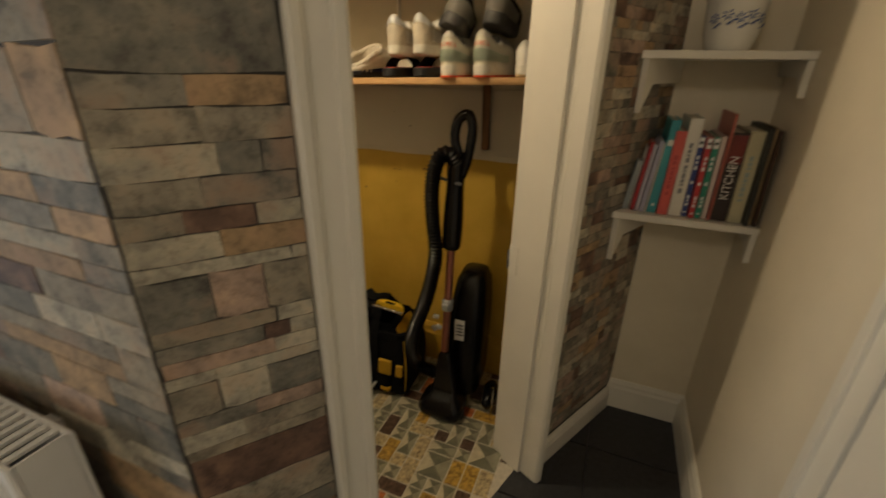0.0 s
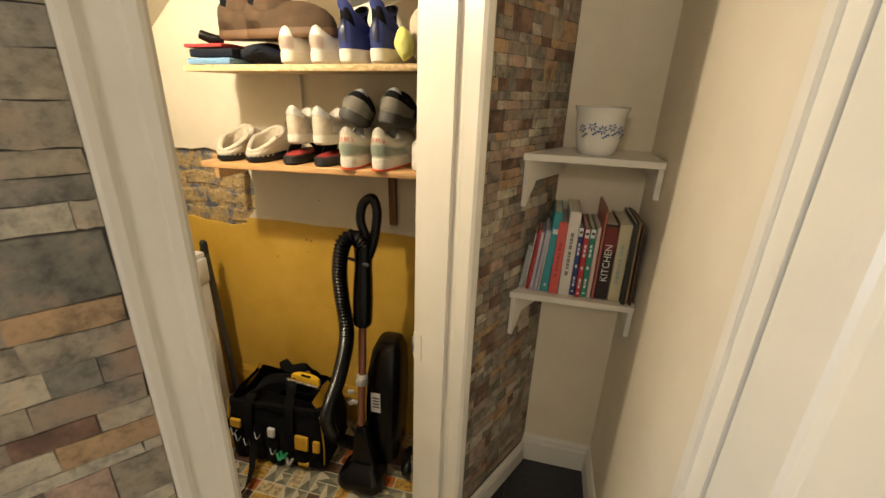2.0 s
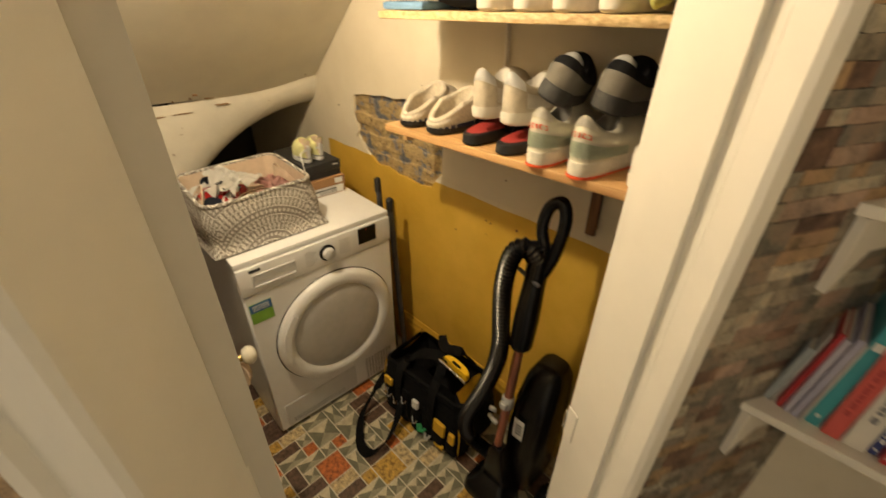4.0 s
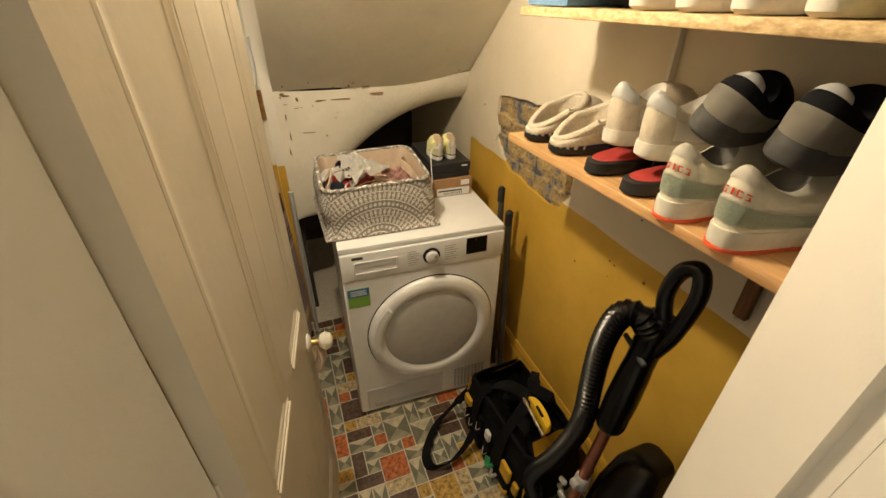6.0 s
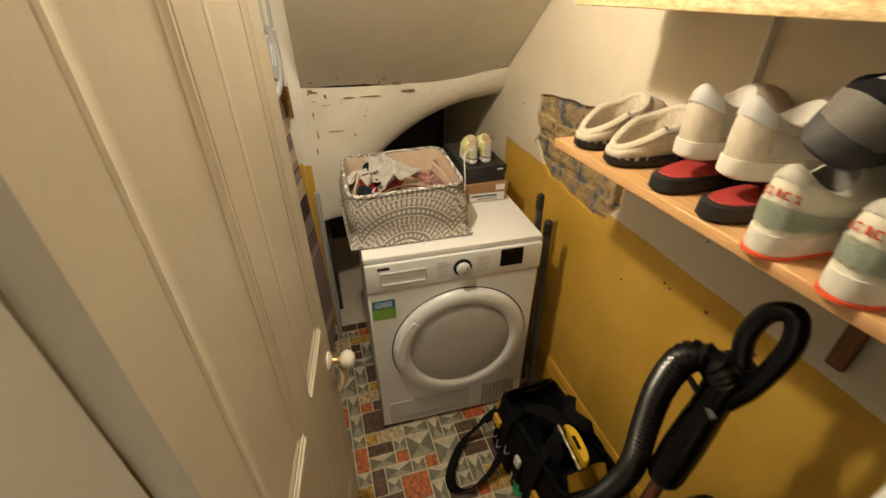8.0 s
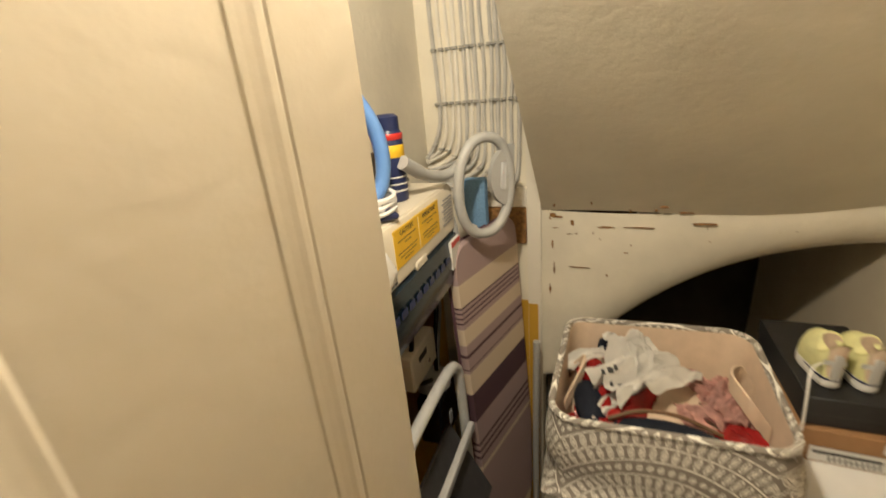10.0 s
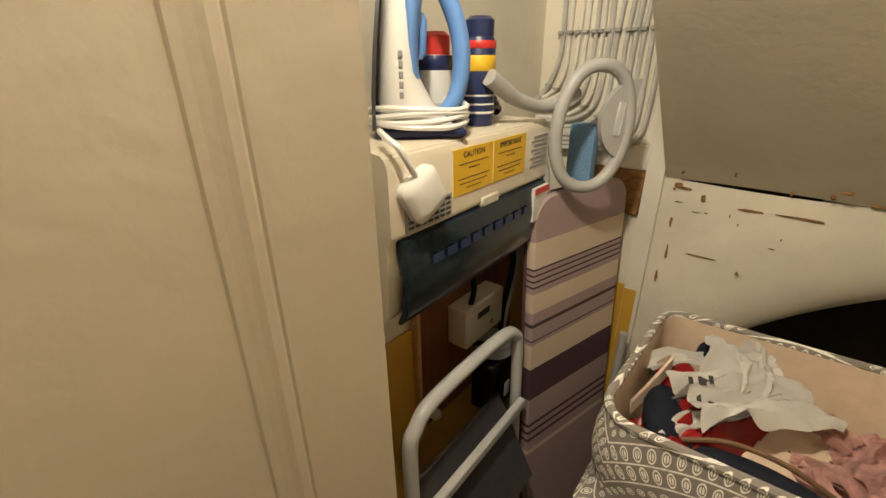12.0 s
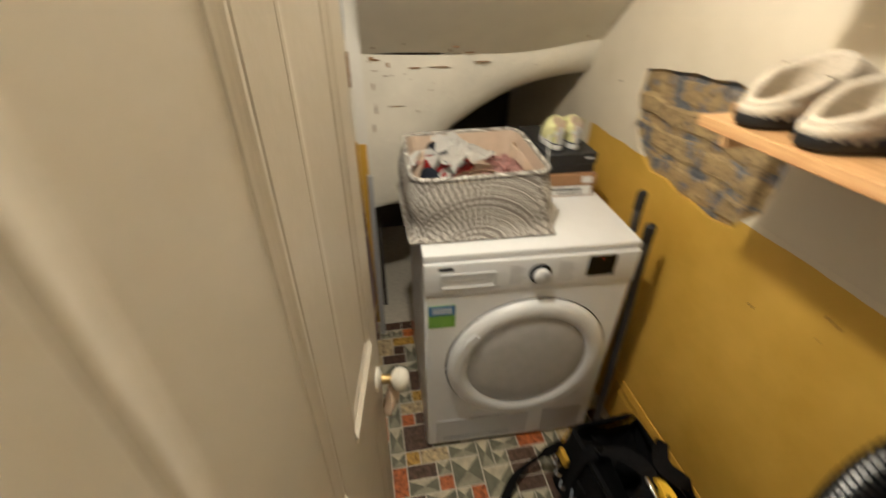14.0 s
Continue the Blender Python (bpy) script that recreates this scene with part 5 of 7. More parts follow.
for k in range(4):
    add_box(bm, 0.406, 2.2065, 0.375 - 0.014 * k, 0.432, 2.2078, 0.381 - 0.014 * k)
part("label_print", bm, INK, vac, smooth=False)
bm = bmesh.new()
rings = []
for z, hx, hy, cy in ((0.012, 0.085, 0.065, 2.15), (0.03, 0.09, 0.07, 2.15), (0.06, 0.085, 0.064, 2.155), (0.08, 0.06, 0.05, 2.17), (0.10, 0.05, 0.04, 2.18), (0.26, 0.026, 0.028, 2.165), (0.28, 0.018, 0.018, 2.165)):
    rings.append([p + Vector((0.380, cy, 0)) for p in rounded_loop(hx, hy, z, min(hx, hy) * 0.5, 6)])
add_loft(bm, rings)
part("floor_head", bm, BLACK, vac)
for x in (0.298, 0.462):
    bm = bmesh.new()
    add_tube(bm, [(x - 0.01, 2.13, 0.022), (x + 0.01, 2.13, 0.022)], 0.022, 16)
    part("wheel", bm, RUBBERB, vac)
for k, (x, y, z) in enumerate(((0.335, 2.17, 0.42), (0.352, 2.16, 0.385), (0.325, 2.18, 0.36))):
    part("catch", box_bm(-0.012, -0.006, -0.008, 0.012, 0.006, 0.008, 0.003, m=Matrix.Translation((x, y, z)) @ pose(0, 0, 0, 0, 25 * k, 10)), GREYP, vac)
bm = bmesh.new()
add_tube(bm, [(0.568, 2.2, 0.0), (0.568, 2.2, 0.135)], 0.004, 8)
tagged(part("metal_rod", bm, CHROME, None), "thin chrome rod standing by the jamb", "rod")
crumple("dark_accessory", "black vacuum accessory on the floor", "vacuum part", BLACK, (0.545, 2.25, 0.05), (0.035, 0.07, 0.045), 31, 0.2, sub=3)

# ---- tool bag ----
bag = thing("tool_bag", "open black and yellow nylon tool bag with tools", "tool bag", pose(-0.005, 2.255, 0, 0, 0, 3))


def slump(p, k=1.0):
    """Soft dents that a loaded fabric bag takes."""
    return p + noise.noise_vector(p * 11 + Vector((3, 7, 1))) * 0.012 * k + noise.noise_vector(p * 34) * 0.004 * k


def fabric_sheet(name, corners, material, label="", nx=16, ny=10, thick=0.004, sag=0.0, k=1.0):
    """A sewn panel spanned between four corners, sagging in the middle."""
    a, b, c, d = [Vector(q) for q in corners]
    bm = bmesh.new()
    rows = []
    for i in range(nx):
        u = i / (nx - 1)
        rows.append([slump((a.lerp(b, u)).lerp(d.lerp(c, u), v) - Vector((0, 0, sag * 16 * u * (1 - u) * v * (1 - v))), k) for v in [j / (ny - 1) for j in range(ny)]])
    add_loft(bm, rows, closed=False, cap=False)
    bmesh.ops.solidify(bm, geom=list(bm.faces), thickness=thick)
    return part(name, bm, material, bag, label)


bm = bmesh.new()
rings = []
for z, hx, hy in ((0.0, 0.200, 0.110), (0.012, 0.212, 0.122), (0.06, 0.215, 0.124), (0.12, 0.216, 0.124), (0.18, 0.213, 0.120), (0.24, 0.210, 0.114), (0.285, 0.208, 0.110), (0.290, 0.198, 0.100), (0.25, 0.192, 0.094), (0.20, 0.188, 0.09)):
    rings.append([slump(p, min(1.0, z * 12)) + Vector((0, 0, 0.012 * math.sin(9 * p.x + 1) if z > 0.23 else 0)) for p in rounded_loop(hx, hy, z, 0.035, 12)])
add_loft(bm, rings)
part("body", bm, FABRIC, bag)
for x, w, z0, z1, mt in ((-0.195, 0.045, 0.165, 0.205, FABY), (0.088, 0.056, 0.125, 0.195, FABY), (0.10, 0.045, 0.040, 0.060, FABY), (0.165, 0.028, 0.13, 0.185, FABY), (-0.03, 0.03, 0.155, 0.20, LABELW)):
    part("patch", box_bm(x, -0.142, z0, x + w, -0.128, z1, 0.003, m=pose(0, 0, 0, 0, 4, 0)), mt, bag, "yellow nylon panel" if mt is FABY else "white sewn label")
for x, w, h, d in ((-0.195, 0.075, 0.15, 0.020), (-0.11, 0.062, 0.19, 0.026), (-0.04, 0.06, 0.145, 0.030), (0.03, 0.055, 0.18, 0.024), (0.09, 0.06, 0.115, 0.026), (0.155, 0.05, 0.17, 0.016)):
    bm = bmesh.new()
    rings = []
    for k in range(7):
        t = k / 6
        bulge = d * (0.45 + 0.55 * math.sin(math.pi * min(1.0, 0.2 + 0.8 * t)))
        rings.append([slump(Vector((x + w / 2 + w / 2 * math.copysign(abs(math.cos(a)) ** 0.6, math.cos(a)), -0.116 - bulge * max(0.0, -math.sin(a)) ** 0.6, 0.02 + (h - 0.02) * t)), 0.6) for a in [-math.pi * q / 10 for q in range(11)]])
    add_loft(bm, rings)
    part("pocket", bm, FABRIC, bag)
for sx in (-1, 1):
    bm = bmesh.new()
    add_tube(bm, smooth_path([(sx * 0.205, -0.112, 0.03), (sx * 0.212, -0.116, 0.12), (sx * 0.208, -0.112, 0.20), (sx * 0.2, -0.104, 0.27)], 4), 0.0032, 6)
    part("piping", bm, FABY, bag, "yellow piping")
# the mouth lies open: flaps folded back, their linings yellow at the ends
fabric_sheet("end_flap", ((-0.206, -0.085, 0.265), (-0.200, 0.095, 0.275), (-0.165, 0.085, 0.335), (-0.175, -0.045, 0.325)), FABRIC, "", 12, 8)
fabric_sheet("flap_lining", ((-0.194, -0.02, 0.268), (-0.188, 0.085, 0.275), (-0.155, 0.075, 0.330), (-0.163, -0.015, 0.322)), FABY, "yellow lining of the open flap", 12, 8)
fabric_sheet("lid_flap", ((-0.19, 0.105, 0.275), (0.185, 0.105, 0.272), (0.15, 0.06, 0.33), (-0.15, 0.065, 0.335)), FABRIC, "", 22, 10, sag=0.004)
fabric_sheet("lid_flap", ((-0.17, -0.112, 0.27), (0.19, -0.112, 0.265), (0.16, -0.075, 0.315), (-0.11, -0.065, 0.325)), FABRIC, "", 22, 8, sag=0.006)
fabric_sheet("inner_divider", ((-0.18, -0.05, 0.25), (-0.02, -0.06, 0.255), (-0.02, 0.07, 0.27), (-0.17, 0.07, 0.26)), FABRIC, "", 14, 10, sag=0.05, k=1.6)
fabric_sheet("inner_divider", ((0.17, -0.06, 0.25), (0.19, 0.08, 0.255), (0.15, 0.075, 0.300), (0.14, -0.05, 0.295)), FABY, "yellow lining at the bag's end", 10, 8)
for pts in ([(-0.105, -0.13, 0.06), (-0.105, -0.133, 0.2), (-0.10, -0.11, 0.30), (-0.06, -0.05, 0.352), (0.0, 0.0, 0.345), (0.05, -0.04, 0.347), (0.072, -0.11, 0.295), (0.075, -0.134, 0.19), (0.075, -0.132, 0.06)],
            [(-0.08, 0.118, 0.2), (-0.075, 0.112, 0.29), (-0.05, 0.075, 0.356), (0.0, 0.04, 0.362), (0.055, 0.07, 0.352), (0.085, 0.11, 0.285), (0.088, 0.118, 0.2)]):
    bm = bmesh.new()
    arc = smooth_path(pts, 6)
    rows = []
    for k, p in enumerate(arc):
        d = (arc[min(k + 1, len(arc) - 1)] - arc[max(k - 1, 0)]).normalized()
        side = d.cross(Vector((0, 1, 0.25))).cross(d).normalized() if abs(d.z) < 0.6 else Vector((1, 0, 0))
        rows.append([p + side * 0.019 + Vector((0, -0.002, 0)), p + side * 0.019 + Vector((0, 0.002, 0.002)), p - side * 0.019 + Vector((0, 0.002, 0.002)), p - side * 0.019 + Vector((0, -0.002, 0))])
    add_loft(bm, rows)
    part("webbing", bm, FABRIC, bag, "black webbing handle")
bm = bmesh.new()
arc = smooth_path([(-0.20, -0.11, 0.20), (-0.235, -0.17, 0.08), (-0.22, -0.25, 0.025), (-0.13, -0.33, 0.016), (-0.065, -0.335, 0.016), (-0.045, -0.27, 0.03), (-0.07, -0.19, 0.05), (-0.09, -0.135, 0.12)], 6)
rows = []
for i, p in enumerate(arc):
    t = i / (len(arc) - 1)
    tilt = Vector((0.006, 0.016, 0.014)) if 0.1 < t < 0.9 else Vector((0.016, 0.0, 0.0))
    rows.append([p + tilt, p + tilt + Vector((0.003, 0, -0.003)), p - tilt + Vector((0.003, 0, -0.003)), p - tilt])
add_loft(bm, rows)
part("shoulder_strap", bm, FABRIC, bag, "black webbing strap lying on the floor")
for k, (x, z, mt) in enumerate(((-0.115, 0.115, CHROME), (-0.09, 0.095, CHROME), (-0.15, 0.13, CHROME), (-0.165, 0.16, CHROME), (0.03, 0.07, GREENP), (0.048, 0.085, GREENP), (0.0, 0.09, CHROME), (0.07, 0.055, GREYP), (-0.06, 0.16, CHROME))):
    bm = bmesh.new()
    add_tube(bm, smooth_path([(x - 0.014, -0.142, z + 0.012), (x, -0.152, z - 0.012), (x + 0.014, -0.142, z + 0.01)], 4), 0.0028 if mt is CHROME else 0.006, 6)
    part("clip", bm, mt, bag, "green plastic clip" if mt is GREENP else "steel clip")
level = thing("spirit_level", "yellow and black tool with chrome bar in the bag", "hand tool", pose(0.09, 2.235, 0.343, 0, 0, -5))
bm = bmesh.new()
for x, hy, h in ((0,) * 3,):
    add_loft(bm, [[Vector((0.068 * math.copysign(abs(math.cos(a)) ** 0.7, math.cos(a)) * s, 0.016 + 0.026 * max(-0.2, math.sin(a)) * s, z)) for a in [2 * math.pi * j / 24 for j in range(24)]] for s, z in ((0.95, 0.0), (1.0, 0.006), (1.0, 0.022), (0.9, 0.03))])
part("case", bm, LABELY, level, "yellow plastic case")
part("grip", box_bm(-0.02, 0.012, 0.03, 0.025, 0.022, 0.036, 0.002), BLACK, level)
bm = bmesh.new()
bp = [(-0.075 + 0.01 * k, -0.004, 0.012) for k in range(16)]
add_tube(bm, bp, [0.008 if k % 4 else 0.005 for k in range(16)], 12)
part("bar", bm, CHROME, level, "polished chrome bar")

# poles between dryer and wall
for pts, r in ((((-0.458, 2.345, 0.935), (-0.452, 2.38, 0.005)), 0.012), (((-0.386, 2.345, 0.87), (-0.362, 2.37, 0.005)), 0.013)):
    pole = thing("pole", "dark grey pole standing between dryer and wall", "pole", group="poles by the dryer")
    bm = bmesh.new()
    add_tube(bm, pts, r, 12)
    part("shaft", bm, DGREY, pole)
    bm = bmesh.new()
    p = Vector(pts[0])
    add_tube(bm, [p + Vector((0, 0, -0.05)), p + Vector((0, 0, 0.0)), p + Vector((0, 0, 0.008))], [r * 1.15, r * 1.15, r * 0.6], 12)
    part("cap", bm, RUBBERB, pole)

# ---- fuse box and what stands on it ----


def words(text, size, material, parent, m, label=""):
    c = bpy.data.curves.new("writing", "FONT")
    c.body, c.size, c.align_x, c.align_y, c.extrude = text, size, "CENTER", "CENTER", 0.0002
    t = new("writing", c)
    me = bpy.data.meshes.new_from_object(t.evaluated_get(bpy.context.evaluated_depsgraph_get()))
    bpy.data.objects.remove(t)
    me.materials.append(material)
    ob = new("writing", me)
    ob.parent = parent
    ob.matrix_basis = m
    if label:
        ob["label"] = label
    return ob


FX0, FX1, FY, FZ0, FZ1 = -0.79, -0.335, 1.44, 1.10, 1.352
fuse = thing("fuse_box", "ivory fuse box with smoked flap and yellow warning labels", "fuse box")
bm = bmesh.new()
prof = [(1.285, FZ0), (1.41, FZ0), (1.426, FZ0 + 0.02), (1.43, 1.235), (FY, 1.24), (FY, 1.335), (1.432, 1.349), (1.42, FZ1), (1.285, FZ1)]
add_loft(bm, [[(x, y, z) for y, z in prof] for x in (FX0, FX1)])
bmesh.ops.bevel(bm, geom=[e for e in bm.edges if abs((e.verts[0].co - e.verts[1].co).x) > 0.1], offset=0.003, segments=2, affect="EDGES")
part("case", bm, IVORY, fuse)
bm = bmesh.new()
prof = [(1.428, 1.236), (1.445, 1.232), (1.452, 1.18), (1.446, 1.12), (1.43, 1.098), (1.424, 1.10), (1.436, 1.125), (1.44, 1.18), (1.428, 1.225)]
add_loft(bm, [[(x, y, z) for y, z in prof] for x in (FX0 + 0.012, FX1 - 0.018)])
flap = part("flap", bm, TINT, fuse, "smoked blue plastic flap")
for k in range(9):
    part("switch", box_bm(-0.70 + 0.034 * k, 1.4525, 1.186, -0.676 + 0.034 * k, 1.4535, 1.200), NAVYP, flap, smooth=False)
part("flap_notch", box_bm(-0.60, FY - 0.006, 1.232, -0.545, FY + 0.003, 1.25, 0.003), IVORY, fuse)
to_wall = lambda x, z, d=0.0: pose(x, FY + 0.0015 + d, z, 90, 0, 180)
for x0, x1, head in ((-0.575, -0.468, "CAUTION"), (-0.688, -0.579, "IMPORTANT")):
    lab = part("warning_label", box_bm(x0, FY - 0.001, 1.268, x1, FY + 0.001, 1.338), LABELY, fuse, "yellow printed warning label")
    words(head, 0.013, INK, lab, to_wall((x0 + x1) / 2, 1.328))
    bm = bmesh.new()
    for k, w in enumerate((0.8, 0.3, 0.0, 0.85, 0.75, 0.4)):
        if w:
            add_box(bm, (x0 + x1) / 2 - w * 0.05, FY, 1.314 - 0.0075 * k, (x0 + x1) / 2 + w * 0.05, FY + 0.0014, 1.3153 - 0.0075 * k)
    part("small_print", bm, INK, lab, smooth=False)
lab = part("rating_plate", box_bm(-0.465, FY - 0.001, 1.242, -0.362, FY + 0.001, 1.278, 0.001), GREYP, fuse, "grey printed rating plate")
bm = bmesh.new()
for r in range(4):
    for c in range(7):
        add_box(bm, -0.46 + 0.0136 * c, FY, 1.2465 + 0.0078 * r, -0.4495 + 0.0136 * c, FY + 0.0016, 1.2505 + 0.0078 * r)
part("plate_print", bm, INK, lab, smooth=False)
bm = bmesh.new()
for k in range(8):
    add_box(bm, -0.778, FY, 1.268 + 0.008 * k, -0.712 - 0.01 * (k % 2), FY + 0.0012, 1.2712 + 0.008 * k)
part("side_print", bm, GREYINK, fuse, "small printed notes", smooth=False)
lab = part("red_notice", box_bm(-0.775, 1.4475, 1.16, -0.715, 1.4545, 1.228), LABELW, fuse, "white notice with a red heading")
part("notice_head", box_bm(-0.774, 1.454, 1.215, -0.716, 1.4555, 1.227), REDP, lab)

iron = thing("steam_iron", "white and blue steam iron standing on its heel", "iron", pose(-0.498, 1.366, 1.3535, 0, 0, -46))


def iron_ring(z, x0, x1, w, n=28, sharp=0.75):
    """A level slice through the iron: x1 on the soleplate, x0 at the back."""
    cx, hx = (x0 + x1) / 2, (x1 - x0) / 2
    return [(cx + hx * math.copysign(abs(math.cos(a)) ** sharp, math.cos(a)), w * math.copysign(abs(math.sin(a)) ** sharp, math.sin(a)), z) for a in [2 * math.pi * j / n for j in range(n)]]


bm = bmesh.new()
add_loft(bm, [iron_ring(*r) for r in ((0.004, -0.040, 0.070, 0.050), (0.012, -0.043, 0.073, 0.054), (0.045, -0.010, 0.071, 0.056), (0.09, 0.014, 0.067, 0.055), (0.14, 0.014, 0.061, 0.050), (0.19, 0.010, 0.055, 0.041), (0.235, 0.018, 0.049, 0.028), (0.27, 0.028, 0.043, 0.014), (0.292, 0.035, 0.040, 0.004))])
part("body", bm, PLASTIC, iron)
bm = bmesh.new()
rings = []
for z, x, w in ((0.012, 0.078, 0.052), (0.06, 0.076, 0.056), (0.12, 0.070, 0.053), (0.18, 0.062, 0.043), (0.235, 0.054, 0.028), (0.296, 0.043, 0.004)):
    rings.append([(x - 0.002, -w, z), (x + 0.003, -w, z), (x + 0.003, w, z), (x - 0.002, w, z)])
add_loft(bm, rings)
part("soleplate", bm, DGREY, iron, "dark metal soleplate")
# the handle is a closed loop: a slim outer grip and a broad inner spine that runs up to the nose
bm = bmesh.new()
outer = smooth_path([(0.034, 0, 0.262), (0.006, 0, 0.240), (-0.024, 0, 0.200), (-0.047, 0, 0.150), (-0.054, 0, 0.100), (-0.046, 0, 0.055), (-0.022, 0, 0.026), (0.004, 0, 0.020)], 6)
rows = []
for k, p in enumerate(outer):
    d = (outer[min(k + 1, len(outer) - 1)] - outer[max(k - 1, 0)]).normalized()
    nrm = Vector((d.z, 0, -d.x))
    t = k / (len(outer) - 1)
    a, b = 0.0095 + 0.004 * math.sin(math.pi * t), 0.013 + 0.005 * math.sin(math.pi * t)
    rows.append([p + nrm * a * math.cos(q) + Vector((0, b * math.sin(q), 0)) for q in [2 * math.pi * j / 16 for j in range(16)]])
add_loft(bm, rows)
part("handle", bm, BLUEP, iron, "glossy blue handle loop")
bm = bmesh.new()
add_loft(bm, [iron_ring(z, x0, x1, w, 20, 0.9) for z, x0, x1, w in ((0.014, -0.012, 0.018, 0.022), (0.05, 0.004, 0.022, 0.036), (0.09, 0.010, 0.028, 0.044), (0.13, 0.010, 0.032, 0.050), (0.17, 0.004, 0.036, 0.049), (0.205, -0.002, 0.038, 0.041), (0.245, 0.010, 0.042, 0.028), (0.275, 0.025, 0.041, 0.014))])
part("water_tank", bm, BLUEP, iron, "translucent blue water tank")
bm = bmesh.new()
add_loft(bm, [iron_ring(z, x0, x1, w, 16, 0.9) for z, x0, x1, w in ((0.205, -0.026, 0.0, 0.014), (0.222, -0.024, 0.012, 0.016), (0.246, -0.008, 0.02, 0.015), (0.262, 0.012, 0.024, 0.009))])
part("spray_nozzle", bm, NAVYP, iron, "dark violet button block")
bm = bmesh.new()
add_loft(bm, [iron_ring(z, x0, x1, w, 14, 0.8) for z, x0, x1, w in ((0.105, 0.004, 0.014, 0.008), (0.112, -0.002, 0.014, 0.012), (0.155, -0.004, 0.014, 0.012), (0.165, 0.0, 0.014, 0.008))])
part("steam_button", bm, BLUEP, iron)
bm = bmesh.new()
for k in range(5):
    add_box(bm, 0.034, 0.0535, 0.055 + 0.013 * k, 0.040, 0.0565, 0.064 + 0.013 * k, 0.001)
part("symbol_print", bm, GREYINK, iron, "small printed symbols", smooth=False)
part("heel_rest", box_bm(-0.055, -0.056, 0.0, 0.076, 0.056, 0.013, 0.004), NAVYP, iron, "navy heel rest")
bm = bmesh.new()
wrap = []
for k in range(26 * 4):
    a = 2 * math.pi * k / 26
    wrap.append((0.012 + (0.070 + 0.003 * math.sin(5 * a)) * math.copysign(abs(math.cos(a)) ** 0.7, math.cos(a)), 0.066 * math.copysign(abs(math.sin(a)) ** 0.7, math.sin(a)), 0.016 + 0.0075 * k / 26 + 0.003 * math.sin(2.3 * a)))
add_tube(bm, wrap, 0.0042, 8)
part("cord", bm, PLASTIC, iron, "white cord wound round the heel")
bm = bmesh.new()
add_loft(bm, [[p + Vector((0, 0, 0)) for p in rounded_loop(a, b, z, r, 5)] for a, b, z, r in ((0.026, 0.029, 0.0, 0.012), (0.0315, 0.0315, 0.004, 0.013), (0.0315, 0.0315, 0.016, 0.013), (0.027, 0.027, 0.021, 0.012), (0.016, 0.018, 0.024, 0.008))])
bmesh.ops.transform(bm, matrix=pose(-0.385, 1.4435, 1.296, -90, 0, -8) @ pose(0, 0, 0, 0, 0, 30), verts=bm.verts)
plug = part("plug", bm, PLASTIC, iron, "white three-pin plug hanging down")
bm = bmesh.new()
add_tube(bm, smooth_path([(-0.365, 1.40, 1.374), (-0.345, 1.43, 1.372), (-0.345, 1.452, 1.36), (-0.357, 1.457, 1.338), (-0.372, 1.455, 1.318)], 6), 0.0042, 8)
tail = part("cord_end", bm, PLASTIC, iron)
for o in (plug, tail):
    o.matrix_parent_inverse = iron.matrix_basis.inverted()


def spray_can(label, x, y, r, h, body, cap, caph, bands):
    c = thing("spray_can", label, "spray can", pose(x, y, FZ1 + 0.0012))
    bm = bmesh.new()
    add_lathe(bm, [(0.0, 0.0), (r * 0.95, 0.0), (r, 0.003), (r, h - 0.01), (r * 0.8, h), (0.0, h)], 28)
    part("can", bm, body, c)
    bm = bmesh.new()
    add_lathe(bm, [(r * 0.86, h - 0.002), (r * 0.86, h + caph * 0.8), (r * 0.6, h + caph), (0.0, h + caph)], 24)
    part("cap", bm, cap, c)
    for z0, z1, mt in bands:
        bm = bmesh.new()
        add_lathe(bm, [(r + 0.0002, z0), (r + 0.0006, z0 + 0.0005), (r + 0.0006, z1 - 0.0005), (r + 0.0002, z1)], 28)
        part("band", bm, mt, c)
    return c


spray_can("blue spray can with yellow and red bands", -0.632, 1.372, 0.0275, 0.142, NAVYP, NAVYP, 0.028, ((0.088, 0.112, LABELY), (0.122, 0.134, REDP), (0.02, 0.024, LABELW), (0.034, 0.037, LABELW), (0.048, 0.051, LABELW)))
spray_can("white and blue spray can with a red cap", -0.572, 1.325, 0.028, 0.115, LABELW, REDP, 0.032, ((0.09, 0.112, NAVYP), (0.02, 0.04, GREYP)))
bm = bmesh.new()
for k, r in enumerate((0.055, 0.047, 0.04)):
    add_tube(bm, [(-0.70 + r * math.cos(a), 1.335 + 0.6 * r * math.sin(a) * 0.7, 1.36 + 0.009 * k + 0.018 * abs(math.sin(a))) for a in [2 * math.pi * j / 24 for j in range(25)]], 0.005, 8)
tagged(part("coiled_lead", bm, BLACK, None), "coil of black lead on the fuse box", "cable")
bm = bmesh.new()
add_box(bm, -0.79, 1.285, FZ1 + 0.001, -0.66, 1.294, 1.44, 0.001, m=None)
poster = part("picture_card", bm, mat("dark_photo_print", (0.10, 0.07, 0.045), 0.4, vary=0.8, scale=22), None)
tagged(poster, "small dark picture card propped against the wall", "picture")

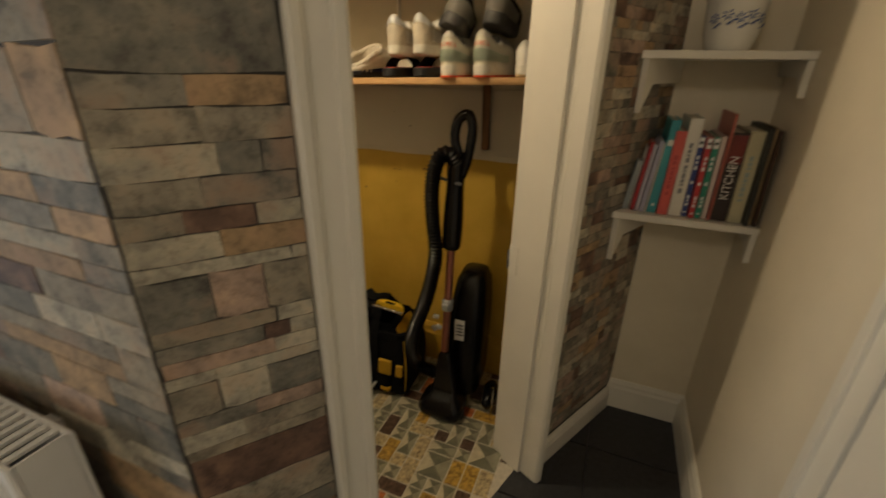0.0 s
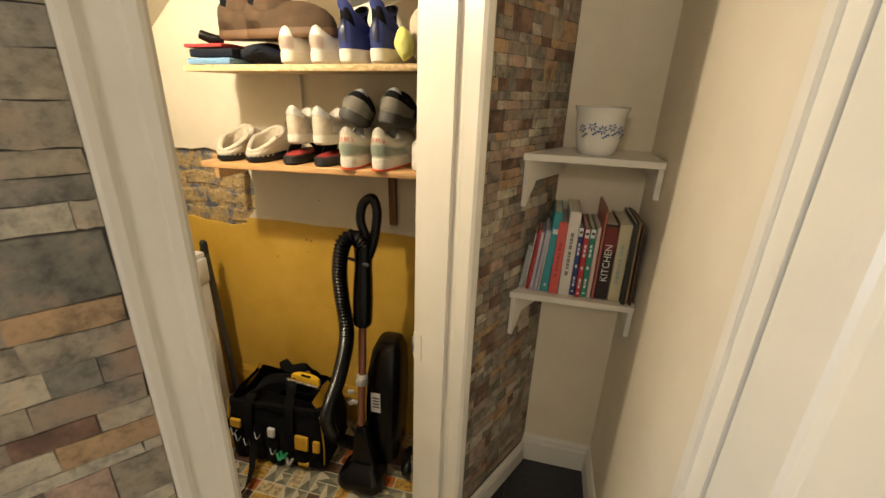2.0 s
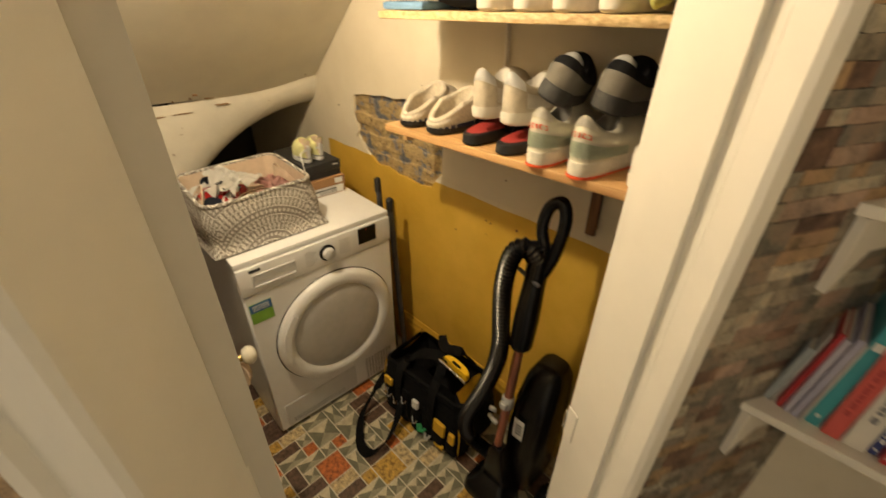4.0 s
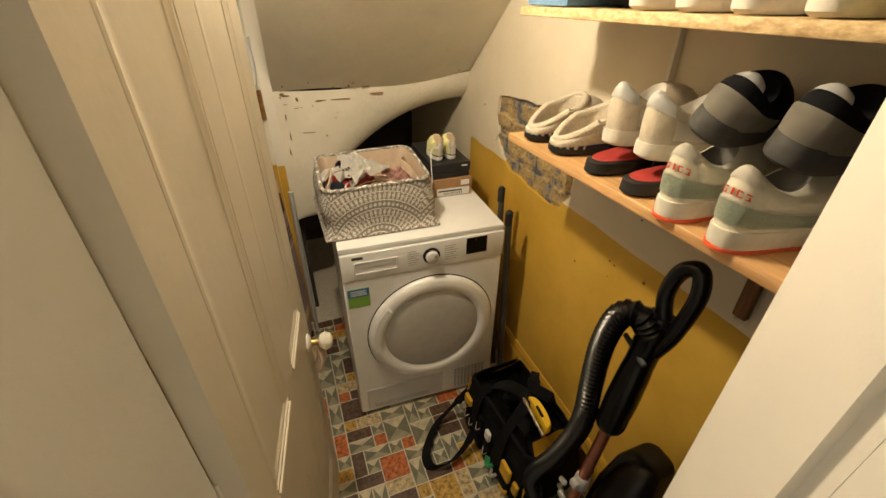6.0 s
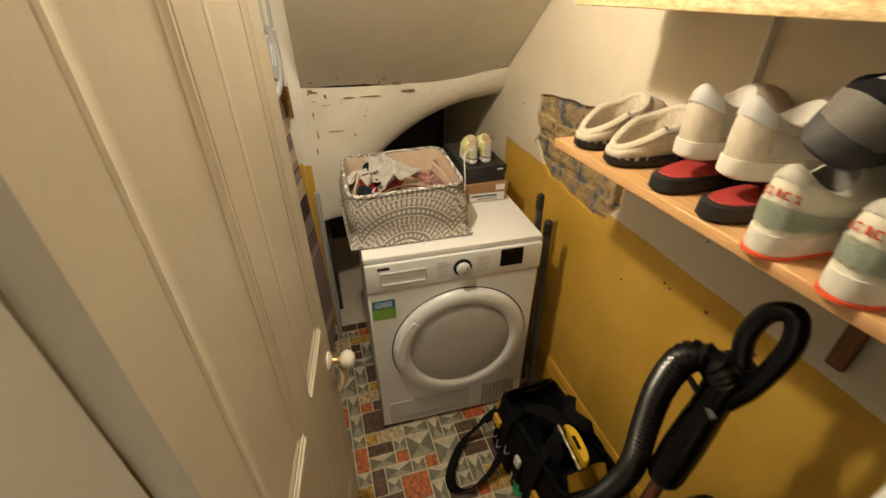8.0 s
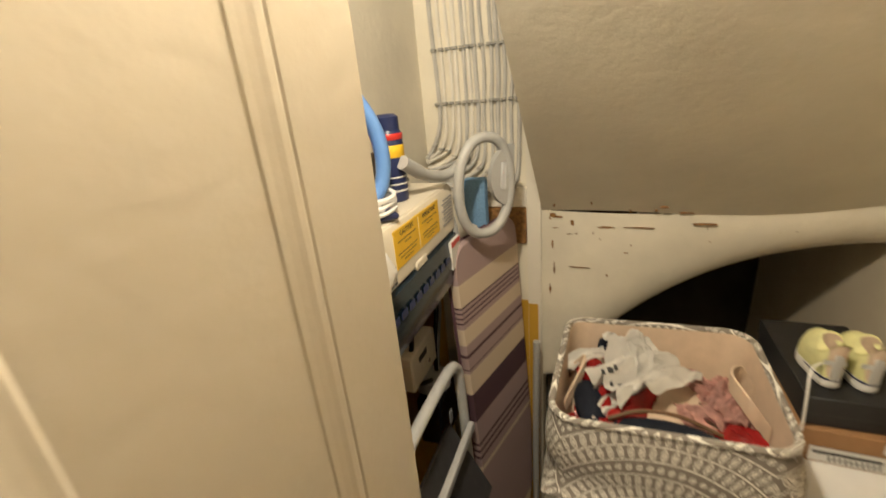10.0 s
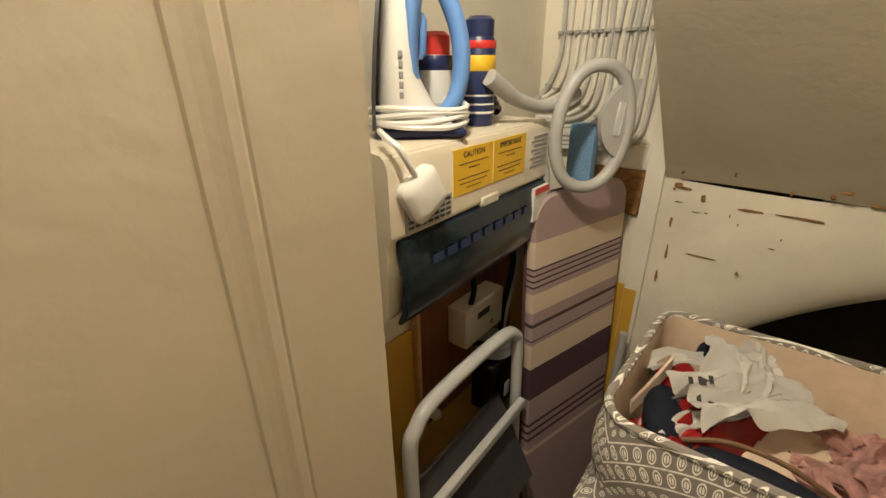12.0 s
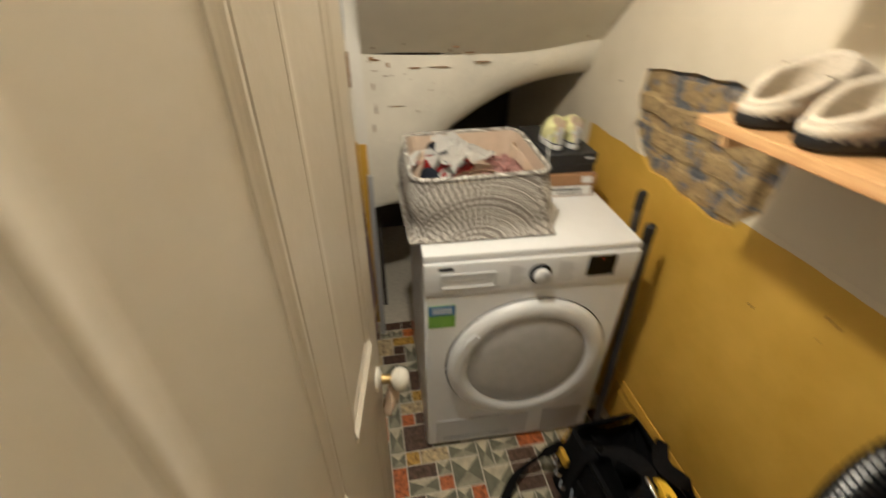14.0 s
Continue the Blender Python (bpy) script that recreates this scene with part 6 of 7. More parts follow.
# under the fuse box
part_board = part("backboard", box_bm(-0.95, YL + 0.021, 0.64, -0.545, YL + 0.034, FZ0 - 0.002, 0.002), BACKBOARD, None)
tagged(part_board, "orange-brown timber board behind the meters", "board")
part("edge", box_bm(-0.5445, YL + 0.021, 0.62, -0.533, YL + 0.037, FZ0 - 0.002, 0.001), PINE, part_board, "pale raw edge")
meter = thing("meter_box", "small ivory meter box on the timber board", "meter")
part("case", box_bm(-0.80, YL + 0.035, 0.842, -0.64, YL + 0.09, 0.945, 0.004), IVORY, meter)
part("window", box_bm(-0.735, YL + 0.0895, 0.905, -0.685, YL + 0.0915, 0.921), INK, meter, "dark display slot")
bm = bmesh.new()
add_lathe(bm, [(0.0, 0.003), (0.006, 0.002), (0.007, 0.0)], 12, pose(-0.745, YL + 0.09, 0.872, -90))
part("screw", bm, CHROME, meter)
meter = thing("electric_meter", "black electricity meter with a white label", "meter")
part("case", box_bm(-0.90, YL + 0.035, 0.57, -0.74, YL + 0.11, 0.73, 0.008), BLACK, meter)
bm = bmesh.new()
add_lathe(bm, [(0.055, 0.0), (0.05, 0.03), (0.03, 0.036), (0.0, 0.037)], 24, pose(-0.815, YL + 0.06, 0.735))
part("cover", bm, GREYP, meter, "grey rounded cover")
part("label", box_bm(-0.822, YL + 0.1095, 0.60, -0.80, YL + 0.1115, 0.645), LABELW, meter, "white bar-code label")
for k, (x, z) in enumerate(((-0.86, 0.95), (-0.885, 0.96), (-0.68, 0.84))):
    bm = bmesh.new()
    add_tube(bm, smooth_path([(x, YL + 0.06, FZ0), (x - 0.01, YL + 0.075, 0.98), (x + 0.02, YL + 0.07, 0.86), (-0.83, YL + 0.07, 0.74)], 5), 0.007, 8)
    tagged(part("meter_tail", bm, BLACK if k != 1 else CABLE, None), "thick cable between meter and fuse box", "cable")
bm = bmesh.new()
add_lathe(bm, [(0.014, 0.0), (0.014, 0.02), (0.008, 0.026), (0.0, 0.027)], 14, pose(-0.575, YL + 0.034, 0.675, -90))
tagged(part("door_bumper", bm, IVORY, None), "small round ivory fitting on the board", "fitting")

# ---- step stool folded against the wall ----
stool = thing("step_stool", "folded step stool with pale tubular frame", "step stool")
bm = bmesh.new()
add_tube(bm, smooth_path([(-0.70, 1.475, 0.012), (-0.70, 1.46, 0.5), (-0.70, 1.45, 0.84), (-0.685, 1.448, 0.905), (-0.62, 1.447, 0.93), (-0.42, 1.447, 0.93), (-0.358, 1.448, 0.905), (-0.337, 1.45, 0.84), (-0.34, 1.46, 0.5), (-0.345, 1.49, 0.012)], 6), 0.0135, 12)
part("frame", bm, TUBEWHITE, stool)
bm = bmesh.new()
add_tube(bm, smooth_path([(-0.675, 1.40, 0.012), (-0.67, 1.42, 0.55), (-0.36, 1.42, 0.55), (-0.365, 1.40, 0.012)], 4), 0.011, 10)
part("rear_leg", bm, TUBEWHITE, stool)
for z, k in ((0.62, -62), (0.30, -66)):
    bm = bmesh.new()
    add_box(bm, -0.165, -0.115, -0.012, 0.165, 0.115, 0.0, 0.004)
    for r in range(5):
        add_box(bm, -0.15, -0.095 + 0.042 * r, 0.0, 0.15, -0.078 + 0.042 * r, 0.003, 0.001)
    part("tread", bm, DGREY, stool, "ribbed grey tread", m=pose(-0.52, 1.462, z, k + 180))
    part("tread_rail", box_bm(-0.178, 1.46, -0.012, 0.178, 1.478, 0.012, 0.003, m=Matrix.Translation((-0.52, 0.005, z + 0.10))), TUBEWHITE, stool)
for x in (-0.70, -0.345):
    bm = bmesh.new()
    add_tube(bm, [(x, 1.482, 0.0), (x, 1.482, 0.03)], 0.016, 12)
    part("foot", bm, RUBBERB, stool)

# ---- ironing board ----
STRIPES = striped_cloth()
ib = thing("ironing_board", "ironing board with striped purple cover, stood on end", "ironing board", pose(-0.718, 1.494, 0.0, 0, 0, 164.4) @ pose(0, 0, 0, -3.2, 0, 0))
bm = bmesh.new()
out = []
WB, HB = 0.325, 1.205
for x, z, r, a0 in ((WB - 0.055, HB - 0.055, 0.055, 0), (0.055, HB - 0.055, 0.055, 90)):
    out += [(x + r * math.cos(radians(a0 + 90 * k / 7)), z + r * math.sin(radians(a0 + 90 * k / 7))) for k in range(8)]
out += [(0.0, 0.45), (0.03, 0.22), (0.09, 0.07), (WB / 2, 0.02), (WB - 0.09, 0.07), (WB - 0.03, 0.22), (WB, 0.45)]
rings = []
for s, y in ((0.985, 0.0), (1.0, -0.006), (1.0, -0.018), (0.985, -0.024)):
    rings.append([(WB / 2 + (x - WB / 2) * s, y, HB / 2 + (z - HB / 2) * (1 - (1 - s) * 0.3)) for x, z in out])
add_loft(bm, rings)
part("cover", bm, STRIPES, ib)
bm = bmesh.new()
edge = [(x, -0.03, z) for x, z in out]
add_tube(bm, [Vector((WB / 2 + (x - WB / 2) * 0.97, 0.003, z - 0.004)) for x, _, z in edge] + [Vector((WB / 2 + (edge[0][0] - WB / 2) * 0.97, 0.003, edge[0][2] - 0.004))], 0.006, 8, cap=False)
part("edge_band", bm, mat("aubergine_band", (0.10, 0.045, 0.06), 0.85), ib, "aubergine edge band")
bm = bmesh.new()
HOOP = pose(-0.815, 1.515, 1.335, 0, 4, 139)
add_tube(bm, [HOOP @ Vector((0.074 * math.copysign(abs(math.cos(a)) ** 0.85, math.cos(a)), 0, 0.114 * math.sin(a))) for a in [2 * math.pi * j / 36 for j in range(37)]], 0.0125, 12, cap=False)
rest = part("iron_rest", bm, GREYP, ib, "grey plastic iron rest hoop")
bm = bmesh.new()
rows = []
for j in range(13):
    a = radians(-88 + 176 * j / 12)
    rows.append([HOOP @ Vector((0.078 - 0.066 * math.cos(a), y, 0.02 + 0.075 * math.sin(a))) for y in (-0.008, 0.008)] + [HOOP @ Vector((0.078, y, 0.02 + 0.075 * math.sin(a))) for y in (0.008, -0.008)])
add_loft(bm, rows)
pad = part("rest_pad", bm, GREYP, rest)
slot = part("slot", box_bm(0.04, -0.0105, -0.01, 0.054, -0.0075, 0.055, 0.003, m=HOOP), TUBEWHITE, rest)
rest.matrix_parent_inverse = ib.matrix_basis.inverted()
bm = bmesh.new()
add_tube(bm, smooth_path([(0.06, 0.005, 1.10), (0.06, 0.01, 1.23), (0.05, 0.02, 1.30)], 4), 0.012, 10)
add_tube(bm, smooth_path([(0.16, 0.005, 1.10), (0.16, 0.01, 1.20), (0.16, 0.026, 1.21)], 4), 0.009, 10)
part("support", bm, GREYP, ib)
bm = bmesh.new()
add_tube(bm, smooth_path([(-0.83, 1.47, 1.40), (-0.76, 1.445, 1.378), (-0.70, 1.425, 1.388), (-0.66, 1.415, 1.405), (-0.62, 1.405, 1.43)], 6), 0.0125, 12)
add_tube(bm, [(-0.665, 1.417, 1.402), (-0.615, 1.404, 1.432)], 0.0145, 12)
legt = part("leg_tube", bm, GREYP, ib, "grey leg tube end")
legt.matrix_parent_inverse = ib.matrix_basis.inverted()
bm = bmesh.new()
add_box(bm, -0.96, 1.425, 1.06, -0.925, 1.485, 1.33, 0.008, seg=2)
tagged(part("blue_cloth", bm, CLOTHBLUE, None), "light blue towelling cloth behind the board", "cloth")

# ---- cables on the end wall ----
cables = []
rng = random.Random(4)
for k in range(13):
    y = 1.325 + 0.0192 * k + rng.uniform(-0.003, 0.003)
    low = 1.375 - 0.010 * k + rng.uniform(-0.004, 0.004)
    w = [rng.uniform(-0.004, 0.004) for _ in range(6)]
    x = XE + 0.008 + 0.002 * (k % 2)
    pts = [(x, y + w[0], 2.40), (x, y + w[1], 2.0), (x, y + w[2], 1.75), (x + 0.003, y + w[3] + 0.004, 1.6), (x, y + w[4], 1.5), (x + 0.004, y - 0.003, low + 0.075), (x + 0.006, y - 0.022, low + 0.03), (x + 0.01, max(1.285, y - 0.07), low + 0.005), (x + 0.03, 1.285, low)]
    bm = bmesh.new()
    add_tube(bm, smooth_path(pts, 6), 0.0052 if k % 3 else 0.0062, 7)
    c = part("cable", bm, CABLEW if k in (1, 2, 3, 5) else CABLE, None)
    tagged(c, "white painted cable clipped to the wall" if k in (1, 2, 3, 5) else "grey twin cable clipped to the wall", "cable", "cables on the end wall")
    cables.append(c)
    for z, dy in ((1.52, 0.0), (1.66, 0.0), (low + 0.03, -0.022)):
        part("clip", box_bm(x - 0.006, y + dy - 0.0068, z - 0.004, x + 0.0115, y + dy + 0.0068, z + 0.004, 0.0015), CLIPGREY, c)
bm = bmesh.new()
add_box(bm, XE + 0.002, 1.42, 1.215, XE + 0.010, 1.571, 1.275, 0.002)
tagged(part("timber_block", bm, WHITE, None), "white painted timber block on the wall", "timber")
bm = bmesh.new()
add_box(bm, XE + 0.002, 1.44, 1.10, XE + 0.014, 1.571, 1.214, 0.004)
tagged(part("chipboard_patch", bm, CORK, None), "bare brown chipboard patch on the wall", "board")

# cracks and chips in the plaster over the void
rng = random.Random(9)
bm = bmesh.new()
for y, z, w, h in ((1.66, 1.185, 0.03, 0.006), (1.70, 1.168, 0.012, 0.018), (1.79, 1.158, 0.05, 0.006), (1.88, 1.16, 0.08, 0.003), (2.03, 1.175, 0.07, 0.003), (1.645, 1.10, 0.006, 0.03), (1.65, 1.02, 0.005, 0.04), (1.638, 0.95, 0.006, 0.03), (1.80, 1.01, 0.006, 0.005), (1.72, 1.03, 0.06, 0.002), (1.645, 1.19, 0.02, 0.012)):
    n = 10
    ring = []
    for j in range(n):
        a = 2 * math.pi * j / n
        r = rng.uniform(0.7, 1.2)
        ring.append((y + w / 2 * math.cos(a) * r, z + h / 2 * math.sin(a) * r))
    add_loft(bm, [[(XE + 0.0455 * ((p - SY) / (YB - SY)) + d, p, q) for p, q in ring] for d in (-0.012, 0.0035)])
for k in range(46):
    v = rng.random()
    y = SY + (YB - SY) * (0.02 + 0.94 * v)
    up = rng.random() < 0.3
    zc = 1.204 + 0.042 * v - 0.022 * math.sin(math.pi * v)
    w, h = rng.choice(((0.004, 0.003), (0.012, 0.003), (0.003, 0.009), (0.02, 0.0025), (0.007, 0.006)))
    d = rng.uniform(0.004, 0.05) if up else -rng.uniform(0.004, 0.15) * (1 - 0.75 * v)
    ring = [(y + w / 2 * math.cos(a) * rng.uniform(0.6, 1.3), d + h / 2 * math.sin(a) * rng.uniform(0.6, 1.3)) for a in [2 * math.pi * j / 8 for j in range(8)]]
    x = XE + 0.045 * v + 0.004 * math.sin(9 * v)
    if up:
        add_loft(bm, [[(x + q + o, p, zc + 0.885 * q - o) for p, q in ring] for o in (-0.006, 0.0022)])
    else:
        add_loft(bm, [[(x - 0.02 * v + o, p, zc + q) for p, q in ring] for o in (-0.02, 0.0015)])
tagged(part("plaster_chips", bm, CORK, bpy.data.objects["stair_plaster"]), "brown chips and cracks in the plaster")

# chips and holes on the yellow wall
bm = bmesh.new()
for x, z, r in ((0.025, 0.893, 0.004), (0.045, 0.890, 0.004), (0.03, 0.84, 0.002), (-0.12, 0.80, 0.004), (0.157, 0.905, 0.006), (0.29, 0.90, 0.005), (-0.30, 1.30, 0.002), (-0.86, 1.14, 0.004), (0.02, 1.30, 0.003), (0.03, 1.12, 0.002), (0.10, 1.07, 0.003)):
    add_lathe(bm, [(r, -0.002), (r * 0.8, 0.0012), (0.0, 0.0012)], 8, pose(x, YB - 0.0008 - (0.009 if z > 1.0 and x > -0.1 and z < 1.2 else 0), z, 90))
add_tube(bm, smooth_path([(-0.02, YB - 0.0005, 1.36), (-0.018, YB - 0.0005, 1.31), (-0.024, YB - 0.0005, 1.27)], 4), 0.0018, 5)
tagged(part("wall_marks", bm, OAKBROWN, wall_north), "small screw holes and chips")

# ---- alcove ----
pot = thing("plant_pot", "white china plant pot painted with blue flowers", "plant pot", pose(1.083, 2.325, 1.3335))
bm = bmesh.new()
add_lathe(bm, [(0.0, 0.0), (0.046, 0.0), (0.05, 0.004), (0.055, 0.014), (0.062, 0.04), (0.066, 0.08), (0.068, 0.112), (0.074, 0.126), (0.0755, 0.130), (0.073, 0.131), (0.066, 0.114), (0.06, 0.04), (0.05, 0.016), (0.0, 0.014)], 48)
part("pot", bm, CHINA, pot)
for n, a in enumerate((-138, -112, -88, -66, -40)):
    bm = bmesh.new()
    z0 = 0.072 + (0.008 if n % 2 else 0.0)
    c = Vector((0.0655 * math.cos(radians(a)), 0.0655 * math.sin(radians(a)), z0))
    f = Matrix.Translation(c) @ pose(0, 0, 0, 0, 0, a + 90) @ pose(0, 0, 0, 90)
    for j in range(7):
        b = 2 * math.pi * j / 7
        p = [f @ Vector((rr * math.cos(b + d), rr * math.sin(b + d), 0.0008)) for rr, d in ((0.002, 0), (0.009, 0.28), (0.0145, 0.0), (0.009, -0.28))]
        bm.faces.new([bm.verts.new(q) for q in p])
    for j in range(3):
        p = [f @ Vector((x, y - 0.013 - 0.004 * j, 0.0006)) for x, y in ((0.010 - 0.006 * j, 0), (0.018 - 0.006 * j, 0.004), (0.02 - 0.006 * j, -0.003))]
        bm.faces.new([bm.verts.new(q) for q in p])
    bmesh.ops.solidify(bm, geom=list(bm.faces), thickness=0.0012)
    part("flower", bm, CHINABLUE, pot, "blue painted flower", smooth=False)


def cover(name, c, rough=0.4):
    return mat(name, c, rough, vary=0.06, scale=20, bump=0.05)


BOOKS = [  # width, height, depth, colour, lean, print colour, kind of spine
    (0.014, 0.150, 0.19, (0.30, 0.33, 0.34), 7, None, 0), (0.004, 0.19, 0.2, (0.62, 0.60, 0.55), 6, None, 0), (0.010, 0.205, 0.2, (0.40, 0.03, 0.035), 6, None, 0),
    (0.010, 0.2, 0.2, (0.46, 0.44, 0.52), 5, None, 0), (0.012, 0.21, 0.2, (0.42, 0.40, 0.50), 5, None, 0), (0.004, 0.205, 0.19, (0.64, 0.60, 0.54), 4, None, 0),
    (0.024, 0.268, 0.205, (0.045, 0.30, 0.34), 3.5, (0.7, 0.7, 0.66), 2), (0.028, 0.240, 0.195, (0.58, 0.10, 0.085), 1.5, (0.40, 0.05, 0.05), 1), (0.033, 0.275, 0.205, (0.66, 0.63, 0.57), 0.5, (0.20, 0.2, 0.22), 1),
    (0.0145, 0.228, 0.185, (0.03, 0.05, 0.20), 0, (0.75, 0.75, 0.75), 3), (0.0145, 0.228, 0.185, (0.50, 0.04, 0.045), 0, (0.75, 0.75, 0.75), 3), (0.0155, 0.228, 0.185, (0.02, 0.25, 0.17), 0, (0.75, 0.75, 0.75), 3),
    (0.012, 0.232, 0.19, (0.62, 0.50, 0.46), 0, None, 0), (0.006, 0.29, 0.2, (0.45, 0.12, 0.09), 0, None, 0), (0.038, 0.245, 0.19, (0.022, 0.012, 0.012), 0, (0.75, 0.72, 0.66), 4),
    (0.034, 0.25, 0.19, (0.50, 0.45, 0.29), -0.5, (0.30, 0.36, 0.36), 1), (0.012, 0.262, 0.21, (0.02, 0.022, 0.02), -1, None, 0), (0.006, 0.262, 0.215, (0.35, 0.24, 0.12), -1, None, 0), (0.008, 0.255, 0.21, (0.06, 0.03, 0.02), -1, None, 0),
]
NAMES = ["thin grey booklet", "thin white booklet", "dark red slim book", "lilac slim book", "lilac slim book", "thin white booklet", "teal cookery book with pale print", "coral red cookery book", "thick white cookery book", "slim navy cookery book", "slim red cookery book", "slim green cookery book",
         "pale pink slim book", "tall thin terracotta book", "black cookery book lettered in white", "cream cookery book with blue print", "dark slim book", "tan slim book", "dark brown slim book"]
x = 0.905
total = sum(b[0] for b in BOOKS)
gap = (1.252 - 0.905 - total) / len(BOOKS)
for k, (w, h, dep, col, lean, ink, kind) in enumerate(BOOKS):
    front = 2.268 - 0.012 * (k > 15) + 0.02 * math.sin(k * 2.3) * 0.3 + (0.014 if k < 3 else 0)
    dep = min(dep, YB - 0.012 - front)
    if k < 6:
        dep = min(dep, 0.155)
    b = thing("book", NAMES[k] + " standing on the alcove shelf", "book", pose(x, front, 0.8935, 0, lean, 0), "row of cookery books")
    cm = cover("book_cover", col)
    t = min(0.0025, w * 0.2)
    bm = bmesh.new()
    add_box(bm, 0, 0, 0, t, dep, h, 0.0006)
    add_box(bm, w - t, 0, 0, w, dep, h, 0.0006)
    add_box(bm, t * 0.6, -0.0008, 0, w - t * 0.6, 0.003, h, 0.0008)
    cv = part("cover", bm, cm, b)
    part("page_block", box_bm(t + 0.0002, 0.0032, 0.002, w - t - 0.0002, dep - 0.004, h - 0.004), PAPER, b, "cream page block", smooth=False)
    if ink:
        im = cover("spine_print", ink)
        if kind == 4:
            words("KITCHEN", 0.029, im, cv, Matrix.Translation((w / 2, -0.0022, h * 0.50)) @ pose(0, 0, 0, 90, -90, 0), "white lettering")
            part("spine_band", box_bm(0.002, -0.0016, h * 0.66, w - 0.002, 0.001, h * 0.97), mat("dark_red_band", (0.16, 0.015, 0.012), 0.4), cv)
        else:
            marks = []
            if kind == 2:
                marks.append((w * 0.2, -0.0015, h * 0.74, w * 0.8, 0.0, h * 0.80))
                marks.append((w * 0.35, -0.0015, h * 0.08, w * 0.65, 0.0, h * 0.11))
            if kind == 1:
                z = h * 0.25
                q = 0
                while z < h * 0.72:
                    s = 0.006 + 0.004 * ((q * 7 + k) % 3)
                    marks.append((w * 0.34, -0.0015, z, w * 0.62, 0.0, z + s))
                    z += s + (0.003 if q % 5 else 0.008)
                    q += 1
            if kind == 3:
                for z0, z1 in ((0.05, 0.08), (0.14, 0.19), (0.20, 0.23), (0.235, 0.29), (0.42, 0.47), (0.60, 0.66), (0.67, 0.72), (0.73, 0.78)):
                    marks.append((w * 0.3, -0.0015, h * z0, w * 0.72, 0.0, h * z1 - 0.002))
                marks.append((0.0015, -0.0014, h * 0.87, w - 0.0015, 0.0, h * 0.99))
            for b0 in marks:
                part("spine_print", box_bm(*b0), im, cv, smooth=False)
            if kind == 3:
                bm = bmesh.new()
                add_lathe(bm, [(0.0045, 0.0), (0.004, 0.0012), (0.0, 0.0012)], 12, Matrix.Translation((w / 2, -0.0014, h * 0.93)) @ pose(0, 0, 0, 90))
                part("spine_dot", bm, INK, cv)
    x += w + gap

# radiator under the hall wallpaper
rad = thing("radiator", "white panel radiator with a slotted top grille", "radiator", pose(-0.60, 1.168, 0.0))
RL, RT = 0.80, 0.795
part("front_panel", box_bm(0.0, -0.105, 0.2, RL, -0.095, RT, 0.004, seg=2), PLASTIC, rad)
for k in range(20):
    part("flute", box_bm(0.018 + 0.039 * k, -0.109, 0.24, 0.036 + 0.039 * k, -0.1045, RT - 0.03, 0.002), PLASTIC, rad)
part("back_panel", box_bm(0.0, -0.035, 0.2, RL, -0.025, RT - 0.004, 0.003), PLASTIC, rad)
for x in (0.0, RL - 0.004):
    part("end_panel", box_bm(x, -0.0945, 0.21, x + 0.004, -0.0355, RT), PLASTIC, rad)
for k in range(38):
    part("grille_slat", box_bm(0.012 + 0.0205 * k, -0.0945, RT - 0.006, 0.022 + 0.0205 * k, -0.0355, RT - 0.001), PLASTIC, rad, smooth=False)
for x in (0.12, 0.66):
    part("wall_bracket", box_bm(x, -0.0245, 0.0, x + 0.03, 0.004, RT - 0.05, 0.001), PLASTIC, rad)

# light fitting in the closet and in the hall
for nm, place, lab in (("closet_lamp", CLOSET_LAMP, "bare bulb in a white holder on the closet ceiling"), ("hall_lamp", HALL_LAMP, "bare bulb in a white holder on the hall ceiling")):
    l = thing(nm, lab, "lamp", pose(place[0], place[1], 0))
    bm = bmesh.new()
    add_lathe(bm, [(0.0, TOP - 0.001), (0.04, TOP - 0.001), (0.04, TOP - 0.02), (0.018, TOP - 0.03), (0.018, place[2] + 0.09), (0.0, place[2] + 0.09)], 20)
    part("holder", bm, PLASTIC, l)

# ---- wallpaper stones, floor pieces and bricks ----


def piece_mesh(name, seed, material, wob=0.03, bevel=0.03):
    rng = random.Random(seed)
    bm = bmesh.new()
    front = []
    n = [(-0.5, -0.5), (-0.15, -0.5), (0.2, -0.5), (0.5, -0.5), (0.5, 0.5), (0.18, 0.5), (-0.2, 0.5), (-0.5, 0.5)]
    ring = [(a + rng.uniform(-wob, wob) * 0.4, b + rng.uniform(-wob, wob)) for a, b in n]
    add_loft(bm, [[(a, b, 0.0) for a, b in ring], [(a * (1 - bevel * 0.4), b * (1 - bevel), 1.0) for a, b in ring]])
    bmesh.ops.recalc_face_normals(bm, faces=bm.faces)
    me = bpy.data.meshes.new(name)
    bm.to_mesh(me)
    bm.free()
    me.materials.append(material)
    return me


STONES = [piece_mesh("stone", k, STONE, 0.045, 0.02) for k in range(5)]
TONES = ((0.17, 0.16, 0.135), (0.285, 0.25, 0.195), (0.42, 0.385, 0.31), (0.38, 0.26, 0.15), (0.135, 0.08, 0.06), (0.37, 0.27, 0.215), (0.23, 0.21, 0.175))


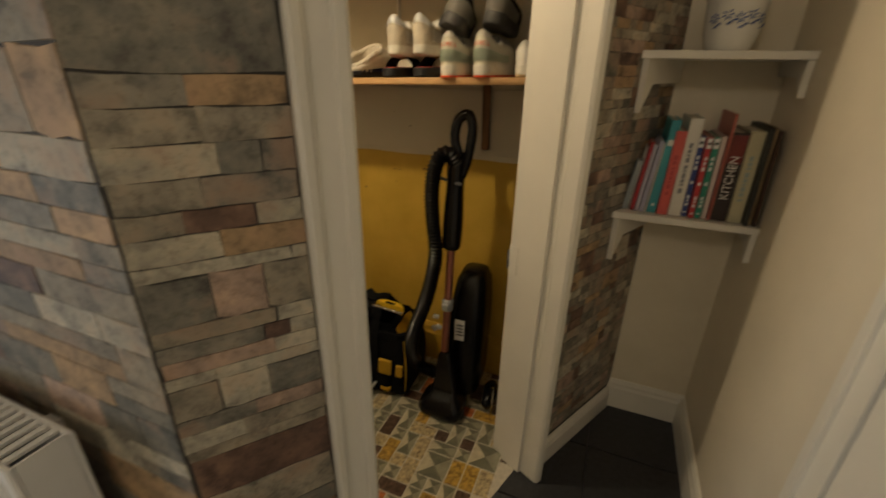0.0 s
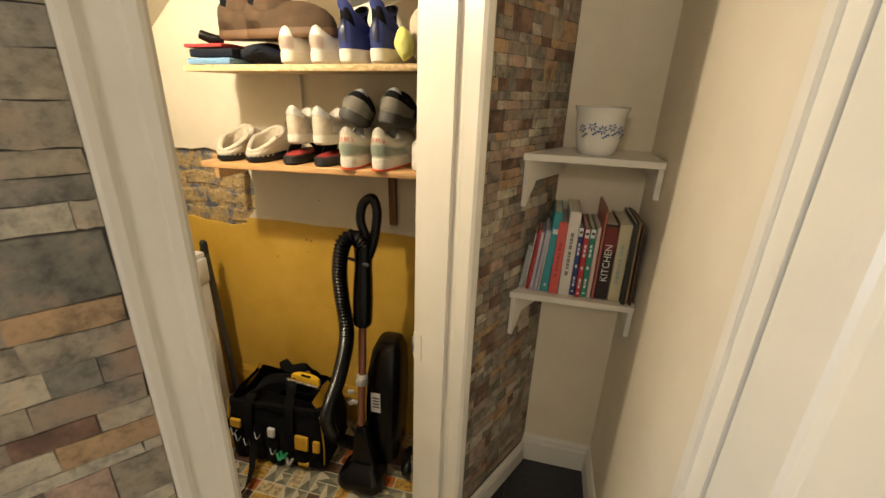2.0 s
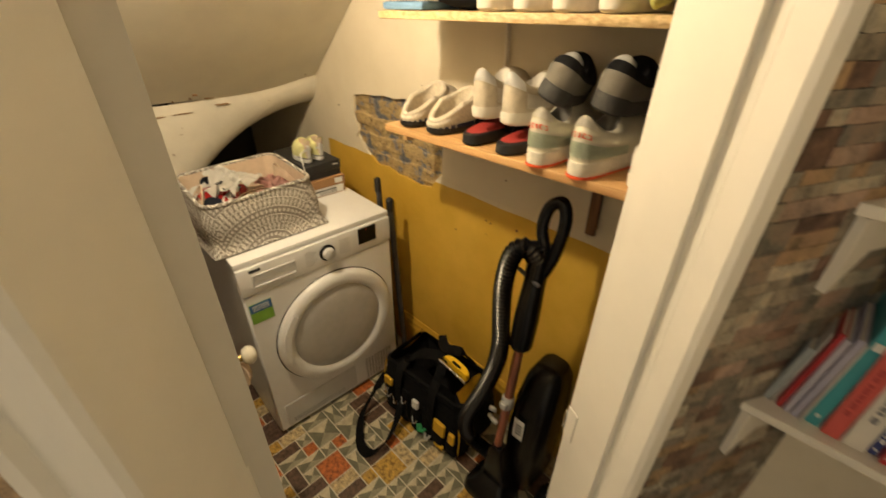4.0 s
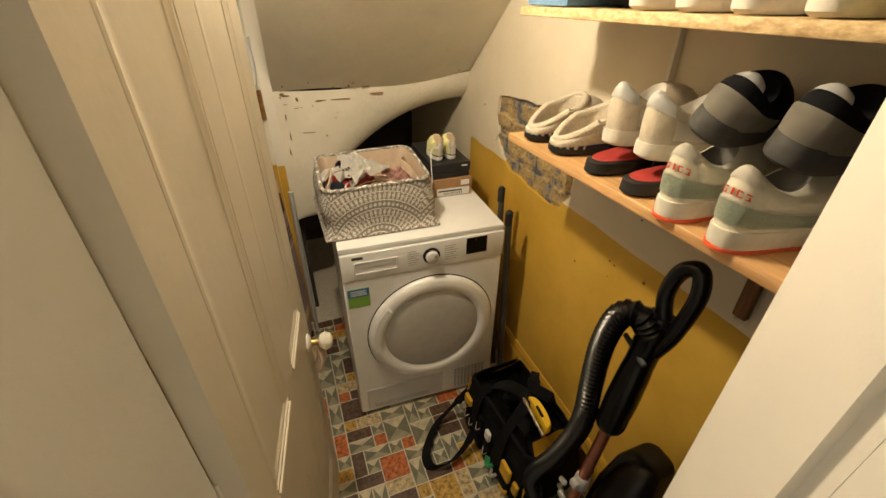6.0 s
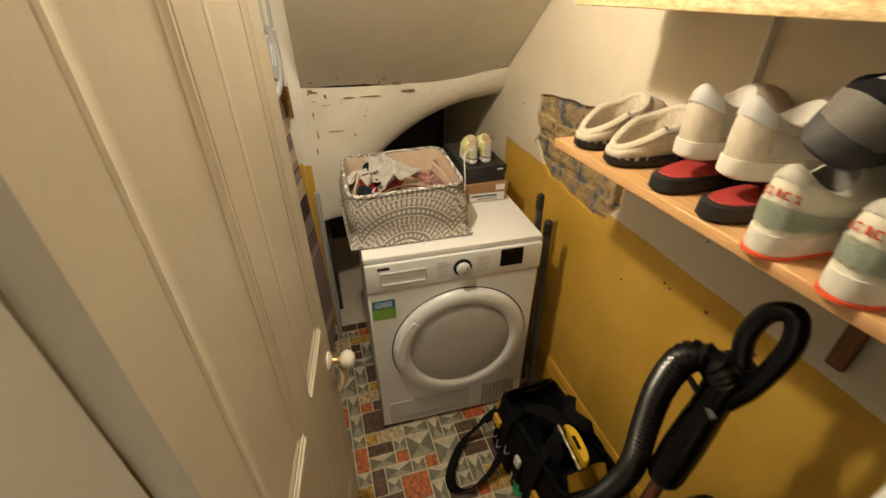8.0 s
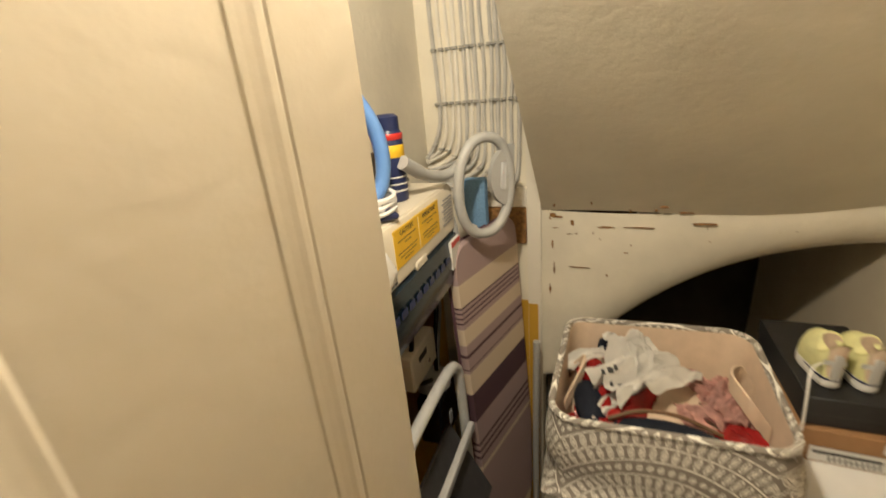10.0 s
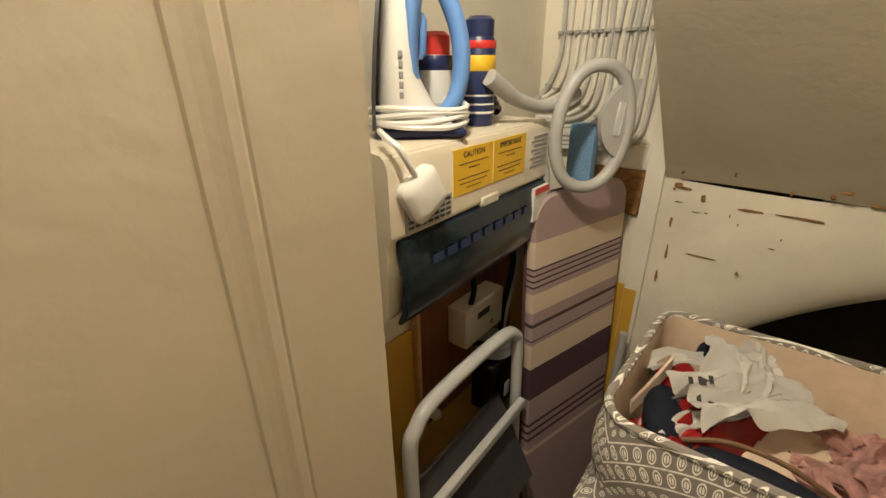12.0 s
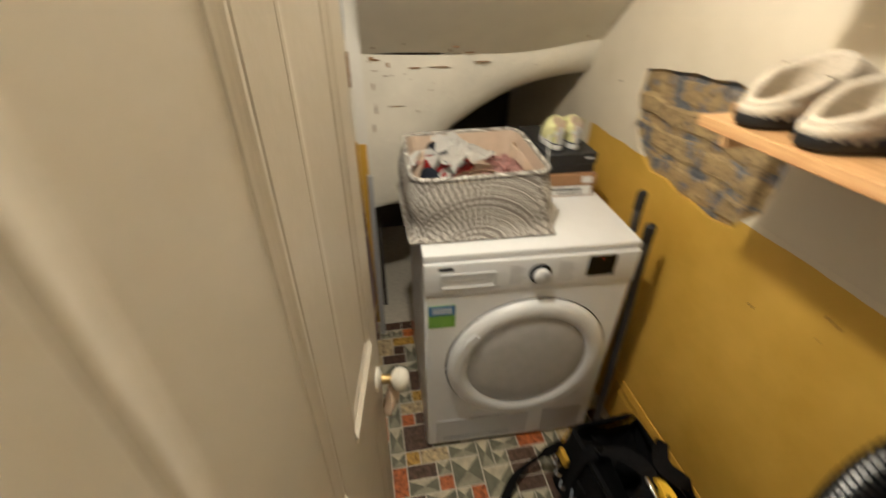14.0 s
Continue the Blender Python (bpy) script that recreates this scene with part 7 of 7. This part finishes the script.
def set_stone(parent, x0, x1, z0, z1, base, tone, rng):
    ob = bpy.data.objects.new("stone", rng.choice(STONES))
    scene.collection.objects.link(ob)
    ob.parent = parent
    k = rng.uniform(0.88, 1.12)
    ob.color = (*[v * k for v in TONES[tone]], 1)
    ob.matrix_basis = Matrix.Translation(((x0 + x1) / 2, base, (z0 + z1) / 2)) @ pose(0, 0, 0, 90) @ Matrix.Diagonal((x1 - x0 - 0.0008, z1 - z0 - 0.0008, 0.0018, 1))


def lay_stones(parent, x0, x1, z0, z1, base, seed, wide=(0.05, 0.17), high=(0.026, 0.036, 0.044, 0.075)):
    """Courses of uneven stones on the plane y = base of the parent, facing -y."""
    rng = random.Random(seed)
    z = z0
    while z < z1 - 0.006:
        h = rng.choice(high)
        if z1 - z - h < 0.015:
            h = z1 - z
        x = x0
        while x < x1 - 0.004:
            w = rng.uniform(*wide) * (1.25 if h > 0.06 else 1.0)
            if x1 - x - w < wide[0] * 0.7:
                w = x1 - x
            split = h > 0.05 and w < wide[1] and rng.random() < 0.6
            for k in range(2 if split else 1):
                hh = h / 2 if split else h
                set_stone(parent, x, x + w, z + hh * k, z + hh * (k + 1), base, rng.choice((0, 1, 1, 2, 2, 3, 5, 6, 6, 1, 0, 4)), rng)
            x += w
        z += h


# courses by the doorway: (bottom, top, then where each stone ends from 0 to 1 with its tone)
UPPER = ((1.352, 1.382, (0.28, 2), (0.88, 2), (1, 2)), (1.272, 1.352, (1, 0)), (1.240, 1.272, (0.47, 6), (1, 3)), (1.203, 1.240, (0.5, 1), (1, 1)), (1.166, 1.203, (0.56, 2), (0.8, 0), (1, 6)),
         (1.130, 1.166, (0.45, 1), (1, 6)), (1.102, 1.130, (0.32, 1), (0.72, 4), (1, 2)), (1.068, 1.102, (0.5, 2), (1, 3)), (1.050, 1.068, (0.25, 2), (0.9, 2), (1, 2)))
LOWER = ((0.985, 1.050, (0.38, 0), (0.7, 5), (1, 1)), (0.962, 0.985, (0.75, 1), (1, 2)), (0.938, 0.962, (0.65, 6), (0.82, 4), (1, 2)), (0.915, 0.938, (0.7, 5), (1, 2)), (0.897, 0.915, (0.3, 2), (1, 2)),
         (0.845, 0.897, (0.3, 1), (0.62, 2), (1, 0)), (0.82, 0.845, (0.5, 6), (1, 5)), (0.79, 0.82, (0.4, 2), (1, 1)))
rng = random.Random(2)
X0, X1 = -0.118, LJ - 0.068
for z0, z1, *ends in (*UPPER, *LOWER):
    a = 0.0
    for e, tone in ends:
        set_stone(wall_left, X0 + (X1 - X0) * a, X0 + (X1 - X0) * e, z0, z1, 0.002, tone, rng)
        a = e
lay_stones(wall_left, X0, X1, 0.14, 0.79, 0.002, 5)
lay_stones(wall_left, X0, X1, 1.382, 2.2, 0.002, 6)
lay_stones(wall_right, RJ + 0.046, -0.002, 0.11, 2.1, 0.002, 8, (0.03, 0.10), (0.022, 0.03, 0.036, 0.055))
lay_stones(wall_hall, -0.42, KX - 0.002, 0.14, 1.7, KY + 0.002, 12, (0.08, 0.2), (0.034, 0.044, 0.06, 0.085))

TILES = [piece_mesh("tile", 50 + k, MOSAIC, 0.0, 0.02) for k in range(2)]
rng = random.Random(21)
CELL, NX, NY, OX, OY = 0.0515, 35, 23, -1.0415, 1.2755
used = [[False] * NY for _ in range(NX)]
floor = bpy.data.objects["floor_closet"]
for j in range(NY):
    for i in range(NX):
        if used[i][j]:
            continue
        w, h = rng.choice(((2, 1), (1, 2), (1, 1), (2, 2), (2, 1), (1, 2), (1, 1)))
        w = min(w, NX - i)
        h = min(h, NY - j)
        while any(used[i + a][j + b] for a in range(w) for b in range(h)):
            if w > 1:
                w -= 1
            else:
                h -= 1
        for a in range(w):
            for b in range(h):
                used[i + a][j + b] = True
        (ax, ay), (bx2, by2) = DOORSILL
        if any((bx2 - ax) * (OY + CELL * q - ay) - (by2 - ay) * (OX + CELL * p - ax) < 0 for p in (i, i + w) for q in (j, j + h)):
            continue
        if OX + CELL * i < -0.46 and OY + CELL * j > 1.75 or OX + CELL * i > 0.3 and OY + CELL * j < 1.31:
            continue
        ob = bpy.data.objects.new("tile", TILES[(i + j) % 2])
        scene.collection.objects.link(ob)
        ob.parent = floor
        ob.matrix_basis = Matrix.Translation((OX + CELL * (i + w / 2), OY + CELL * (j + h / 2), -0.0024)) @ Matrix.Diagonal((CELL * w - 0.0045, CELL * h - 0.0045, 0.0014, 1))

SLATES = piece_mesh("slate_tile", 70, SLATE, 0.004, 0.01)
hallfloor = bpy.data.objects["floor_hall"]
for i in range(5):
    for j in range(7):
        ob = bpy.data.objects.new("slate_tile", SLATES)
        scene.collection.objects.link(ob)
        ob.parent = hallfloor
        ob.matrix_basis = Matrix.Translation((XR - 0.17 - 0.305 * i, YB - 0.11 - 0.305 * j, -0.0118)) @ Matrix.Diagonal((0.3, 0.3, 0.0085, 1))

BRICKS = [piece_mesh("brick", 80 + k, OLDBRICK, 0.16, 0.30) for k in range(4)]
core = bpy.data.objects["wall_north_core"]
rng = random.Random(31)
for r in range(6):
    x = -0.86 + (0.11 if r % 2 else 0.0) + rng.uniform(-0.01, 0.01)
    while x < -0.12:
        w = 0.205 + rng.uniform(-0.02, 0.01)
        ob = bpy.data.objects.new("brick", rng.choice(BRICKS))
        scene.collection.objects.link(ob)
        ob.parent = core
        ob.matrix_basis = Matrix.Translation((x + w / 2, YB + 0.015, 0.885 + 0.074 * r)) @ pose(0, 0, 0, 90, rng.uniform(-1.5, 1.5)) @ Matrix.Diagonal((w, 0.064, 0.002 + rng.uniform(0, 0.008), 1))
        x += w + 0.016

# pipe between the dryer and the wall
bm = bmesh.new()
add_tube(bm, smooth_path([(-0.98, 1.60, 0.0), (-0.99, 1.60, 0.4), (-1.0, 1.605, 0.8)], 4), 0.011, 10)
tagged(part("waste_pipe", bm, GREYP, None), "grey pipe rising beside the dryer", "pipe")
